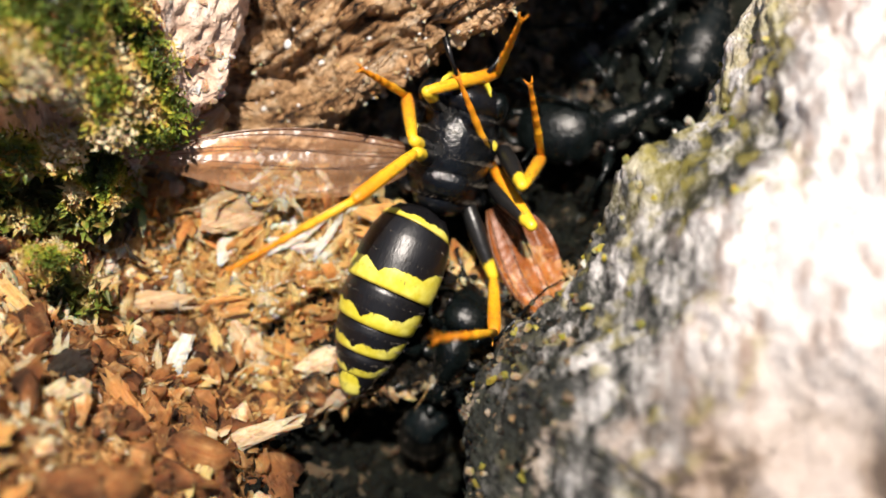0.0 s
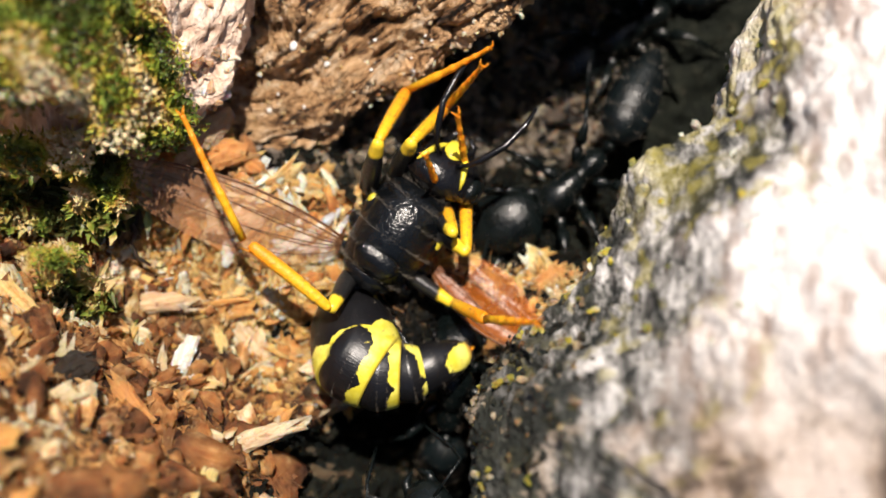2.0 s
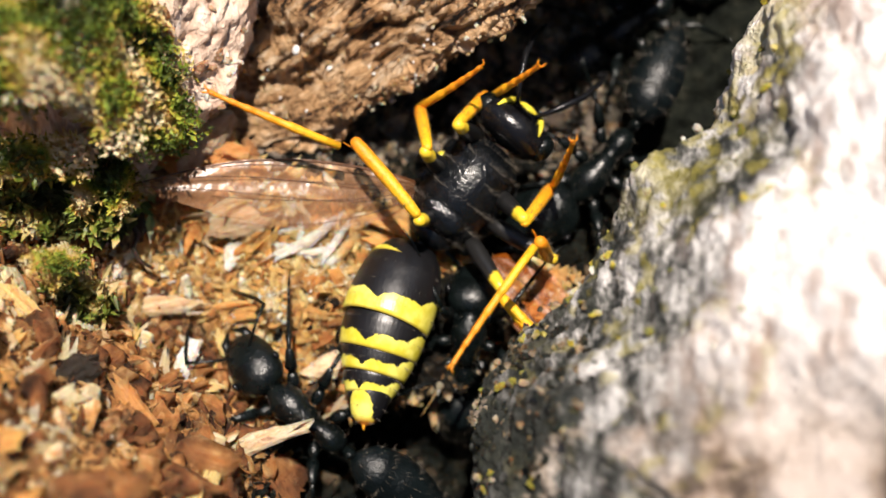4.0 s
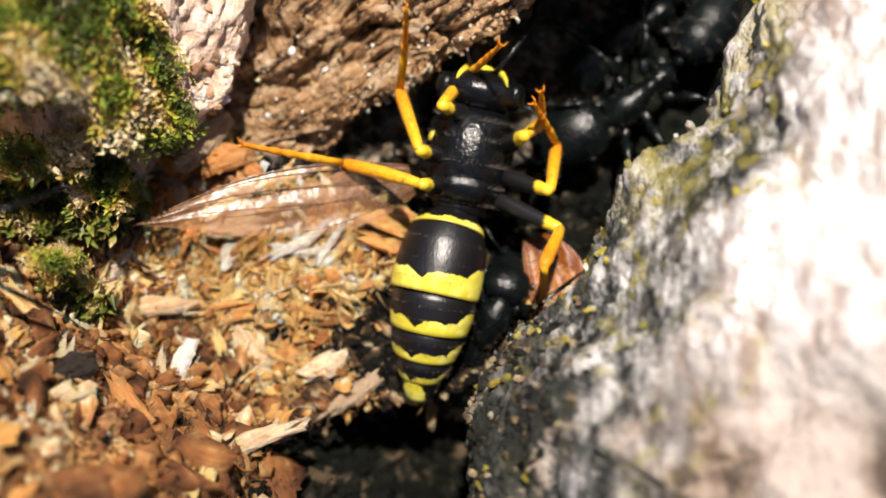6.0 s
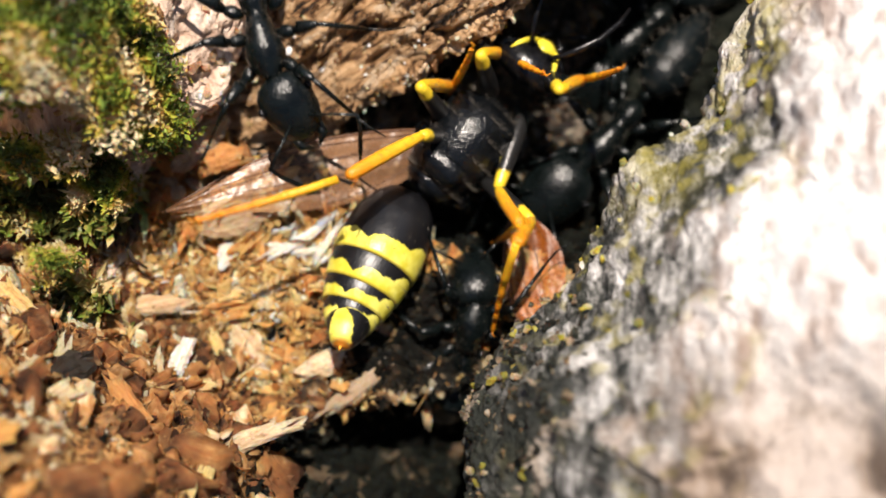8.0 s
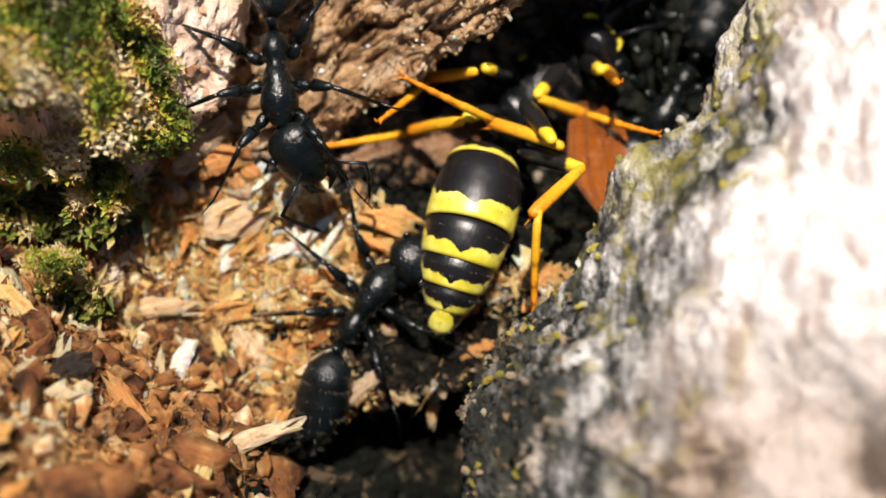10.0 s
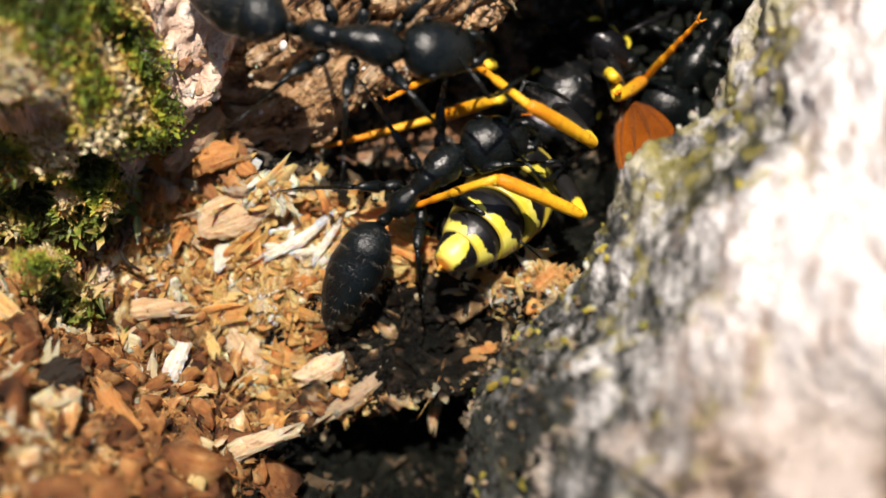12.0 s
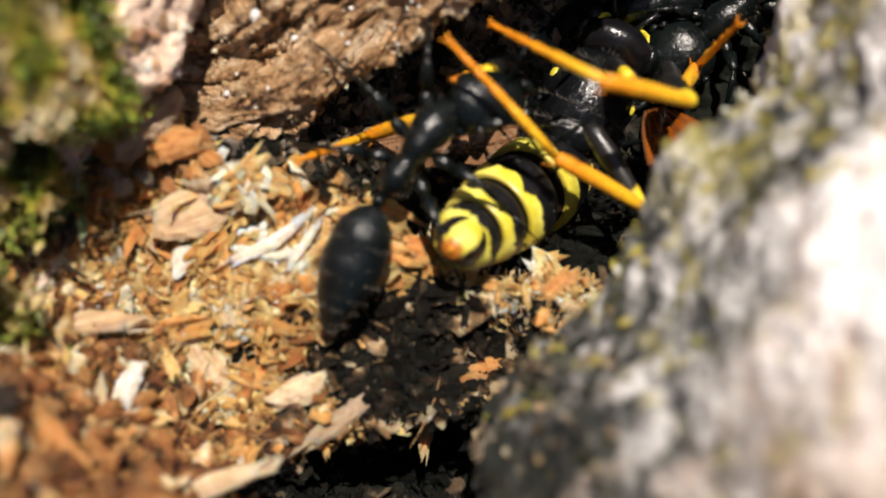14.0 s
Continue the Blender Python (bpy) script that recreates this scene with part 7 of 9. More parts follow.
    walk(W["RH"][2], poses([(0, -5.77, -2.89, 3.7, 23, -70, 82), (0.17, -5.45, -2.78, 3.91, -32, -32, 147), (0.33, -5.13, -2.67, 4.13, -35, 16, 166), (0.5, -4.8, -2.56, 4.35, -12, 61, -160), (0.67, -4.14, -3.06, 2.49, 16, 19, -122), (0.83, -3.47, -3.56, 0.63, 15, -27, -103), (1, -2.8, -4.06, -1.23, -22, -67, -54), (1.1, -1.71, -3.59, 1.94, -21, 0, -57), (1.2, -0.61, -3.13, 5.1, -22, 67, -59), (1.33, 0.53, -2.85, 3.48, -10, 8, -43), (1.5, 1.96, -2.5, 1.44, -20, -65, -26), (1.8, 0.54, -3.6, 2.87, -15, -71, -32), (2, -0.41, -4.34, 2.97, -10, -74, -37), (2.27, -1.3, -3.71, 3.58, 13, -5, -69), (2.5, -2.07, -3.16, 4.11, 4, 57, -85), (3, -2.16, -4.63, 4.77, 3, 70, -74), (3.2, -1.71, -4.27, 4.98, 0, 73, -74), (3.9, -2.06, -3.98, 2.98, -24, 23, -102), (4.6, -2.4, -3.69, 0.99, -24, -30, -111), (5.3, -2.75, -3.4, -1.01, 14, -80, -153), (5.5, -2.98, -3.95, -1.01, 4, -80, -138), (5.67, -3.08, -3.67, 0.95, 16, -31, -152), (5.83, -3.17, -3.39, 2.91, 16, 18, -154), (6, -3.26, -3.12, 4.87, 10, 67, -161), (6.2, -1.75, -4.31, 5.48, 19, 72, -136), (6.4, -0.23, -4.88, 5.88, 36, 77, -105), (6.43, 0.04, -5.07, 3.56, 38, 22, -103), (6.47, 0.31, -5.26, 1.25, 39, -32, -103), (6.5, 0.58, -5.45, -1.07, 39, -86, -104), (7, 1.67, -4.72, 0.13, 71, -72, -126), (7.5, 1.22, -4.57, 0.32, 62, -72, -119), (7.7, 0.86, -4.67, -0.01, 59, -72, -121), (7.87, -0.5, -4.19, 3.11, 78, -6, -147), (8, -1.58, -3.8, 5.61, 74, 47, -157), (8.1, -2.32, -3.5, 2.51, 77, -3, -147), (8.2, -3.05, -3.2, -0.59, 72, -53, -136), (9.27, -3.21, -3.29, 3.99, 76, -8, -144), (10.3, -3.37, -3.37, 8.43, 74, 36, -150), (10.5, -4.06, -2.9, 7.82, 64, 33, -170), (11, -4.3, -1.03, 6.65, 59, -8, 162), (11.5, -4.38, -0.78, 6.7, 63, -38, 150), (11.73, -4.1, -0.36, 7.2, 65, -4, 145), (12, -3.8, 0.12, 7.77, 63, 34, 140), (12.5, -0.95, -2.58, 10.3, -179, 77, -101), (12.67, -1.63, -1.84, 9, 6, 50, 83), (12.83, -2.3, -1.1, 7.71, 6, -3, 82), (13, -2.98, -0.36, 6.41, 8, -56, 79), (13.5, -2.59, -0.22, 5.98, 17, -35, 70), (14, -2.38, 0.53, 5.65, 14, -22, 70)]))
    walk(W["RM"][0], poses([(0, -1, -1.76, -0.09, -13, -51, -120), (0.5, -0.72, -1.15, -0.14, -5, -63, -123), (1, 0.42, -1.82, -0.43, -11, -72, -95), (1.2, 0.48, -1.52, -0.43, -2, -62, -108), (1.5, 0.61, -1.21, -0.63, 3, -44, -115), (1.8, 0.72, -0.73, -0.65, -10, -49, -97), (2, 0.79, -0.41, -0.66, -20, -49, -85), (2.5, -0.66, 0.26, -0.35, -31, -67, -78), (3, -0.73, -1.08, -0.15, -16, -12, -86), (3.2, -0.61, -1.29, -0.14, -17, -3, -79), (5.3, -0.33, -1.32, -0.17, -26, -51, -83), (5.5, -0.34, -1.54, -0.17, -30, -45, -72), (6, -0.54, -1.18, -0.15, -26, -53, -97), (6.2, -0.26, -1.74, -0.1, -26, -53, -80), (6.4, 0.17, -2.22, -0.05, -26, -54, -68), (6.5, 0.4, -2.43, -0.02, -25, -55, -63), (7, 0.73, -2.42, -0.04, -67, -66, -6), (7.5, 0.55, -2.38, -0.03, -59, -55, -17), (7.7, 0.37, -3.02, -0.02, -32, -64, -53), (7.87, 1.43, -1.9, -0.07, 37, -49, -134), (8, 2.28, -1.01, -0.12, 49, -19, -158), (8.2, 1.93, -0.72, -0.1, 50, -21, -160), (10.3, 1.44, 0.23, 0.7, 57, -58, -166), (10.5, 1.52, 0.27, 0.69, 44, -59, -153), (11, 2.16, 0.24, 0.84, 34, -55, -146), (11.5, 2.2, -0.27, 0.83, 29, -49, -141), (12, 2.41, -0.72, 0.82, 29, -60, -144), (12.5, 2.08, -1.35, 1.04, 37, -59, -158), (13, 2.78, -1.57, 0.97, 31, -63, -153), (13.5, 2.78, -1.34, 0.96, 36, -61, -155), (14, 2.26, -1.87, 1, 37, -71, -161)]))
    walk(W["RM"][1], poses([(0, -1.98, -3.49, 2.35, 11, 48, 48), (0.5, -1.49, -2.36, 2.66, -170, 66, -127), (1, 0.33, -2.78, 2.57, -71, 51, 0), (1.2, 0.03, -2.91, 2.36, -58, 48, 15), (1.5, -0.35, -3.26, 1.55, -44, 35, 34), (1.8, 0.45, -2.78, 1.73, -43, 45, 36), (2, 0.98, -2.46, 1.73, -41, 50, 38), (2.5, -0.4, -0.95, 2.54, -4, 33, 85), (2.73, -0.44, -2.45, 1.59, -3, -15, 80), (3, -0.49, -4.16, 0.49, 12, -70, 64), (3.2, 0.01, -4.38, 0.06, 18, -70, 60), (5.3, -0.08, -3.27, 2.28, -90, -77, 150), (5.5, 0.36, -3.64, 2.07, -96, -74, 162), (5.67, -0.01, -3.45, 2.16, 12, -43, 44), (5.83, -0.38, -3.26, 2.26, 14, 11, 27), (6, -0.76, -3.07, 2.36, -10, 61, -5), (6.2, 0.06, -3.6, 2.43, 37, 62, 63), (6.4, 0.86, -3.93, 2.51, 62, 43, 106), (6.5, 1.22, -4.04, 2.55, 66, 27, 119), (7, 2.01, -2.56, 2.83, 81, 33, 160), (7.5, 2.26, -2.91, 2.56, 74, 56, 147), (7.7, 1.19, -4.12, 2.82, 76, 68, 145), (7.8, 0.64, -3.46, 2.19, 113, 25, -169), (7.9, 0.09, -2.79, 1.56, 113, -23, -152), (8, -0.47, -2.13, 0.93, 82, -66, -111), (8.2, -0.83, -1.73, 1.02, 69, -82, -97), (8.9, -0.62, -1.2, 1.8, 40, -34, -66), (9.6, -0.4, -0.68, 2.59, 40, 16, -61), (10.3, -0.18, -0.16, 3.37, 46, 65, -52), (10.5, 0.08, -0.47, 3.39, 51, 69, -48), (11, 0.67, -0.77, 3.43, 74, 58, -28), (11.5, 0.6, -1.57, 3.21, 97, 57, -3), (12, 1.14, -1.63, 3.56, 86, 64, -19), (12.5, 0.59, -1.96, 3.75, 81, 69, -28), (13, 1.49, -2.22, 3.77, 103, 60, -6), (13.5, 1.41, -1.99, 3.72, 88, 59, -20), (14, 1.31, -2.19, 3.98, 90, 64, -23)]))
    walk(W["RM"][2], poses([(0, -0.37, -1.72, -0.34, 12, -48, 34), (0.5, -2.39, -3.55, -0.62, 145, -78, -97), (1, 2.57, -2.77, -0.24, 74, -46, 0), (1.2, 2.34, -2.3, -0.33, 73, -54, -2), (1.5, 2.09, -1.62, -0.53, 72, -63, -2), (1.8, 2.53, -1.28, -0.8, 52, -64, 21), (2, 2.82, -1.04, -1.02, 38, -63, 37), (2.5, -0.12, 2.04, 0.57, 16, -42, 58), (2.73, -0.04, -0.34, 2.11, 9, 18, 72), (3, 0.06, -3.05, 3.88, 70, 81, 143), (3.07, 0.25, -3.13, 3.73, 78, 28, 152), (3.13, 0.44, -3.21, 3.58, 78, -25, 154), (3.2, 0.63, -3.29, 3.43, 71, -79, 161), (3.9, 0.16, -3.15, 4.22, 57, -26, 179), (4.6, -0.31, -3.01, 5.01, 58, 26, -177), (5.3, -0.79, -2.86, 5.79, 78, 78, -154), (5.5, -0.56, -3.35, 5.53, 65, 78, -163), (5.67, -0.05, -3.31, 3.42, -16, 34, 108), (5.83, 0.45, -3.27, 1.31, -16, -22, 94), (6, 0.96, -3.23, -0.8, 24, -72, 46), (6.2, 0.82, -2.12, -0.76, 8, -62, 79), (6.4, 0.13, -1.41, 0.04, -0, -49, 101), (6.5, -0.32, -1.23, 0.93, -3, -41, 109), (7, -0.84, -1.52, 0.9, -24, -47, 148), (7.5, 0.58, -1.84, -0.44, -10, -60, 129), (7.7, 0.08, -3.34, -0.52, -33, -80, 149), (7.8, -0.27, -3.38, 1.07, -52, -28, 169), (7.9, -0.63, -3.43, 2.65, -52, 25, 174), (8, -0.99, -3.47, 4.23, -38, 77, -170), (8.2, -0.89, -2.24, 4.58, 83, 80, -47), (8.9, -0.35, -1.95, 3.09, 67, 31, -64), (9.6, 0.2, -1.65, 1.6, 66, -18, -67), (10.3, 0.75, -1.36, 0.11, 68, -67, -71), (10.5, 0.95, -1.46, 0.04, 60, -70, -63), (11, 2.35, -1.67, 0.37, 17, -70, -23), (11.5, 2.54, -1.68, 0.17, -11, -66, 5), (12, 2.65, -2.14, 0.33, -4, -67, -6), (12.5, 1.75, -2.58, 0.4, -33, -61, 22), (13, 3.28, -2.41, 0.65, -53, -72, 42), (13.5, 3.14, -2.61, 0.63, -40, -71, 31), (14, 2.74, -2.8, 0.74, -37, -82, 22)]))
    walk(W["RF"][0], poses([(0, 0.43, -1.85, -0.25, -14, -63, -140), (0.5, 0.39, -1.43, -0.23, 1, -65, -150), (1, 1.11, -1.66, -0.47, -24, -70, -103), (1.2, 1.21, -1.36, -0.47, -24, -65, -106), (1.5, 1.39, -1.03, -0.68, -24, -56, -106), (1.8, 1.36, -0.89, -0.69, -29, -67, -100), (2, 1.33, -0.8, -0.7, -37, -74, -93), (2.5, 0.3, -0.77, -0.43, -16, -69, -121), (3, 0.7, -0.92, -0.25, -4, -60, -122), (3.2, 0.74, -0.89, -0.25, -26, -59, -94), (5.3, 0.29, -1.15, -0.22, -31, -68, -109), (5.5, 0.27, -1.32, -0.22, -33, -65, -101), (6, 0.4, -1.01, -0.23, -97, -71, -53), (6.2, 1.35, -1.19, -0.22, -102, -74, -31), (6.4, 2.32, -1.04, -0.2, -111, -77, -10), (6.5, 2.78, -0.89, -0.17, -117, -78, 2), (7, 1.46, -2.16, -0.08, -21, -52, -89), (7.5, 3.05, -0.82, -0.16, -122, -70, 16), (7.7, 3.06, -1.14, -0.17, -123, -73, 13), (8, 4.07, -0.61, -0.21, 3, -71, -120), (8.2, 3.7, -0.44, -0.2, -101, -83, -15), (10.3, 2.01, -0.31, 0.66, -10, -72, -101), (10.5, 1.92, -0.28, 0.66, -10, -72, -103), (11, 1.96, -0.22, 0.85, -11, -73, -108), (11.5, 1.78, -0.26, 0.86, -11, -74, -109), (12, 1.98, -0.3, 0.85, -9, -74, -114), (12.5, 1.69, -0.28, 1.07, -7, -76, -121), (13, 1.66, -0.17, 1.06, -1, -77, -128), (13.5, 1.57, -0.19, 1.07, 4, -78, -130), (14, 1.48, -0.09, 1.07, 10, -78, -142)]))
    walk(W["RF"][1], poses([(0, -0.65, -2.76, 2.57, -4, 70, -29), (0.5, -0.78, -2.11, 2.61, 2, 61, -16), (1, 0.87, -2.69, 2.5, 8, 66, 9), (1.2, 0.85, -2.65, 2.38, 25, 67, 25), (1.5, 0.9, -2.73, 1.93, 50, 64, 52), (1.8, 1.14, -2.09, 2.22, 55, 68, 58), (2, 1.3, -1.66, 2.33, 60, 71, 63), (2.5, -0.28, -1.76, 2.51, 10, 68, 3), (3, -0.14, -2.26, 2.48, 12, 51, 17), (3.2, 0.64, -2.52, 2.45, 7, 62, 15), (5.3, -0.09, -2.26, 2.7, -9, 59, -24), (5.5, 0.01, -2.61, 2.64, -14, 60, -24), (6, 1.01, -1.82, 2.75, -17, 75, -46), (6.2, 2.1, -1.64, 2.8, -3, 75, -16), (6.4, 3.03, -1.16, 2.87, 9, 74, 9), (6.5, 3.44, -0.87, 2.91, 14, 73, 19), (7, 1.51, -4.11, 2.4, 73, 46, 93), (7.5, 4.07, -0.52, 2.8, -50, 73, -38), (7.7, 3.95, -0.94, 2.85, -56, 73, -49), (8, 3.55, -1.49, 2.77, -17, 68, -13), (8.2, 4.07, -0.55, 2.93, -39, 65, -36), (10.3, 1.82, -1.24, 3.66, -56, 82, -47), (10.5, 1.71, -1.21, 3.66, -57, 83, -50), (11, 1.68, -1.08, 3.87, -62, 83, -60), (11.5, 1.49, -1.09, 3.89, -65, 83, -65), (12, 1.64, -1.07, 3.89, -64, 82, -67), (12.5, 1.29, -0.96, 4.12, -65, 81, -73), (13, 1.22, -0.73, 4.13, -64, 80, -74), (13.5, 1.14, -0.71, 4.14, -62, 79, -68), (14, 0.98, -0.47, 4.16, -61, 78, -73)]))
    walk(W["RF"][2], poses([(0, 0.44, -3.36, -0.81, 15, -60, 25), (0.5, 0.91, -2.61, -0.52, 28, -67, 16), (1, 2.31, -2.45, -0.79, 33, -64, 31), (1.2, 2.11, -2.06, -0.94, 25, -67, 37), (1.5, 1.87, -1.5, -1.31, 12, -70, 51), (1.8, 1.85, -0.96, -1.13, 15, -72, 48), (2, 1.83, -0.6, -1.06, 17, -74, 45), (2.5, 1.05, -1.68, -0.83, 33, -62, 22), (3, 2.01, -1.58, -0.32, 44, -74, 22), (3.2, 2.25, -2.09, -0.75, 46, -70, 23), (5.3, 1.61, -3.02, -0.38, 66, -76, -18), (5.5, 1.68, -3.35, -0.46, 81, -75, -28), (6, 1.66, -2.51, -0.72, 6, -82, 28), (6.2, 2.98, -1.9, -0.68, 18, -85, 32), (6.4, 4, -1.01, -0.59, 38, -87, 24), (6.5, 4.41, -0.53, -0.54, 60, -88, 7), (7, 1.37, -1.6, -0.19, 4, -65, 73), (7.5, 4.89, -1.16, -0.65, -171, -81, -114), (7.7, 4.63, -1.71, -0.6, -175, -81, -114), (8, 4.86, -1.8, -0.57, 142, -77, -76), (8.2, 5.32, -1.45, -0.33, 121, -72, -53), (10.3, 2.14, -1.59, 0.09, -154, -78, -135), (10.5, 2.01, -1.57, 0.09, -154, -78, -136), (11, 1.9, -1.47, 0.3, -149, -79, -147), (11.5, 1.68, -1.5, 0.32, -143, -79, -155), (12, 1.83, -1.52, 0.32, -139, -79, -162), (12.5, 1.46, -1.48, 0.56, -134, -79, -172), (13, 1.39, -1.33, 0.59, -126, -79, 178), (13.5, 1.39, -1.33, 0.61, -121, -79, 177), (14, 1.19, -1.17, 0.63, -115, -78, 165)]))
    walk(ANTS[0]["ant"], poses([(0, 7.38, 5.2, -0.6, 0, -1, -151), (0.5, 7.09, 4.56, -0.6, 0, -1, -144), (1, 6.45, 4.29, -0.6, 0, -1, -140), (1.5, 6.53, 5.86, -0.4, 0, -1, -167), (2, 4.71, 2.62, -0.2, 0, -1, -136), (2.5, 4.57, 2.52, -0.2, 0, -1, -134), (3, 4.97, 3.19, -0.2, 0, -1, -132), (3.2, 5.08, 3.2, -0.2, 0, -1, -130), (5.3, 7.22, 4.29, -0.4, 0, -1, -129), (5.5, 7.33, 4.53, -0.4, 0, -1, -127), (6, 7.58, 6.25, -0.6, 0, -1, -140), (6.5, 4.95, 5.66, -0.2, 0, -1, -134), (7, 7.32, 5, -0.4, 0, -1, -130), (7.5, 6.95, 4.7, -0.4, 0, -1, -128), (8, 6.64, 4.68, -0.6, 0, -1, -132), (8.2, 6.52, 4.78, -0.6, 0, -1, -133), (10.3, 9.58, 6.79, -2.2, 0, -1, -117), (10.5, 9.8, 7.46, -2.2, 0, -1, -116), (11, 10.19, 8.5, -2.2, 0, -1, -122), (12, 10.04, 7.87, -2.2, 0, -1, -122), (13, 11.16, 8.4, -2.4, 0, -1, -121), (14, 10.72, 8.7, -2.4, 0, -2, -140)]))
    walk(ANTS[0]["head"], poses([(0, 1.74, -0.03, -0.01, -1, 7, -37), (0.5, 1.74, -0.03, -0.01, -1, 6, -42), (1, 1.74, -0.03, -0.01, -1, 8, -40), (1.5, 1.75, -0.02, -0.01, -0, 6, -19), (2, 1.74, -0.02, -0, -0, 6, -30), (2.5, 1.75, -0.02, -0, -0, 5, -20), (3, 1.75, -0.02, -0, -0, 5, -18), (3.2, 1.75, -0.01, -0, -0, 6, -17), (5.3, 1.74, -0.03, -0.01, -1, 8, -39), (5.5, 1.74, -0.03, -0.01, -0, 7, -32), (6, 1.75, -0.02, -0.01, -0, 11, -23), (6.5, 1.75, -0.01, -0.01, -0, 6, -8), (7, 1.75, -0.02, -0.01, -0, 6, -25), (7.5, 1.74, -0.02, -0.01, -0, 6, -27), (8, 1.75, -0.01, -0.01, -0, 7, -7), (8.2, 1.75, -0, -0.01, -0, 8, -6), (10.3, 1.75, -0.01, -0.01, -0, 9, -6), (10.5, 1.75, -0, -0.01, -0, 14, -3), (11, 1.74, -0.02, -0.02, -1, 30, -29), (12, 1.75, -0, -0.02, -0, 21, -2), (13, 1.75, 0, -0.02, 0, 19, 5), (14, 1.75, -0, -0.02, -0, 19, -3)]))
    walk(ANTS[0]["gaster"], poses([(0, -2.25, 0, 0, -1, 7, -144), (0.5, -2.25, -0, 0, -1, 5, -143), (1, -2.25, -0, -0, -0, 5, -157), (1.5, -2.25, -0, 0, -1, 11, -141), (2, -2.25, 0, 0, -0, 4, -160), (2.5, -2.25, -0, -0, -0, 4, -165), (3, -2.25, 0, -0, -0, 4, -166), (3.2, -2.25, 0, -0, -0, 4, -167), (5.3, -2.25, 0, 0, -0, 4, -160), (5.5, -2.25, -0, -0, -0, 4, -161), (6, -2.25, 0, 0, -0, 6, -168), (6.5, -2.25, 0, 0, -0, 6, -173), (7, -2.25, 0, 0, -0, 6, -156), (7.5, -2.25, 0, -0, -0, 4, -162), (8, -2.25, 0, -0, -0, 5, -175), (8.2, -2.25, 0, 0, -0, 5, -176), (10.3, -2.25, -0, -0, -0, 10, -174), (10.5, -2.25, 0, 0, -0, 10, -178), (11, -2.25, 0, 0, -0, 19, -163), (12, -2.25, 0, -0, -0, 20, -178), (13, -2.25, 0, 0, 0, 24, 173), (14, -2.25, 0, 0, -0, 16, -178)]))
    walk(ANTS[0]["leg", -1, 0], poses([(0, 1, -0.45, -0.4, 4, -24, -49), (0.5, 1, -0.45, -0.4, -3, -23, -32), (1, 1, -0.45, -0.4, 5, -17, -52), (1.5, 1, -0.45, -0.4, -5, -21, -42), (2, 1, -0.45, -0.4, 2, -18, -46), (2.5, 1, -0.45, -0.4, -4, -15, -34), (3, 1, -0.45, -0.4, -6, -24, -41), (5.3, 1, -0.45, -0.4, -1, -12, -40), (6, 1, -0.45, -0.4, -1, -19, -36), (6.5, 1, -0.45, -0.4, 1, -23, -34), (7, 1, -0.45, -0.4, 3, -11, -32), (7.5, 1, -0.45, -0.4, -3, -21, -36), (8, 1, -0.45, -0.4, 2, -15, -30), (10.3, 1, -0.45, -0.4, -3, -11, -53), (11, 1, -0.45, -0.4, -6, -11, -28), (12, 1, -0.45, -0.4, -3, -23, -45), (13, 1, -0.45, -0.4, -6, -12, -36), (14, 1, -0.45, -0.4, 1, -22, -41)]))
    walk(ANTS[0]["leg", -1, 1], poses([(0, 0.1, -0.45, -0.4, -4, -14, -83), (0.5, 0.1, -0.45, -0.4, -6, -22, -76), (1, 0.1, -0.45, -0.4, 0, -20, -89), (1.5, 0.1, -0.45, -0.4, -5, -16, -78), (2, 0.1, -0.45, -0.4, 0, -12, -70), (2.5, 0.1, -0.45, -0.4, -4, -16, -78), (3, 0.1, -0.45, -0.4, -3, -21, -82), (5.3, 0.1, -0.45, -0.4, 3, -21, -76), (6, 0.1, -0.45, -0.4, 2, -22, -85), (6.5, 0.1, -0.45, -0.4, 4, -13, -78), (7, 0.1, -0.45, -0.4, -6, -15, -89), (7.5, 0.1, -0.45, -0.4, 4, -12, -84), (8, 0.1, -0.45, -0.4, 6, -14, -87), (10.3, 0.1, -0.45, -0.4, 5, -20, -93), (11, 0.1, -0.45, -0.4, 1, -13, -78), (12, 0.1, -0.45, -0.4, -1, -12, -83), (13, 0.1, -0.45, -0.4, -1, -23, -90), (14, 0.1, -0.45, -0.4, 3, -14, -88)]))
    walk(ANTS[0]["leg", -1, 2], poses([(0, -0.7, -0.45, -0.4, 2, -12, -141), (0.5, -0.7, -0.45, -0.4, -3, -18, -130), (1, -0.7, -0.45, -0.4, -1, -20, -142), (1.5, -0.7, -0.45, -0.4, 1, -12, -140), (2, -0.7, -0.45, -0.4, 4, -23, -144), (2.5, -0.7, -0.45, -0.4, 3, -23, -125), (3, -0.7, -0.45, -0.4, -2, -17, -120), (5.3, -0.7, -0.45, -0.4, 5, -18, -140), (6, -0.7, -0.45, -0.4, -3, -13, -130), (6.5, -0.7, -0.45, -0.4, -4, -12, -119), (7, -0.7, -0.45, -0.4, 6, -16, -119), (7.5, -0.7, -0.45, -0.4, 1, -18, -119), (8, -0.7, -0.45, -0.4, 1, -14, -136), (10.3, -0.7, -0.45, -0.4, 4, -11, -144), (11, -0.7, -0.45, -0.4, 0, -20, -144), (12, -0.7, -0.45, -0.4, -5, -21, -140), (13, -0.7, -0.45, -0.4, 3, -22, -129), (14, -0.7, -0.45, -0.4, 5, -18, -142)]))
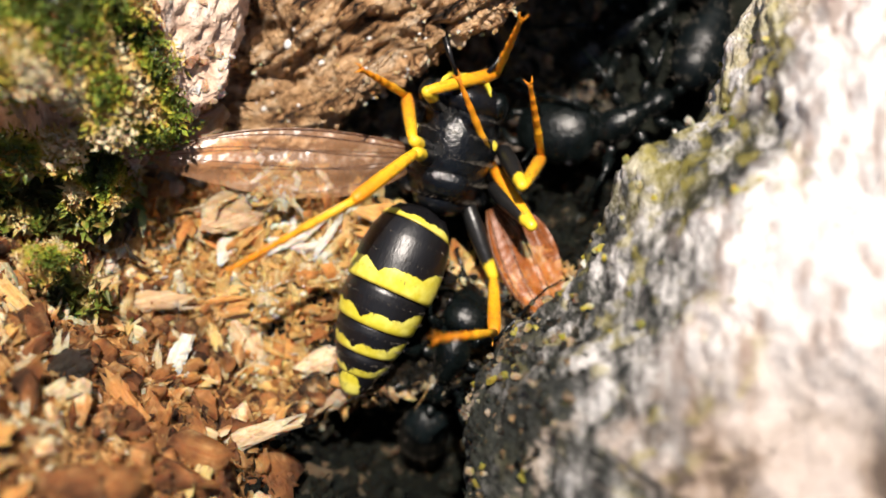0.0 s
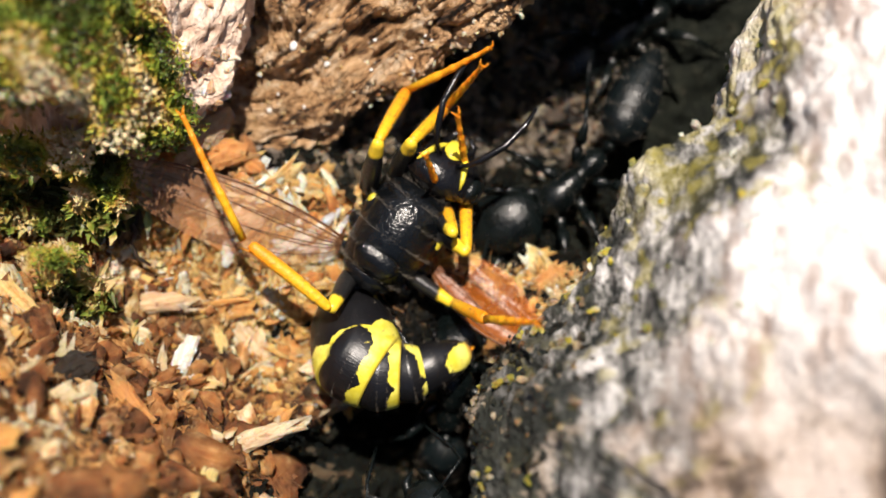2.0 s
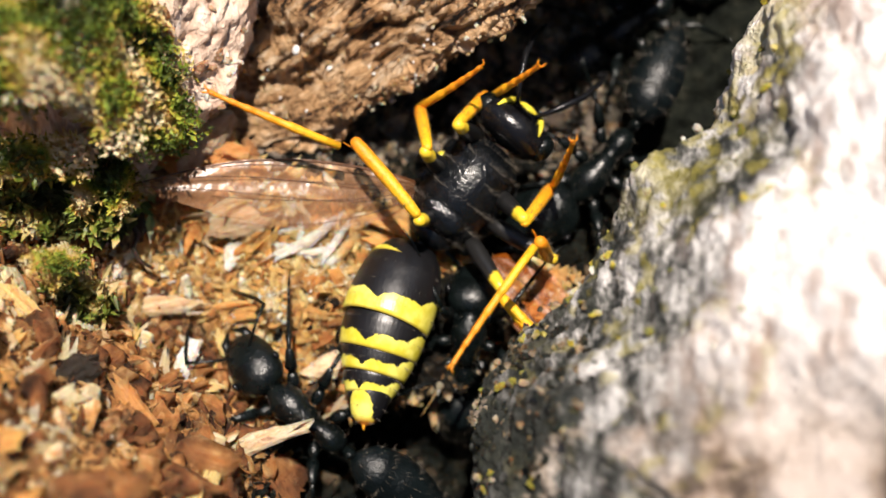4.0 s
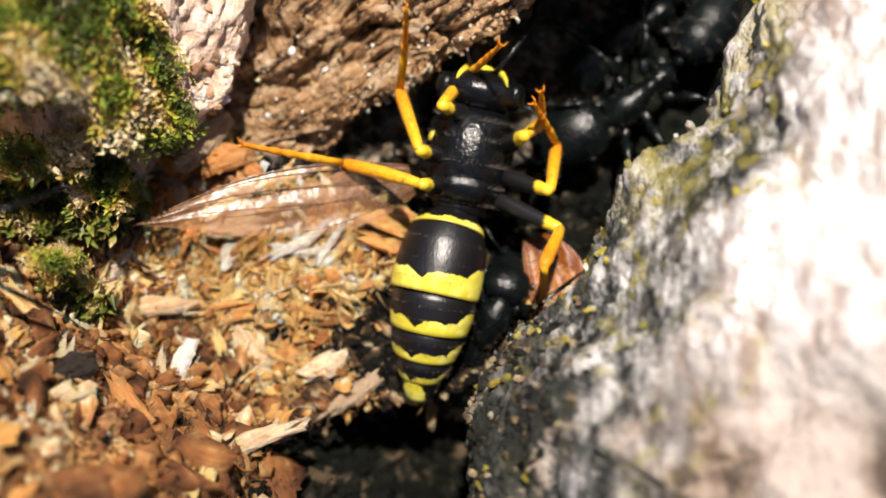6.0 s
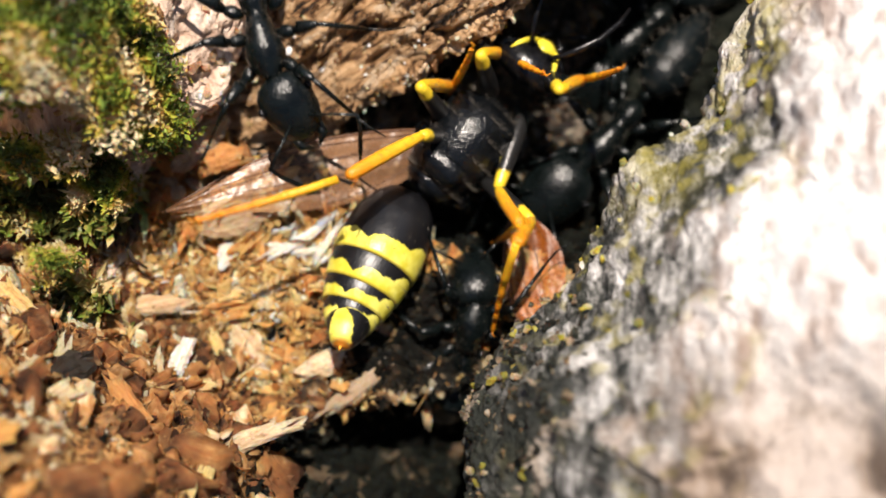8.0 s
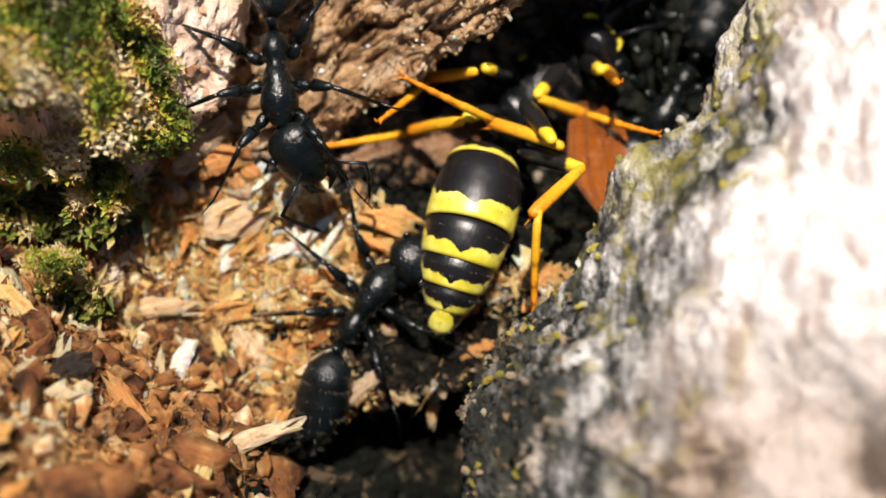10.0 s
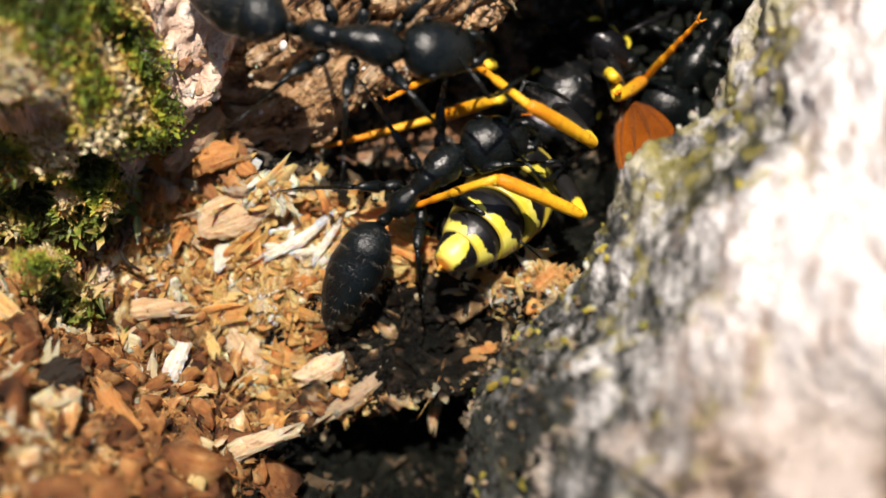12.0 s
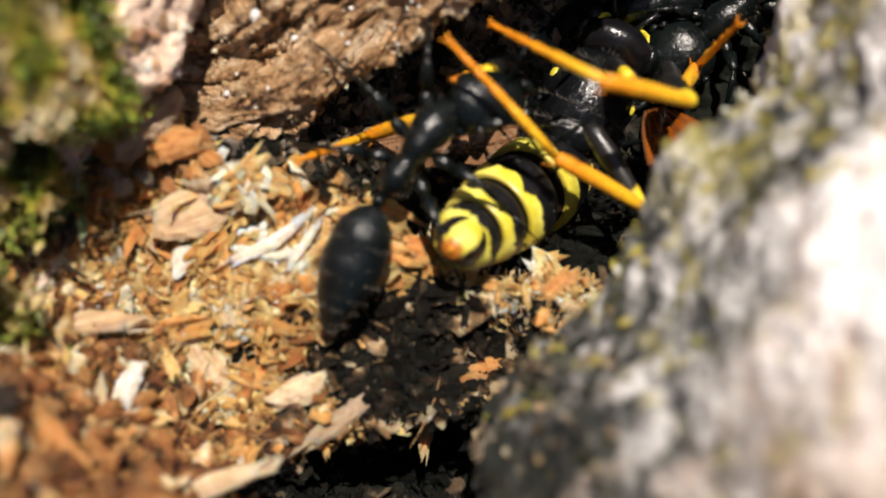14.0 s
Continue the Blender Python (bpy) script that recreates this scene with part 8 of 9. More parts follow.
    walk(ANTS[0]["leg", 1, 0], poses([(0, 1, 0.45, -0.4, -6, -21, 38), (0.5, 1, 0.45, -0.4, 0, -21, 49), (1, 1, 0.45, -0.4, 1, -11, 52), (1.5, 1, 0.45, -0.4, 3, -25, 32), (2, 1, 0.45, -0.4, 3, -17, 52), (2.5, 1, 0.45, -0.4, 3, -13, 28), (3, 1, 0.45, -0.4, -3, -15, 44), (5.3, 1, 0.45, -0.4, -2, -23, 42), (6, 1, 0.45, -0.4, -5, -15, 48), (6.5, 1, 0.45, -0.4, 2, -25, 41), (7, 1, 0.45, -0.4, -3, -17, 45), (7.5, 1, 0.45, -0.4, -4, -25, 40), (8, 1, 0.45, -0.4, 2, -24, 51), (10.3, 1, 0.45, -0.4, 0, -11, 41), (11, 1, 0.45, -0.4, 3, -14, 40), (12, 1, 0.45, -0.4, -1, -15, 27), (13, 1, 0.45, -0.4, 2, -18, 31), (14, 1, 0.45, -0.4, -4, -25, 47)]))
    walk(ANTS[0]["leg", 1, 1], poses([(0, 0.1, 0.45, -0.4, 2, -20, 94), (0.5, 0.1, 0.45, -0.4, -2, -21, 93), (1, 0.1, 0.45, -0.4, -5, -20, 69), (1.5, 0.1, 0.45, -0.4, -2, -15, 78), (2, 0.1, 0.45, -0.4, 0, -18, 70), (2.5, 0.1, 0.45, -0.4, -5, -21, 83), (3, 0.1, 0.45, -0.4, -6, -12, 92), (5.3, 0.1, 0.45, -0.4, 1, -15, 89), (6, 0.1, 0.45, -0.4, -6, -11, 70), (6.5, 0.1, 0.45, -0.4, 4, -13, 89), (7, 0.1, 0.45, -0.4, -5, -13, 94), (7.5, 0.1, 0.45, -0.4, 4, -15, 75), (8, 0.1, 0.45, -0.4, 1, -18, 92), (10.3, 0.1, 0.45, -0.4, -2, -19, 76), (11, 0.1, 0.45, -0.4, 0, -17, 81), (12, 0.1, 0.45, -0.4, -2, -17, 85), (13, 0.1, 0.45, -0.4, -4, -17, 88), (14, 0.1, 0.45, -0.4, -5, -16, 80)]))
    walk(ANTS[0]["leg", 1, 2], poses([(0, -0.7, 0.45, -0.4, 6, -20, 127), (0.5, -0.7, 0.45, -0.4, 3, -12, 121), (1, -0.7, 0.45, -0.4, -5, -23, 128), (1.5, -0.7, 0.45, -0.4, 0, -17, 129), (2, -0.7, 0.45, -0.4, 5, -16, 123), (2.5, -0.7, 0.45, -0.4, -2, -23, 124), (3, -0.7, 0.45, -0.4, 5, -12, 130), (5.3, -0.7, 0.45, -0.4, -3, -13, 122), (6, -0.7, 0.45, -0.4, -5, -21, 128), (6.5, -0.7, 0.45, -0.4, -2, -21, 125), (7, -0.7, 0.45, -0.4, 2, -17, 136), (7.5, -0.7, 0.45, -0.4, 6, -11, 122), (8, -0.7, 0.45, -0.4, 4, -19, 141), (10.3, -0.7, 0.45, -0.4, 2, -25, 142), (11, -0.7, 0.45, -0.4, 6, -11, 120), (12, -0.7, 0.45, -0.4, -5, -16, 133), (13, -0.7, 0.45, -0.4, -5, -12, 125), (14, -0.7, 0.45, -0.4, -6, -13, 134)]))
    walk(ANTS[1]["ant"], poses([(0, 8.02, 9.31, -3.2, 0, -1, -148), (2, 7.56, 9.16, -3.2, 0, -1, -148), (3, 7.24, 9.63, -3.2, 0, -1, -148), (5.5, 8.23, 9.48, -3, 0, -1, -143), (6.5, 7.62, 9.2, -3, 0, -1, -149), (7, 7.86, 8.46, -3, 0, -1, -143), (7.5, 8.08, 8.98, -3, 0, -1, -139), (8.2, 8.17, 9.17, -3, 0, -1, -139), (10.5, 6.89, 10.07, -3.4, 0, -1, -147), (12, 6.65, 9.04, -3.4, 0, -1, -150), (13, 6.64, 9.07, -3.4, 0, -2, -148), (14, 7.9, 8.89, -3.2, 0, -2, -171)]))
    walk(ANTS[1]["head"], poses([(0, 1.75, 0, -0.01, 0, 17, 1), (2, 1.75, 0, -0.01, 0, 17, 1), (3, 1.75, 0, -0.01, 0, 17, 1), (5.5, 1.75, 0.01, -0.02, 0, 18, 17), (6.5, 1.75, 0, -0.01, 0, 17, 5), (7, 1.75, -0, -0.01, -0, 13, -3), (7.5, 1.75, 0.01, -0.01, 0, 13, 15), (8.2, 1.74, 0.02, -0.02, 1, 25, 29), (10.5, 1.74, -0.02, -0.02, -0, 19, -20), (12, 1.75, -0.01, -0.02, -0, 20, -8), (13, 1.75, -0.01, -0.02, -0, 20, -15), (14, 1.75, 0.01, -0.02, 0, 19, 15)]))
    walk(ANTS[1]["gaster"], poses([(0, -2.25, 0, 0, 0, 15, 179), (2, -2.25, 0, 0, 0, 16, 179), (3, -2.25, -0, -0, 0, 16, 179), (5.5, -2.25, 0, 0, 0, 21, 159), (6.5, -2.25, 0, -0, 0, 16, 175), (7, -2.25, 0, -0, -0, 16, -177), (7.5, -2.25, -0, -0, 0, 16, 162), (8.2, -2.25, 0, 0, 0, 16, 164), (10.5, -2.25, -0, 0, -0, 15, -163), (12, -2.25, 0, 0, -0, 16, -174), (13, -2.25, -0, -0, -0, 16, -168), (14, -2.25, -0, -0, 0, 16, 168)]))
    walk(ANTS[1]["leg", -1, 0], poses([(0, 1, -0.45, -0.4, -6, -23, -30), (2, 1, -0.45, -0.4, 3, -12, -28), (3, 1, -0.45, -0.4, -3, -17, -43), (5.5, 1, -0.45, -0.4, -6, -22, -52), (6.5, 1, -0.45, -0.4, -5, -19, -29), (7, 1, -0.45, -0.4, 5, -16, -47), (7.5, 1, -0.45, -0.4, -5, -15, -34), (8.2, 1, -0.45, -0.4, -1, -23, -46), (10.5, 1, -0.45, -0.4, 6, -15, -38), (12, 1, -0.45, -0.4, -2, -13, -43), (13, 1, -0.45, -0.4, -1, -14, -42), (14, 1, -0.45, -0.4, 0, -25, -32)]))
    walk(ANTS[1]["leg", -1, 1], poses([(0, 0.1, -0.45, -0.4, -3, -18, -81), (2, 0.1, -0.45, -0.4, -4, -22, -84), (3, 0.1, -0.45, -0.4, -5, -12, -86), (5.5, 0.1, -0.45, -0.4, 1, -23, -69), (6.5, 0.1, -0.45, -0.4, 0, -25, -86), (7, 0.1, -0.45, -0.4, -2, -22, -75), (7.5, 0.1, -0.45, -0.4, 6, -15, -90), (8.2, 0.1, -0.45, -0.4, 1, -19, -78), (10.5, 0.1, -0.45, -0.4, 4, -12, -74), (12, 0.1, -0.45, -0.4, 2, -19, -81), (13, 0.1, -0.45, -0.4, -4, -17, -82), (14, 0.1, -0.45, -0.4, 2, -19, -87)]))
    walk(ANTS[1]["leg", -1, 2], poses([(0, -0.7, -0.45, -0.4, 0, -15, -140), (2, -0.7, -0.45, -0.4, 1, -20, -124), (3, -0.7, -0.45, -0.4, 1, -18, -144), (5.5, -0.7, -0.45, -0.4, -6, -22, -131), (6.5, -0.7, -0.45, -0.4, 0, -13, -142), (7, -0.7, -0.45, -0.4, 2, -20, -128), (7.5, -0.7, -0.45, -0.4, -5, -20, -142), (8.2, -0.7, -0.45, -0.4, -2, -23, -126), (10.5, -0.7, -0.45, -0.4, 2, -24, -137), (12, -0.7, -0.45, -0.4, 5, -12, -122), (13, -0.7, -0.45, -0.4, -5, -11, -134), (14, -0.7, -0.45, -0.4, -5, -15, -142)]))
    walk(ANTS[1]["leg", 1, 0], poses([(0, 1, 0.45, -0.4, -6, -12, 30), (2, 1, 0.45, -0.4, -1, -12, 34), (3, 1, 0.45, -0.4, -3, -20, 47), (5.5, 1, 0.45, -0.4, 2, -21, 31), (6.5, 1, 0.45, -0.4, -1, -18, 38), (7, 1, 0.45, -0.4, 2, -24, 46), (7.5, 1, 0.45, -0.4, 1, -25, 45), (8.2, 1, 0.45, -0.4, 4, -20, 38), (10.5, 1, 0.45, -0.4, 1, -19, 40), (12, 1, 0.45, -0.4, 1, -17, 34), (13, 1, 0.45, -0.4, -5, -12, 39), (14, 1, 0.45, -0.4, -4, -11, 41)]))
    walk(ANTS[1]["leg", 1, 1], poses([(0, 0.1, 0.45, -0.4, -2, -23, 69), (2, 0.1, 0.45, -0.4, 2, -16, 93), (3, 0.1, 0.45, -0.4, 6, -12, 70), (5.5, 0.1, 0.45, -0.4, -5, -17, 85), (6.5, 0.1, 0.45, -0.4, -4, -12, 94), (7, 0.1, 0.45, -0.4, -4, -16, 80), (7.5, 0.1, 0.45, -0.4, 1, -15, 82), (8.2, 0.1, 0.45, -0.4, 3, -21, 81), (10.5, 0.1, 0.45, -0.4, -5, -16, 79), (12, 0.1, 0.45, -0.4, 2, -11, 78), (13, 0.1, 0.45, -0.4, 4, -16, 88), (14, 0.1, 0.45, -0.4, 1, -22, 87)]))
    walk(ANTS[1]["leg", 1, 2], poses([(0, -0.7, 0.45, -0.4, -2, -18, 133), (2, -0.7, 0.45, -0.4, -2, -18, 130), (3, -0.7, 0.45, -0.4, -3, -12, 144), (5.5, -0.7, 0.45, -0.4, -4, -20, 123), (6.5, -0.7, 0.45, -0.4, -4, -25, 129), (7, -0.7, 0.45, -0.4, 5, -22, 145), (7.5, -0.7, 0.45, -0.4, 4, -22, 119), (8.2, -0.7, 0.45, -0.4, -3, -19, 124), (10.5, -0.7, 0.45, -0.4, 2, -16, 138), (12, -0.7, 0.45, -0.4, 0, -17, 141), (13, -0.7, 0.45, -0.4, 1, -22, 142), (14, -0.7, 0.45, -0.4, 5, -17, 131)]))
    walk(ANTS[2]["ant"], poses([(0, 0.12, -4.51, 0.4, 0, -30, 70), (0.5, 0.05, -4.81, 0.4, 0, -31, 81), (1, 0.41, -4.86, 0.4, 0, -31, 100), (1.5, 0.09, -4.94, 0.5, 0, -31, 79), (2, 0.15, -5.5, 0.4, 0, -32, 83), (2.5, -0.54, -5.27, 0.5, 0, -31, 99), (3, -0.02, -5.58, 0.5, 0, -31, 90), (3.2, 0.09, -5.24, 0.5, 0, -31, 88), (5.3, 1.34, -2.62, 0.4, 0, -31, 82), (5.5, 1.29, -2.72, 0.4, 0, -31, 80), (6, 1.54, -3.02, 0.4, 0, -31, 66), (6.5, 2.25, -2.26, 0.4, 0, -32, 49), (7, 2.04, -1.96, 0.5, 0, -37, 64), (7.5, 1.47, -2.03, 0.5, 0, -36, 73), (8, 1.03, -3.28, 0.4, 0, -34, 79), (8.2, 0.63, -3.38, 0.4, 0, -33, 80), (9.2, -1.16, -3.44, 1.2, 0, -1, 71), (10.3, -3.05, -1.07, 1.6, 0, -1, 48), (10.5, -2.45, -0.61, 1.6, 0, -1, 44), (11, -2.13, 1.32, 2, 0, -1, 65), (11.5, -1.84, 1.8, 2, 0, -1, 52), (12, -0.58, 2.53, 2.8, 0, -1, 42), (12.5, 1.82, 1.99, 4.4, 0, -1, 28), (13, 0.15, 1.43, 4.2, 0, -1, 40), (13.5, -0.24, 3.25, 2.8, 0, -1, 60), (14, -0.74, 3.35, 2.4, 0, -1, 53)]))
    walk(ANTS[2]["head"], poses([(0, 1.72, -0.01, -0.05, -15, 68, -24), (0.5, 1.72, 0.01, -0.05, 16, 68, 25), (1, 1.72, 0, -0.05, 9, 68, 15), (1.5, 1.72, -0, -0.05, -6, 69, -10), (2, 1.72, 0, -0.05, 1, 68, 2), (2.5, 1.72, 0, -0.05, 5, 69, 7), (3, 1.72, -0.01, -0.05, -11, 68, -16), (3.2, 1.72, -0.01, -0.05, -13, 69, -20), (5.3, 1.72, 0.01, -0.05, 15, 69, 22), (5.5, 1.72, 0.01, -0.05, 12, 70, 19), (6, 1.72, 0, -0.05, 7, 71, 11), (6.5, 1.72, 0, -0.05, 7, 71, 11), (7, 1.72, 0.03, -0.04, 35, 54, 59), (7.5, 1.72, 0.02, -0.04, 35, 55, 58), (8, 1.72, 0.01, -0.05, 25, 65, 40), (8.2, 1.72, -0, -0.05, -4, 71, -5), (9.2, 1.75, 0, -0.02, 0, 24, 0), (10.3, 1.73, -0.04, -0.01, -1, 14, -49), (10.5, 1.74, -0.03, -0.01, -1, 9, -35), (11, 1.74, -0.03, -0.01, -1, 7, -44), (11.5, 1.74, -0.02, -0.01, -0, 6, -30), (12, 1.74, -0.03, -0.01, -1, 9, -31), (12.5, 1.74, 0.02, -0.01, 0, 17, 20), (13, 1.75, -0.01, -0.01, -0, 13, -7), (13.5, 1.74, -0.03, -0.01, -1, 14, -44), (14, 1.73, -0.04, -0.01, -1, 12, -49)]))
    walk(ANTS[2]["gaster"], poses([(0, -2.25, -0, -0, -4, 25, -176), (0.5, -2.25, 0, 0, 5, 26, 175), (1, -2.25, 0, 0, 2, 25, 177), (1.5, -2.25, 0, 0, -2, 26, -178), (2, -2.25, 0, 0, 0, 25, 180), (2.5, -2.25, 0, 0, 1, 24, 179), (3, -2.25, 0, 0, -3, 25, -177), (3.2, -2.25, 0, 0, -4, 27, -176), (5.3, -2.25, 0, 0, 5, 29, 175), (5.5, -2.25, 0, -0, 4, 30, 176), (6, -2.25, 0, 0, 3, 31, 178), (6.5, -2.25, -0, -0, 3, 33, 178), (7, -2.25, 0, 0, 29, 30, 158), (7.5, -2.25, 0, -0, 26, 31, 160), (8, -2.25, -0, 0, 12, 30, 170), (8.2, -2.25, 0, 0, -2, 33, -179), (9.2, -2.25, 0, 0, 0, 17, 180), (10.3, -2.25, 0, 0, -0, 7, -159), (10.5, -2.25, 0, 0, -0, 4, -164), (11, -2.25, -0, -0, -1, 6, -145), (11.5, -2.25, -0, 0, -0, 5, -159), (12, -2.25, 0, 0, -0, 6, -161), (12.5, -2.25, 0, 0, 0, 4, 175), (13, -2.25, -0, 0, -0, 18, -170), (13.5, -2.25, -0, 0, -0, 6, -164), (14, -2.25, -0, -0, -0, 4, -165)]))
    walk(ANTS[2]["leg", -1, 0], poses([(0, 1, -0.45, -0.4, 2, -13, -33), (0.5, 1, -0.45, -0.4, 4, -21, -29), (1, 1, -0.45, -0.4, -6, -18, -42), (1.5, 1, -0.45, -0.4, 1, -16, -38), (2, 1, -0.45, -0.4, -6, -23, -39), (2.5, 1, -0.45, -0.4, 0, -22, -28), (3, 1, -0.45, -0.4, -5, -12, -36), (5.3, 1, -0.45, -0.4, -6, -20, -36), (6, 1, -0.45, -0.4, -4, -21, -30), (6.5, 1, -0.45, -0.4, -5, -11, -50), (7, 1, -0.45, -0.4, -1, -14, -52), (7.5, 1, -0.45, -0.4, 6, -16, -39), (8, 1, -0.45, -0.4, 3, -20, -33), (9.2, 1, -0.45, -0.4, 0, -24, -31), (10.3, 1, -0.45, -0.4, 5, -14, -34), (11, 1, -0.45, -0.4, -6, -24, -48), (11.5, 1, -0.45, -0.4, -2, -12, -51), (12, 1, -0.45, -0.4, 0, -11, -36), (12.5, 1, -0.45, -0.4, 3, -14, -43), (13, 1, -0.45, -0.4, 2, -24, -34), (13.5, 1, -0.45, -0.4, -3, -17, -35), (14, 1, -0.45, -0.4, -4, -13, -48)]))
    walk(ANTS[2]["leg", -1, 1], poses([(0, 0.1, -0.45, -0.4, 2, -11, -76), (0.5, 0.1, -0.45, -0.4, -6, -15, -77), (1, 0.1, -0.45, -0.4, -4, -12, -70), (1.5, 0.1, -0.45, -0.4, -3, -14, -94), (2, 0.1, -0.45, -0.4, 3, -20, -92), (2.5, 0.1, -0.45, -0.4, -2, -13, -83), (3, 0.1, -0.45, -0.4, 2, -19, -91), (5.3, 0.1, -0.45, -0.4, 6, -24, -92), (6, 0.1, -0.45, -0.4, -1, -11, -82), (6.5, 0.1, -0.45, -0.4, -6, -12, -70), (7, 0.1, -0.45, -0.4, 0, -21, -91), (7.5, 0.1, -0.45, -0.4, 3, -25, -95), (8, 0.1, -0.45, -0.4, 6, -19, -85), (9.2, 0.1, -0.45, -0.4, 2, -25, -79), (10.3, 0.1, -0.45, -0.4, -3, -13, -85), (11, 0.1, -0.45, -0.4, -5, -19, -85), (11.5, 0.1, -0.45, -0.4, 2, -16, -95), (12, 0.1, -0.45, -0.4, -6, -19, -73), (12.5, 0.1, -0.45, -0.4, 2, -19, -77), (13, 0.1, -0.45, -0.4, -3, -20, -89), (13.5, 0.1, -0.45, -0.4, -2, -16, -91), (14, 0.1, -0.45, -0.4, -6, -15, -89)]))
    walk(ANTS[2]["leg", -1, 2], poses([(0, -0.7, -0.45, -0.4, -2, -21, -138), (0.5, -0.7, -0.45, -0.4, -3, -22, -126), (1, -0.7, -0.45, -0.4, -1, -17, -134), (1.5, -0.7, -0.45, -0.4, 5, -17, -127), (2, -0.7, -0.45, -0.4, 6, -21, -133), (2.5, -0.7, -0.45, -0.4, -2, -22, -142), (3, -0.7, -0.45, -0.4, 0, -22, -144), (5.3, -0.7, -0.45, -0.4, 1, -17, -126), (6, -0.7, -0.45, -0.4, -3, -21, -128), (6.5, -0.7, -0.45, -0.4, -2, -23, -124), (7, -0.7, -0.45, -0.4, -4, -11, -124), (7.5, -0.7, -0.45, -0.4, -5, -14, -144), (8, -0.7, -0.45, -0.4, -1, -14, -136), (9.2, -0.7, -0.45, -0.4, 0, -24, -134), (10.3, -0.7, -0.45, -0.4, 0, -16, -129), (11, -0.7, -0.45, -0.4, 3, -18, -144), (11.5, -0.7, -0.45, -0.4, 5, -11, -126), (12, -0.7, -0.45, -0.4, 6, -14, -134), (12.5, -0.7, -0.45, -0.4, 3, -18, -120), (13, -0.7, -0.45, -0.4, -3, -19, -130), (13.5, -0.7, -0.45, -0.4, 3, -22, -138), (14, -0.7, -0.45, -0.4, 0, -12, -121)]))
    walk(ANTS[2]["leg", 1, 0], poses([(0, 1, 0.45, -0.4, 0, -18, 31), (0.5, 1, 0.45, -0.4, 4, -22, 31), (1, 1, 0.45, -0.4, 2, -12, 43), (1.5, 1, 0.45, -0.4, -5, -13, 32), (2, 1, 0.45, -0.4, 3, -15, 48), (2.5, 1, 0.45, -0.4, -3, -20, 30), (3, 1, 0.45, -0.4, 4, -24, 28), (5.3, 1, 0.45, -0.4, 4, -23, 27), (6, 1, 0.45, -0.4, -2, -25, 52), (6.5, 1, 0.45, -0.4, 6, -11, 48), (7, 1, 0.45, -0.4, 2, -20, 44), (7.5, 1, 0.45, -0.4, -4, -24, 50), (8, 1, 0.45, -0.4, 6, -14, 31), (9.2, 1, 0.45, -0.4, 2, -12, 41), (10.3, 1, 0.45, -0.4, -6, -18, 53), (11, 1, 0.45, -0.4, 6, -14, 41), (11.5, 1, 0.45, -0.4, -4, -24, 39), (12, 1, 0.45, -0.4, -6, -11, 43), (12.5, 1, 0.45, -0.4, 6, -15, 39), (13, 1, 0.45, -0.4, 2, -22, 47), (13.5, 1, 0.45, -0.4, -1, -21, 42), (14, 1, 0.45, -0.4, -2, -18, 34)]))
    walk(ANTS[2]["leg", 1, 1], poses([(0, 0.1, 0.45, -0.4, 0, -20, 73), (0.5, 0.1, 0.45, -0.4, -3, -23, 91), (1, 0.1, 0.45, -0.4, -3, -23, 79), (1.5, 0.1, 0.45, -0.4, -4, -14, 88), (2, 0.1, 0.45, -0.4, -2, -20, 78), (2.5, 0.1, 0.45, -0.4, -2, -25, 95), (3, 0.1, 0.45, -0.4, 2, -12, 93), (5.3, 0.1, 0.45, -0.4, -4, -22, 73), (6, 0.1, 0.45, -0.4, -3, -18, 91), (6.5, 0.1, 0.45, -0.4, 1, -19, 78), (7, 0.1, 0.45, -0.4, 4, -17, 80), (7.5, 0.1, 0.45, -0.4, 2, -11, 90), (8, 0.1, 0.45, -0.4, -1, -22, 77), (9.2, 0.1, 0.45, -0.4, 2, -13, 70), (10.3, 0.1, 0.45, -0.4, 5, -25, 84), (11, 0.1, 0.45, -0.4, -6, -24, 72), (11.5, 0.1, 0.45, -0.4, -6, -14, 80), (12, 0.1, 0.45, -0.4, -2, -15, 82), (12.5, 0.1, 0.45, -0.4, -2, -19, 80), (13, 0.1, 0.45, -0.4, -4, -15, 70), (13.5, 0.1, 0.45, -0.4, -6, -23, 88), (14, 0.1, 0.45, -0.4, 5, -14, 78)]))
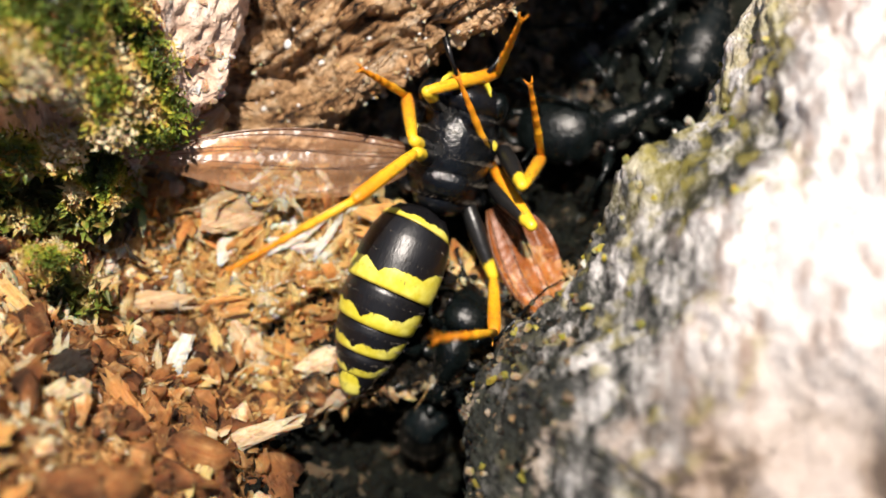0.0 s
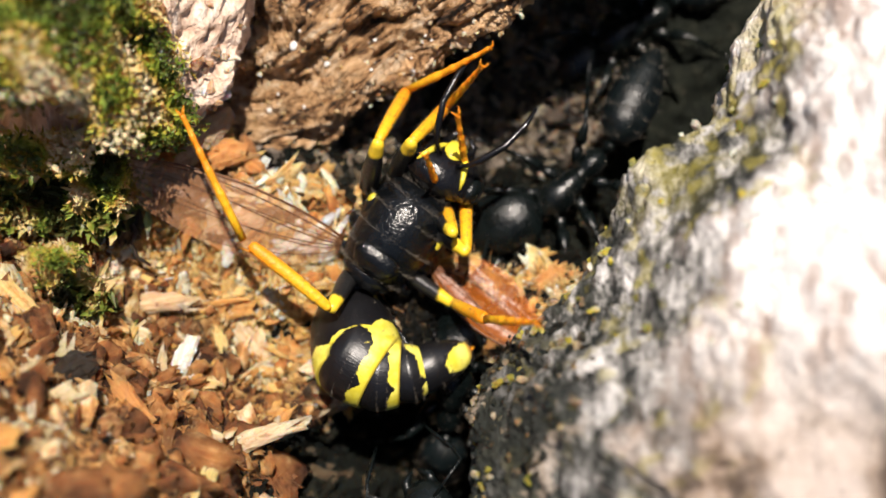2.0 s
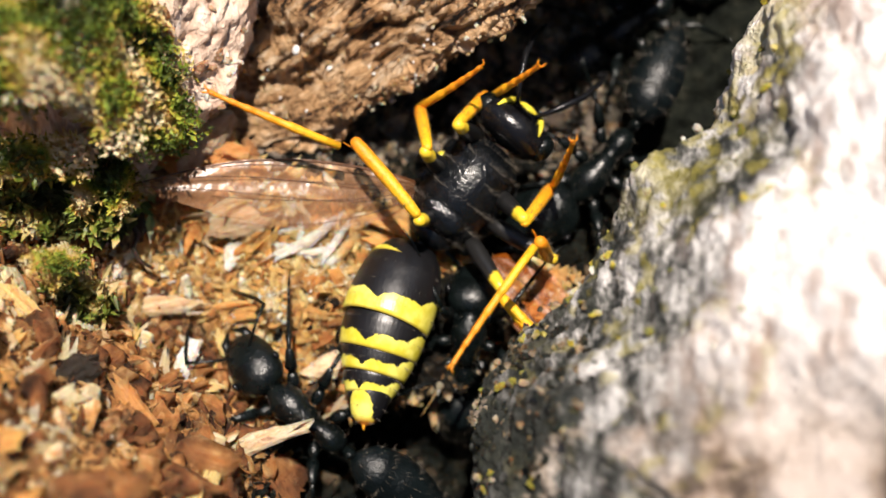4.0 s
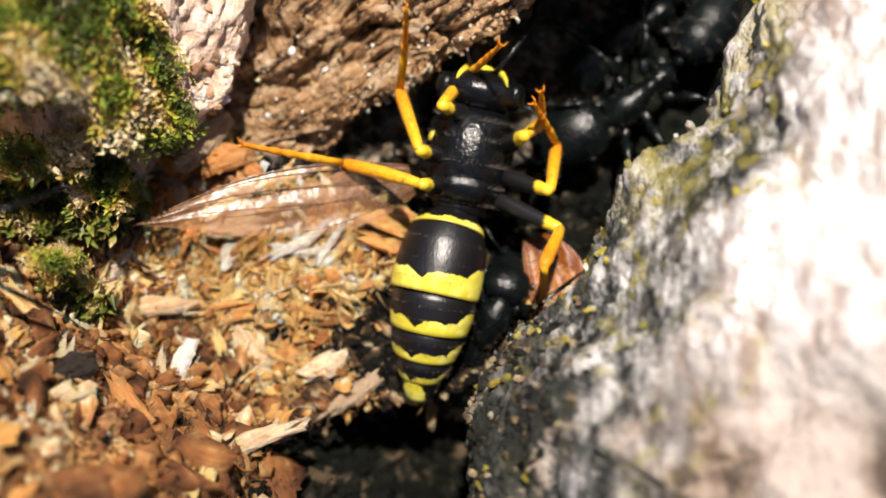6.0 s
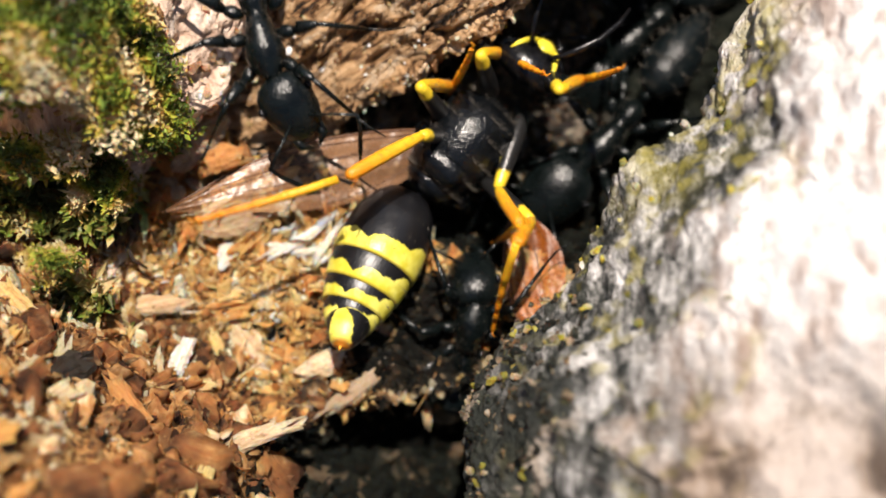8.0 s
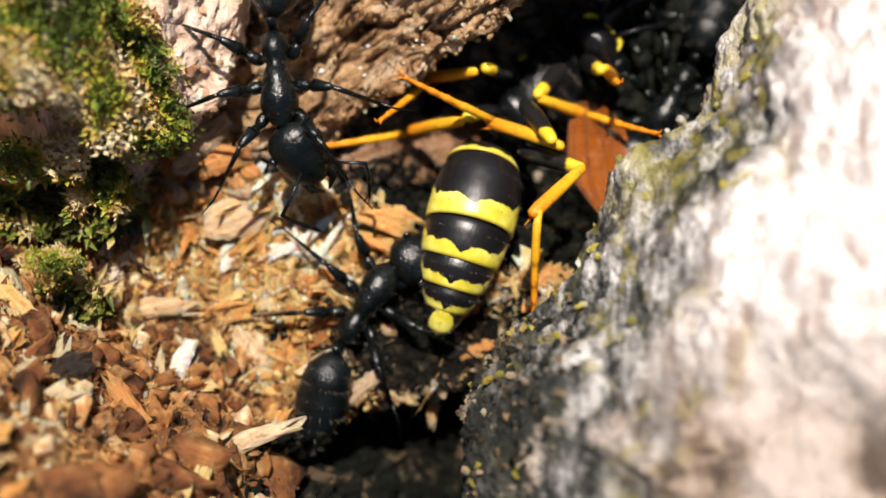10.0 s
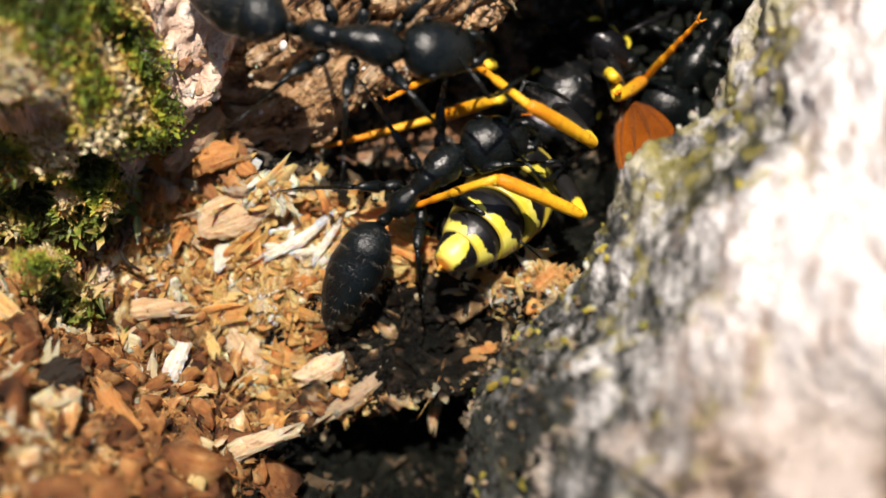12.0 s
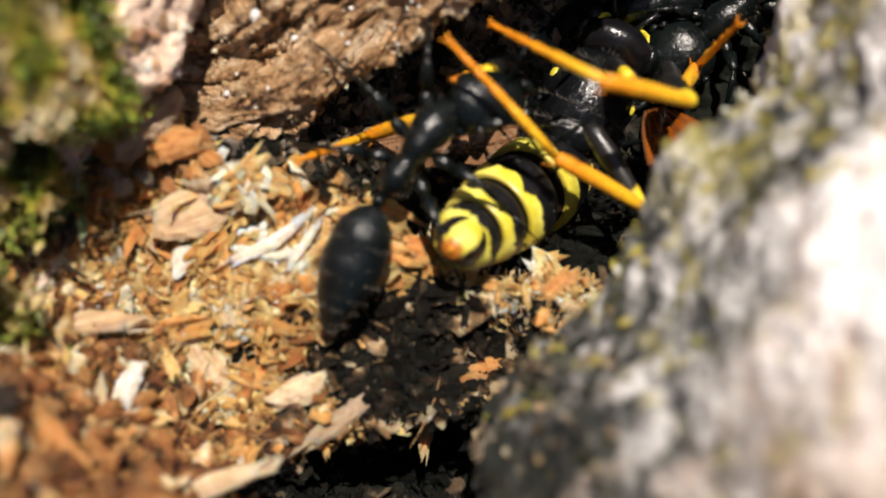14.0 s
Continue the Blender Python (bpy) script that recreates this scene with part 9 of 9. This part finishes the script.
    walk(ANTS[2]["leg", 1, 2], poses([(0, -0.7, 0.45, -0.4, 1, -19, 122), (0.5, -0.7, 0.45, -0.4, -3, -23, 139), (1, -0.7, 0.45, -0.4, 4, -15, 145), (1.5, -0.7, 0.45, -0.4, -2, -23, 132), (2, -0.7, 0.45, -0.4, 1, -20, 136), (2.5, -0.7, 0.45, -0.4, 1, -16, 135), (3, -0.7, 0.45, -0.4, 4, -17, 139), (5.3, -0.7, 0.45, -0.4, 5, -12, 144), (6, -0.7, 0.45, -0.4, 0, -25, 138), (6.5, -0.7, 0.45, -0.4, -2, -20, 120), (7, -0.7, 0.45, -0.4, -6, -20, 121), (7.5, -0.7, 0.45, -0.4, 4, -25, 137), (8, -0.7, 0.45, -0.4, 0, -17, 132), (9.2, -0.7, 0.45, -0.4, -5, -25, 140), (10.3, -0.7, 0.45, -0.4, 6, -16, 122), (11, -0.7, 0.45, -0.4, -3, -17, 140), (11.5, -0.7, 0.45, -0.4, -5, -25, 139), (12, -0.7, 0.45, -0.4, -4, -19, 140), (12.5, -0.7, 0.45, -0.4, 6, -25, 142), (13, -0.7, 0.45, -0.4, -5, -25, 132), (13.5, -0.7, 0.45, -0.4, -6, -15, 128), (14, -0.7, 0.45, -0.4, 1, -14, 119)]))
    walk(ANTS[3]["ant"], poses([(0, 0.32, -13.86, 6.5, 0, -1, 99), (2, 0.15, -11.91, 4.5, 0, -1, 101), (2.4, -0.11, -6.69, 2.4, 0, -1, 107), (2.6, -0.5, -4.5, 2.6, 0, -1, 113), (2.8, -0.13, -5.52, 2.6, 0, -1, 132), (3, 0.49, -6.23, 2.6, 0, -1, 134), (3.2, -0.54, -7.22, 2.8, 0, -1, 144), (3.6, -3.21, -6.8, 2.8, 0, -1, 144), (4.3, -6.42, -4.81, 2, 0, -1, 130), (5, -8.47, -1.43, 2.2, 0, 8, 78), (5.3, -9.48, -1.39, 2.6, 0, 12, 71), (5.5, -10.02, -0.96, 2.8, 0, 12, 77), (5.6, -11.85, -1.26, 4.4, 0, 10, 84), (5.7, -12.9, -0.78, 5.4, 0, 8, 101), (5.8, -13.88, -0.97, 6.4, 0, 6, 105), (6, -16.18, 0.28, 8, 0, 0, 100), (6.3, -17.49, 6.27, 9.2, 0, -1, 78), (6.53, -14.93, 8.89, 8.87, 0, -1, 31), (6.77, -12.36, 11.51, 8.53, 0, -1, -17), (7, -9.8, 14.13, 8.2, 0, -1, -64), (7.5, -6.61, 10.69, 6.8, 0, -1, -76), (7.7, -6.43, 8.11, 6.4, 0, -1, -79), (8, -6.25, 7.55, 5.8, 0, -1, -76), (8.2, -5.76, 5.83, 5, 0, -1, -73), (10.3, -5.62, 6.08, 4.8, 0, -1, -85), (11, -5.56, 5.64, 4.8, 0, -1, -73), (11.5, -5.63, 5.55, 4.8, 0, -1, -67), (11.8, -3.58, 7.1, 6.4, 0, -1, -12), (12, -2.77, 6.81, 6.6, 0, -1, -12), (12.3, -0.63, 8.73, 7.2, 0, -2, -26), (12.6, 0.74, 11.87, 8.2, 0, -2, -33), (14, 0.46, 13.41, 8.2, 0, -2, -30)]))
    walk(ANTS[3]["head"], poses([(0, 1.75, -0, -0.02, -0, 19, -4), (2, 1.75, 0.01, -0.02, 0, 19, 12), (2.4, 1.75, -0.01, -0.02, -0, 19, -10), (2.6, 1.74, -0.02, -0.01, -1, 17, -26), (2.8, 1.75, -0, -0.02, -0, 19, -6), (3, 1.74, 0.03, -0.01, 1, 16, 33), (3.2, 1.74, 0.02, -0.02, 1, 18, 27), (3.6, 1.75, -0, -0.02, -0, 23, -2), (4.3, 1.75, -0.01, -0.02, -0, 20, -12), (5, 1.74, 0.03, -0.01, 1, 15, 43), (5.3, 1.75, -0, -0.01, -0, 13, -5), (5.5, 1.75, 0.01, -0.01, 0, 16, 17), (5.6, 1.74, 0.02, -0.01, 1, 14, 30), (5.8, 1.74, 0.02, -0.02, 0, 18, 21), (6, 1.74, 0.02, -0.02, 1, 21, 30), (6.3, 1.74, 0.02, -0.02, 1, 25, 23), (7, 1.74, 0, -0.02, 0, 26, 6), (7.5, 1.74, -0, -0.03, -0, 33, -3), (7.7, 1.75, 0, -0.02, 0, 19, 6), (8, 1.74, 0.02, -0.02, 0, 19, 19), (8.2, 1.74, -0.02, -0.03, -1, 31, -35), (10.3, 1.74, 0.02, -0.02, 1, 22, 31), (11, 1.74, 0.02, -0.01, 1, 12, 28), (11.5, 1.74, 0.03, -0.01, 1, 16, 35), (11.8, 1.75, 0, -0.02, 0, 20, 1), (12, 1.75, 0.01, -0.02, 0, 19, 17), (12.3, 1.75, 0.01, -0.02, 0, 20, 10), (12.6, 1.74, 0.02, -0.02, 1, 18, 23), (14, 1.75, 0.01, -0.02, 1, 19, 16)]))
    walk(ANTS[3]["gaster"], poses([(0, -2.25, 0, -0, -0, 15, -177), (2, -2.25, 0, 0, 0, 22, 166), (2.4, -2.25, 0, 0, -0, 18, -170), (2.6, -2.25, -0, 0, -1, 20, -150), (2.8, -2.25, -0, 0, -0, 16, -175), (3, -2.25, 0, -0, 1, 14, 152), (3.2, -2.25, 0, 0, 1, 15, 157), (3.6, -2.25, 0, 0, -0, 16, -179), (4.3, -2.25, 0, 0, -0, 14, -172), (5, -2.25, -0, 0, 0, 9, 157), (5.3, -2.25, -0, -0, -0, 5, -178), (5.5, -2.25, -0, 0, 0, 7, 173), (5.6, -2.25, 0, 0, 1, 14, 149), (5.8, -2.25, 0, 0, 1, 19, 157), (6, -2.25, -0, 0, 0, 15, 160), (6.3, -2.25, 0, 0, 0, 16, 166), (7, -2.25, 0, -0, 0, 16, 176), (7.5, -2.25, 0, 0, -0, 16, -179), (7.7, -2.25, 0, -0, 0, 16, 176), (8, -2.25, -0, 0, 0, 16, 165), (8.2, -2.25, -0, 0, -0, 16, -164), (10.3, -2.25, 0, 0, 0, 15, 160), (11, -2.25, 0, 0, 1, 14, 147), (11.5, -2.25, 0, 0, 1, 14, 149), (11.8, -2.25, 0, 0, 0, 16, 179), (12, -2.25, 0, 0, 0, 16, 166), (12.3, -2.25, 0, -0, 0, 16, 172), (12.6, -2.25, 0, 0, 1, 15, 161), (14, -2.25, 0, -0, 0, 16, 167)]))
    walk(ANTS[3]["leg", -1, 0], poses([(0, 1, -0.45, -0.4, 4, -21, -50), (2, 1, -0.45, -0.4, 3, -17, -44), (2.4, 1, -0.45, -0.4, -5, -23, -41), (2.8, 1, -0.45, -0.4, -6, -15, -46), (3.2, 1, -0.45, -0.4, -3, -12, -45), (3.6, 1, -0.45, -0.4, -6, -16, -39), (4.3, 1, -0.45, -0.4, 6, -12, -52), (5, 1, -0.45, -0.4, 3, -23, -46), (5.3, 1, -0.45, -0.4, -1, -16, -43), (5.6, 1, -0.45, -0.4, -5, -23, -40), (6, 1, -0.45, -0.4, -1, -22, -34), (6.3, 1, -0.45, -0.4, 5, -20, -30), (7, 1, -0.45, -0.4, 4, -14, -51), (7.5, 1, -0.45, -0.4, -2, -13, -32), (8, 1, -0.45, -0.4, -3, -11, -45), (10.3, 1, -0.45, -0.4, -2, -15, -39), (11, 1, -0.45, -0.4, 1, -23, -49), (11.5, 1, -0.45, -0.4, -5, -13, -34), (11.8, 1, -0.45, -0.4, -1, -25, -31), (12.3, 1, -0.45, -0.4, 1, -25, -50), (12.6, 1, -0.45, -0.4, -3, -15, -35), (14, 1, -0.45, -0.4, 3, -24, -28)]))
    walk(ANTS[3]["leg", -1, 1], poses([(0, 0.1, -0.45, -0.4, -4, -20, -84), (2, 0.1, -0.45, -0.4, -1, -21, -85), (2.4, 0.1, -0.45, -0.4, 1, -15, -73), (2.8, 0.1, -0.45, -0.4, 4, -18, -92), (3.2, 0.1, -0.45, -0.4, -3, -21, -80), (3.6, 0.1, -0.45, -0.4, -6, -16, -89), (4.3, 0.1, -0.45, -0.4, -1, -14, -71), (5, 0.1, -0.45, -0.4, 6, -22, -69), (5.3, 0.1, -0.45, -0.4, 0, -24, -76), (5.6, 0.1, -0.45, -0.4, -1, -16, -72), (6, 0.1, -0.45, -0.4, -3, -18, -72), (6.3, 0.1, -0.45, -0.4, -2, -24, -74), (7, 0.1, -0.45, -0.4, 0, -13, -82), (7.5, 0.1, -0.45, -0.4, -5, -15, -82), (8, 0.1, -0.45, -0.4, 3, -23, -89), (10.3, 0.1, -0.45, -0.4, -4, -12, -81), (11, 0.1, -0.45, -0.4, -2, -22, -84), (11.5, 0.1, -0.45, -0.4, 4, -17, -86), (11.8, 0.1, -0.45, -0.4, -1, -23, -84), (12.3, 0.1, -0.45, -0.4, 2, -18, -88), (12.6, 0.1, -0.45, -0.4, -5, -25, -95), (14, 0.1, -0.45, -0.4, 6, -11, -91)]))
    walk(ANTS[3]["leg", -1, 2], poses([(0, -0.7, -0.45, -0.4, 5, -24, -136), (2, -0.7, -0.45, -0.4, 0, -15, -145), (2.4, -0.7, -0.45, -0.4, -2, -14, -127), (2.8, -0.7, -0.45, -0.4, -6, -17, -144), (3.2, -0.7, -0.45, -0.4, 1, -11, -139), (3.6, -0.7, -0.45, -0.4, 0, -24, -120), (4.3, -0.7, -0.45, -0.4, -1, -12, -124), (5, -0.7, -0.45, -0.4, 3, -17, -145), (5.3, -0.7, -0.45, -0.4, 2, -16, -122), (5.6, -0.7, -0.45, -0.4, -6, -18, -145), (6, -0.7, -0.45, -0.4, -4, -13, -129), (6.3, -0.7, -0.45, -0.4, -3, -16, -125), (7, -0.7, -0.45, -0.4, 0, -18, -121), (7.5, -0.7, -0.45, -0.4, 4, -13, -128), (8, -0.7, -0.45, -0.4, 5, -11, -122), (10.3, -0.7, -0.45, -0.4, 0, -18, -122), (11, -0.7, -0.45, -0.4, -5, -13, -140), (11.5, -0.7, -0.45, -0.4, 1, -12, -132), (11.8, -0.7, -0.45, -0.4, -4, -19, -127), (12.3, -0.7, -0.45, -0.4, 2, -25, -140), (12.6, -0.7, -0.45, -0.4, 5, -19, -135), (14, -0.7, -0.45, -0.4, 2, -13, -137)]))
    walk(ANTS[3]["leg", 1, 0], poses([(0, 1, 0.45, -0.4, 0, -22, 30), (2, 1, 0.45, -0.4, -5, -19, 48), (2.4, 1, 0.45, -0.4, -5, -12, 28), (2.8, 1, 0.45, -0.4, 4, -21, 46), (3.2, 1, 0.45, -0.4, -1, -16, 29), (3.6, 1, 0.45, -0.4, -6, -24, 50), (4.3, 1, 0.45, -0.4, -6, -18, 40), (5, 1, 0.45, -0.4, 2, -23, 30), (5.3, 1, 0.45, -0.4, -6, -14, 36), (5.6, 1, 0.45, -0.4, -5, -23, 52), (6, 1, 0.45, -0.4, -5, -15, 42), (6.3, 1, 0.45, -0.4, 0, -23, 44), (7, 1, 0.45, -0.4, -6, -22, 31), (7.5, 1, 0.45, -0.4, 0, -23, 29), (8, 1, 0.45, -0.4, -1, -21, 38), (10.3, 1, 0.45, -0.4, -3, -22, 31), (11, 1, 0.45, -0.4, -1, -19, 40), (11.5, 1, 0.45, -0.4, -6, -18, 27), (11.8, 1, 0.45, -0.4, -5, -21, 46), (12.3, 1, 0.45, -0.4, 6, -24, 46), (12.6, 1, 0.45, -0.4, 5, -19, 52), (14, 1, 0.45, -0.4, -4, -25, 30)]))
    walk(ANTS[3]["leg", 1, 1], poses([(0, 0.1, 0.45, -0.4, -4, -19, 95), (2, 0.1, 0.45, -0.4, 2, -19, 91), (2.4, 0.1, 0.45, -0.4, -3, -19, 94), (2.8, 0.1, 0.45, -0.4, 5, -17, 90), (3.2, 0.1, 0.45, -0.4, 0, -13, 85), (3.6, 0.1, 0.45, -0.4, -2, -25, 81), (4.3, 0.1, 0.45, -0.4, 4, -23, 79), (5, 0.1, 0.45, -0.4, 1, -15, 70), (5.3, 0.1, 0.45, -0.4, -3, -18, 84), (5.6, 0.1, 0.45, -0.4, -4, -18, 81), (6, 0.1, 0.45, -0.4, 1, -23, 86), (6.3, 0.1, 0.45, -0.4, -6, -14, 80), (7, 0.1, 0.45, -0.4, -6, -19, 73), (7.5, 0.1, 0.45, -0.4, 1, -19, 72), (8, 0.1, 0.45, -0.4, -2, -18, 79), (10.3, 0.1, 0.45, -0.4, -3, -18, 71), (11, 0.1, 0.45, -0.4, -5, -19, 76), (11.5, 0.1, 0.45, -0.4, 2, -23, 77), (11.8, 0.1, 0.45, -0.4, -6, -15, 95), (12.3, 0.1, 0.45, -0.4, 4, -23, 69), (12.6, 0.1, 0.45, -0.4, 3, -22, 83), (14, 0.1, 0.45, -0.4, -3, -15, 84)]))
    walk(ANTS[3]["leg", 1, 2], poses([(0, -0.7, 0.45, -0.4, -2, -18, 120), (2, -0.7, 0.45, -0.4, 1, -21, 120), (2.4, -0.7, 0.45, -0.4, -1, -21, 144), (2.8, -0.7, 0.45, -0.4, -4, -19, 139), (3.2, -0.7, 0.45, -0.4, -3, -15, 127), (3.6, -0.7, 0.45, -0.4, -3, -20, 142), (4.3, -0.7, 0.45, -0.4, -2, -23, 121), (5, -0.7, 0.45, -0.4, -6, -18, 129), (5.3, -0.7, 0.45, -0.4, -1, -15, 131), (5.6, -0.7, 0.45, -0.4, 6, -15, 132), (6, -0.7, 0.45, -0.4, -3, -23, 132), (6.3, -0.7, 0.45, -0.4, 1, -24, 119), (7, -0.7, 0.45, -0.4, -6, -13, 124), (7.5, -0.7, 0.45, -0.4, -2, -17, 121), (8, -0.7, 0.45, -0.4, 4, -23, 123), (10.3, -0.7, 0.45, -0.4, 4, -22, 143), (11, -0.7, 0.45, -0.4, 5, -23, 123), (11.5, -0.7, 0.45, -0.4, 6, -22, 142), (11.8, -0.7, 0.45, -0.4, 6, -21, 125), (12.3, -0.7, 0.45, -0.4, -6, -18, 123), (12.6, -0.7, 0.45, -0.4, 0, -19, 144), (14, -0.7, 0.45, -0.4, -4, -14, 123)]))


motions()
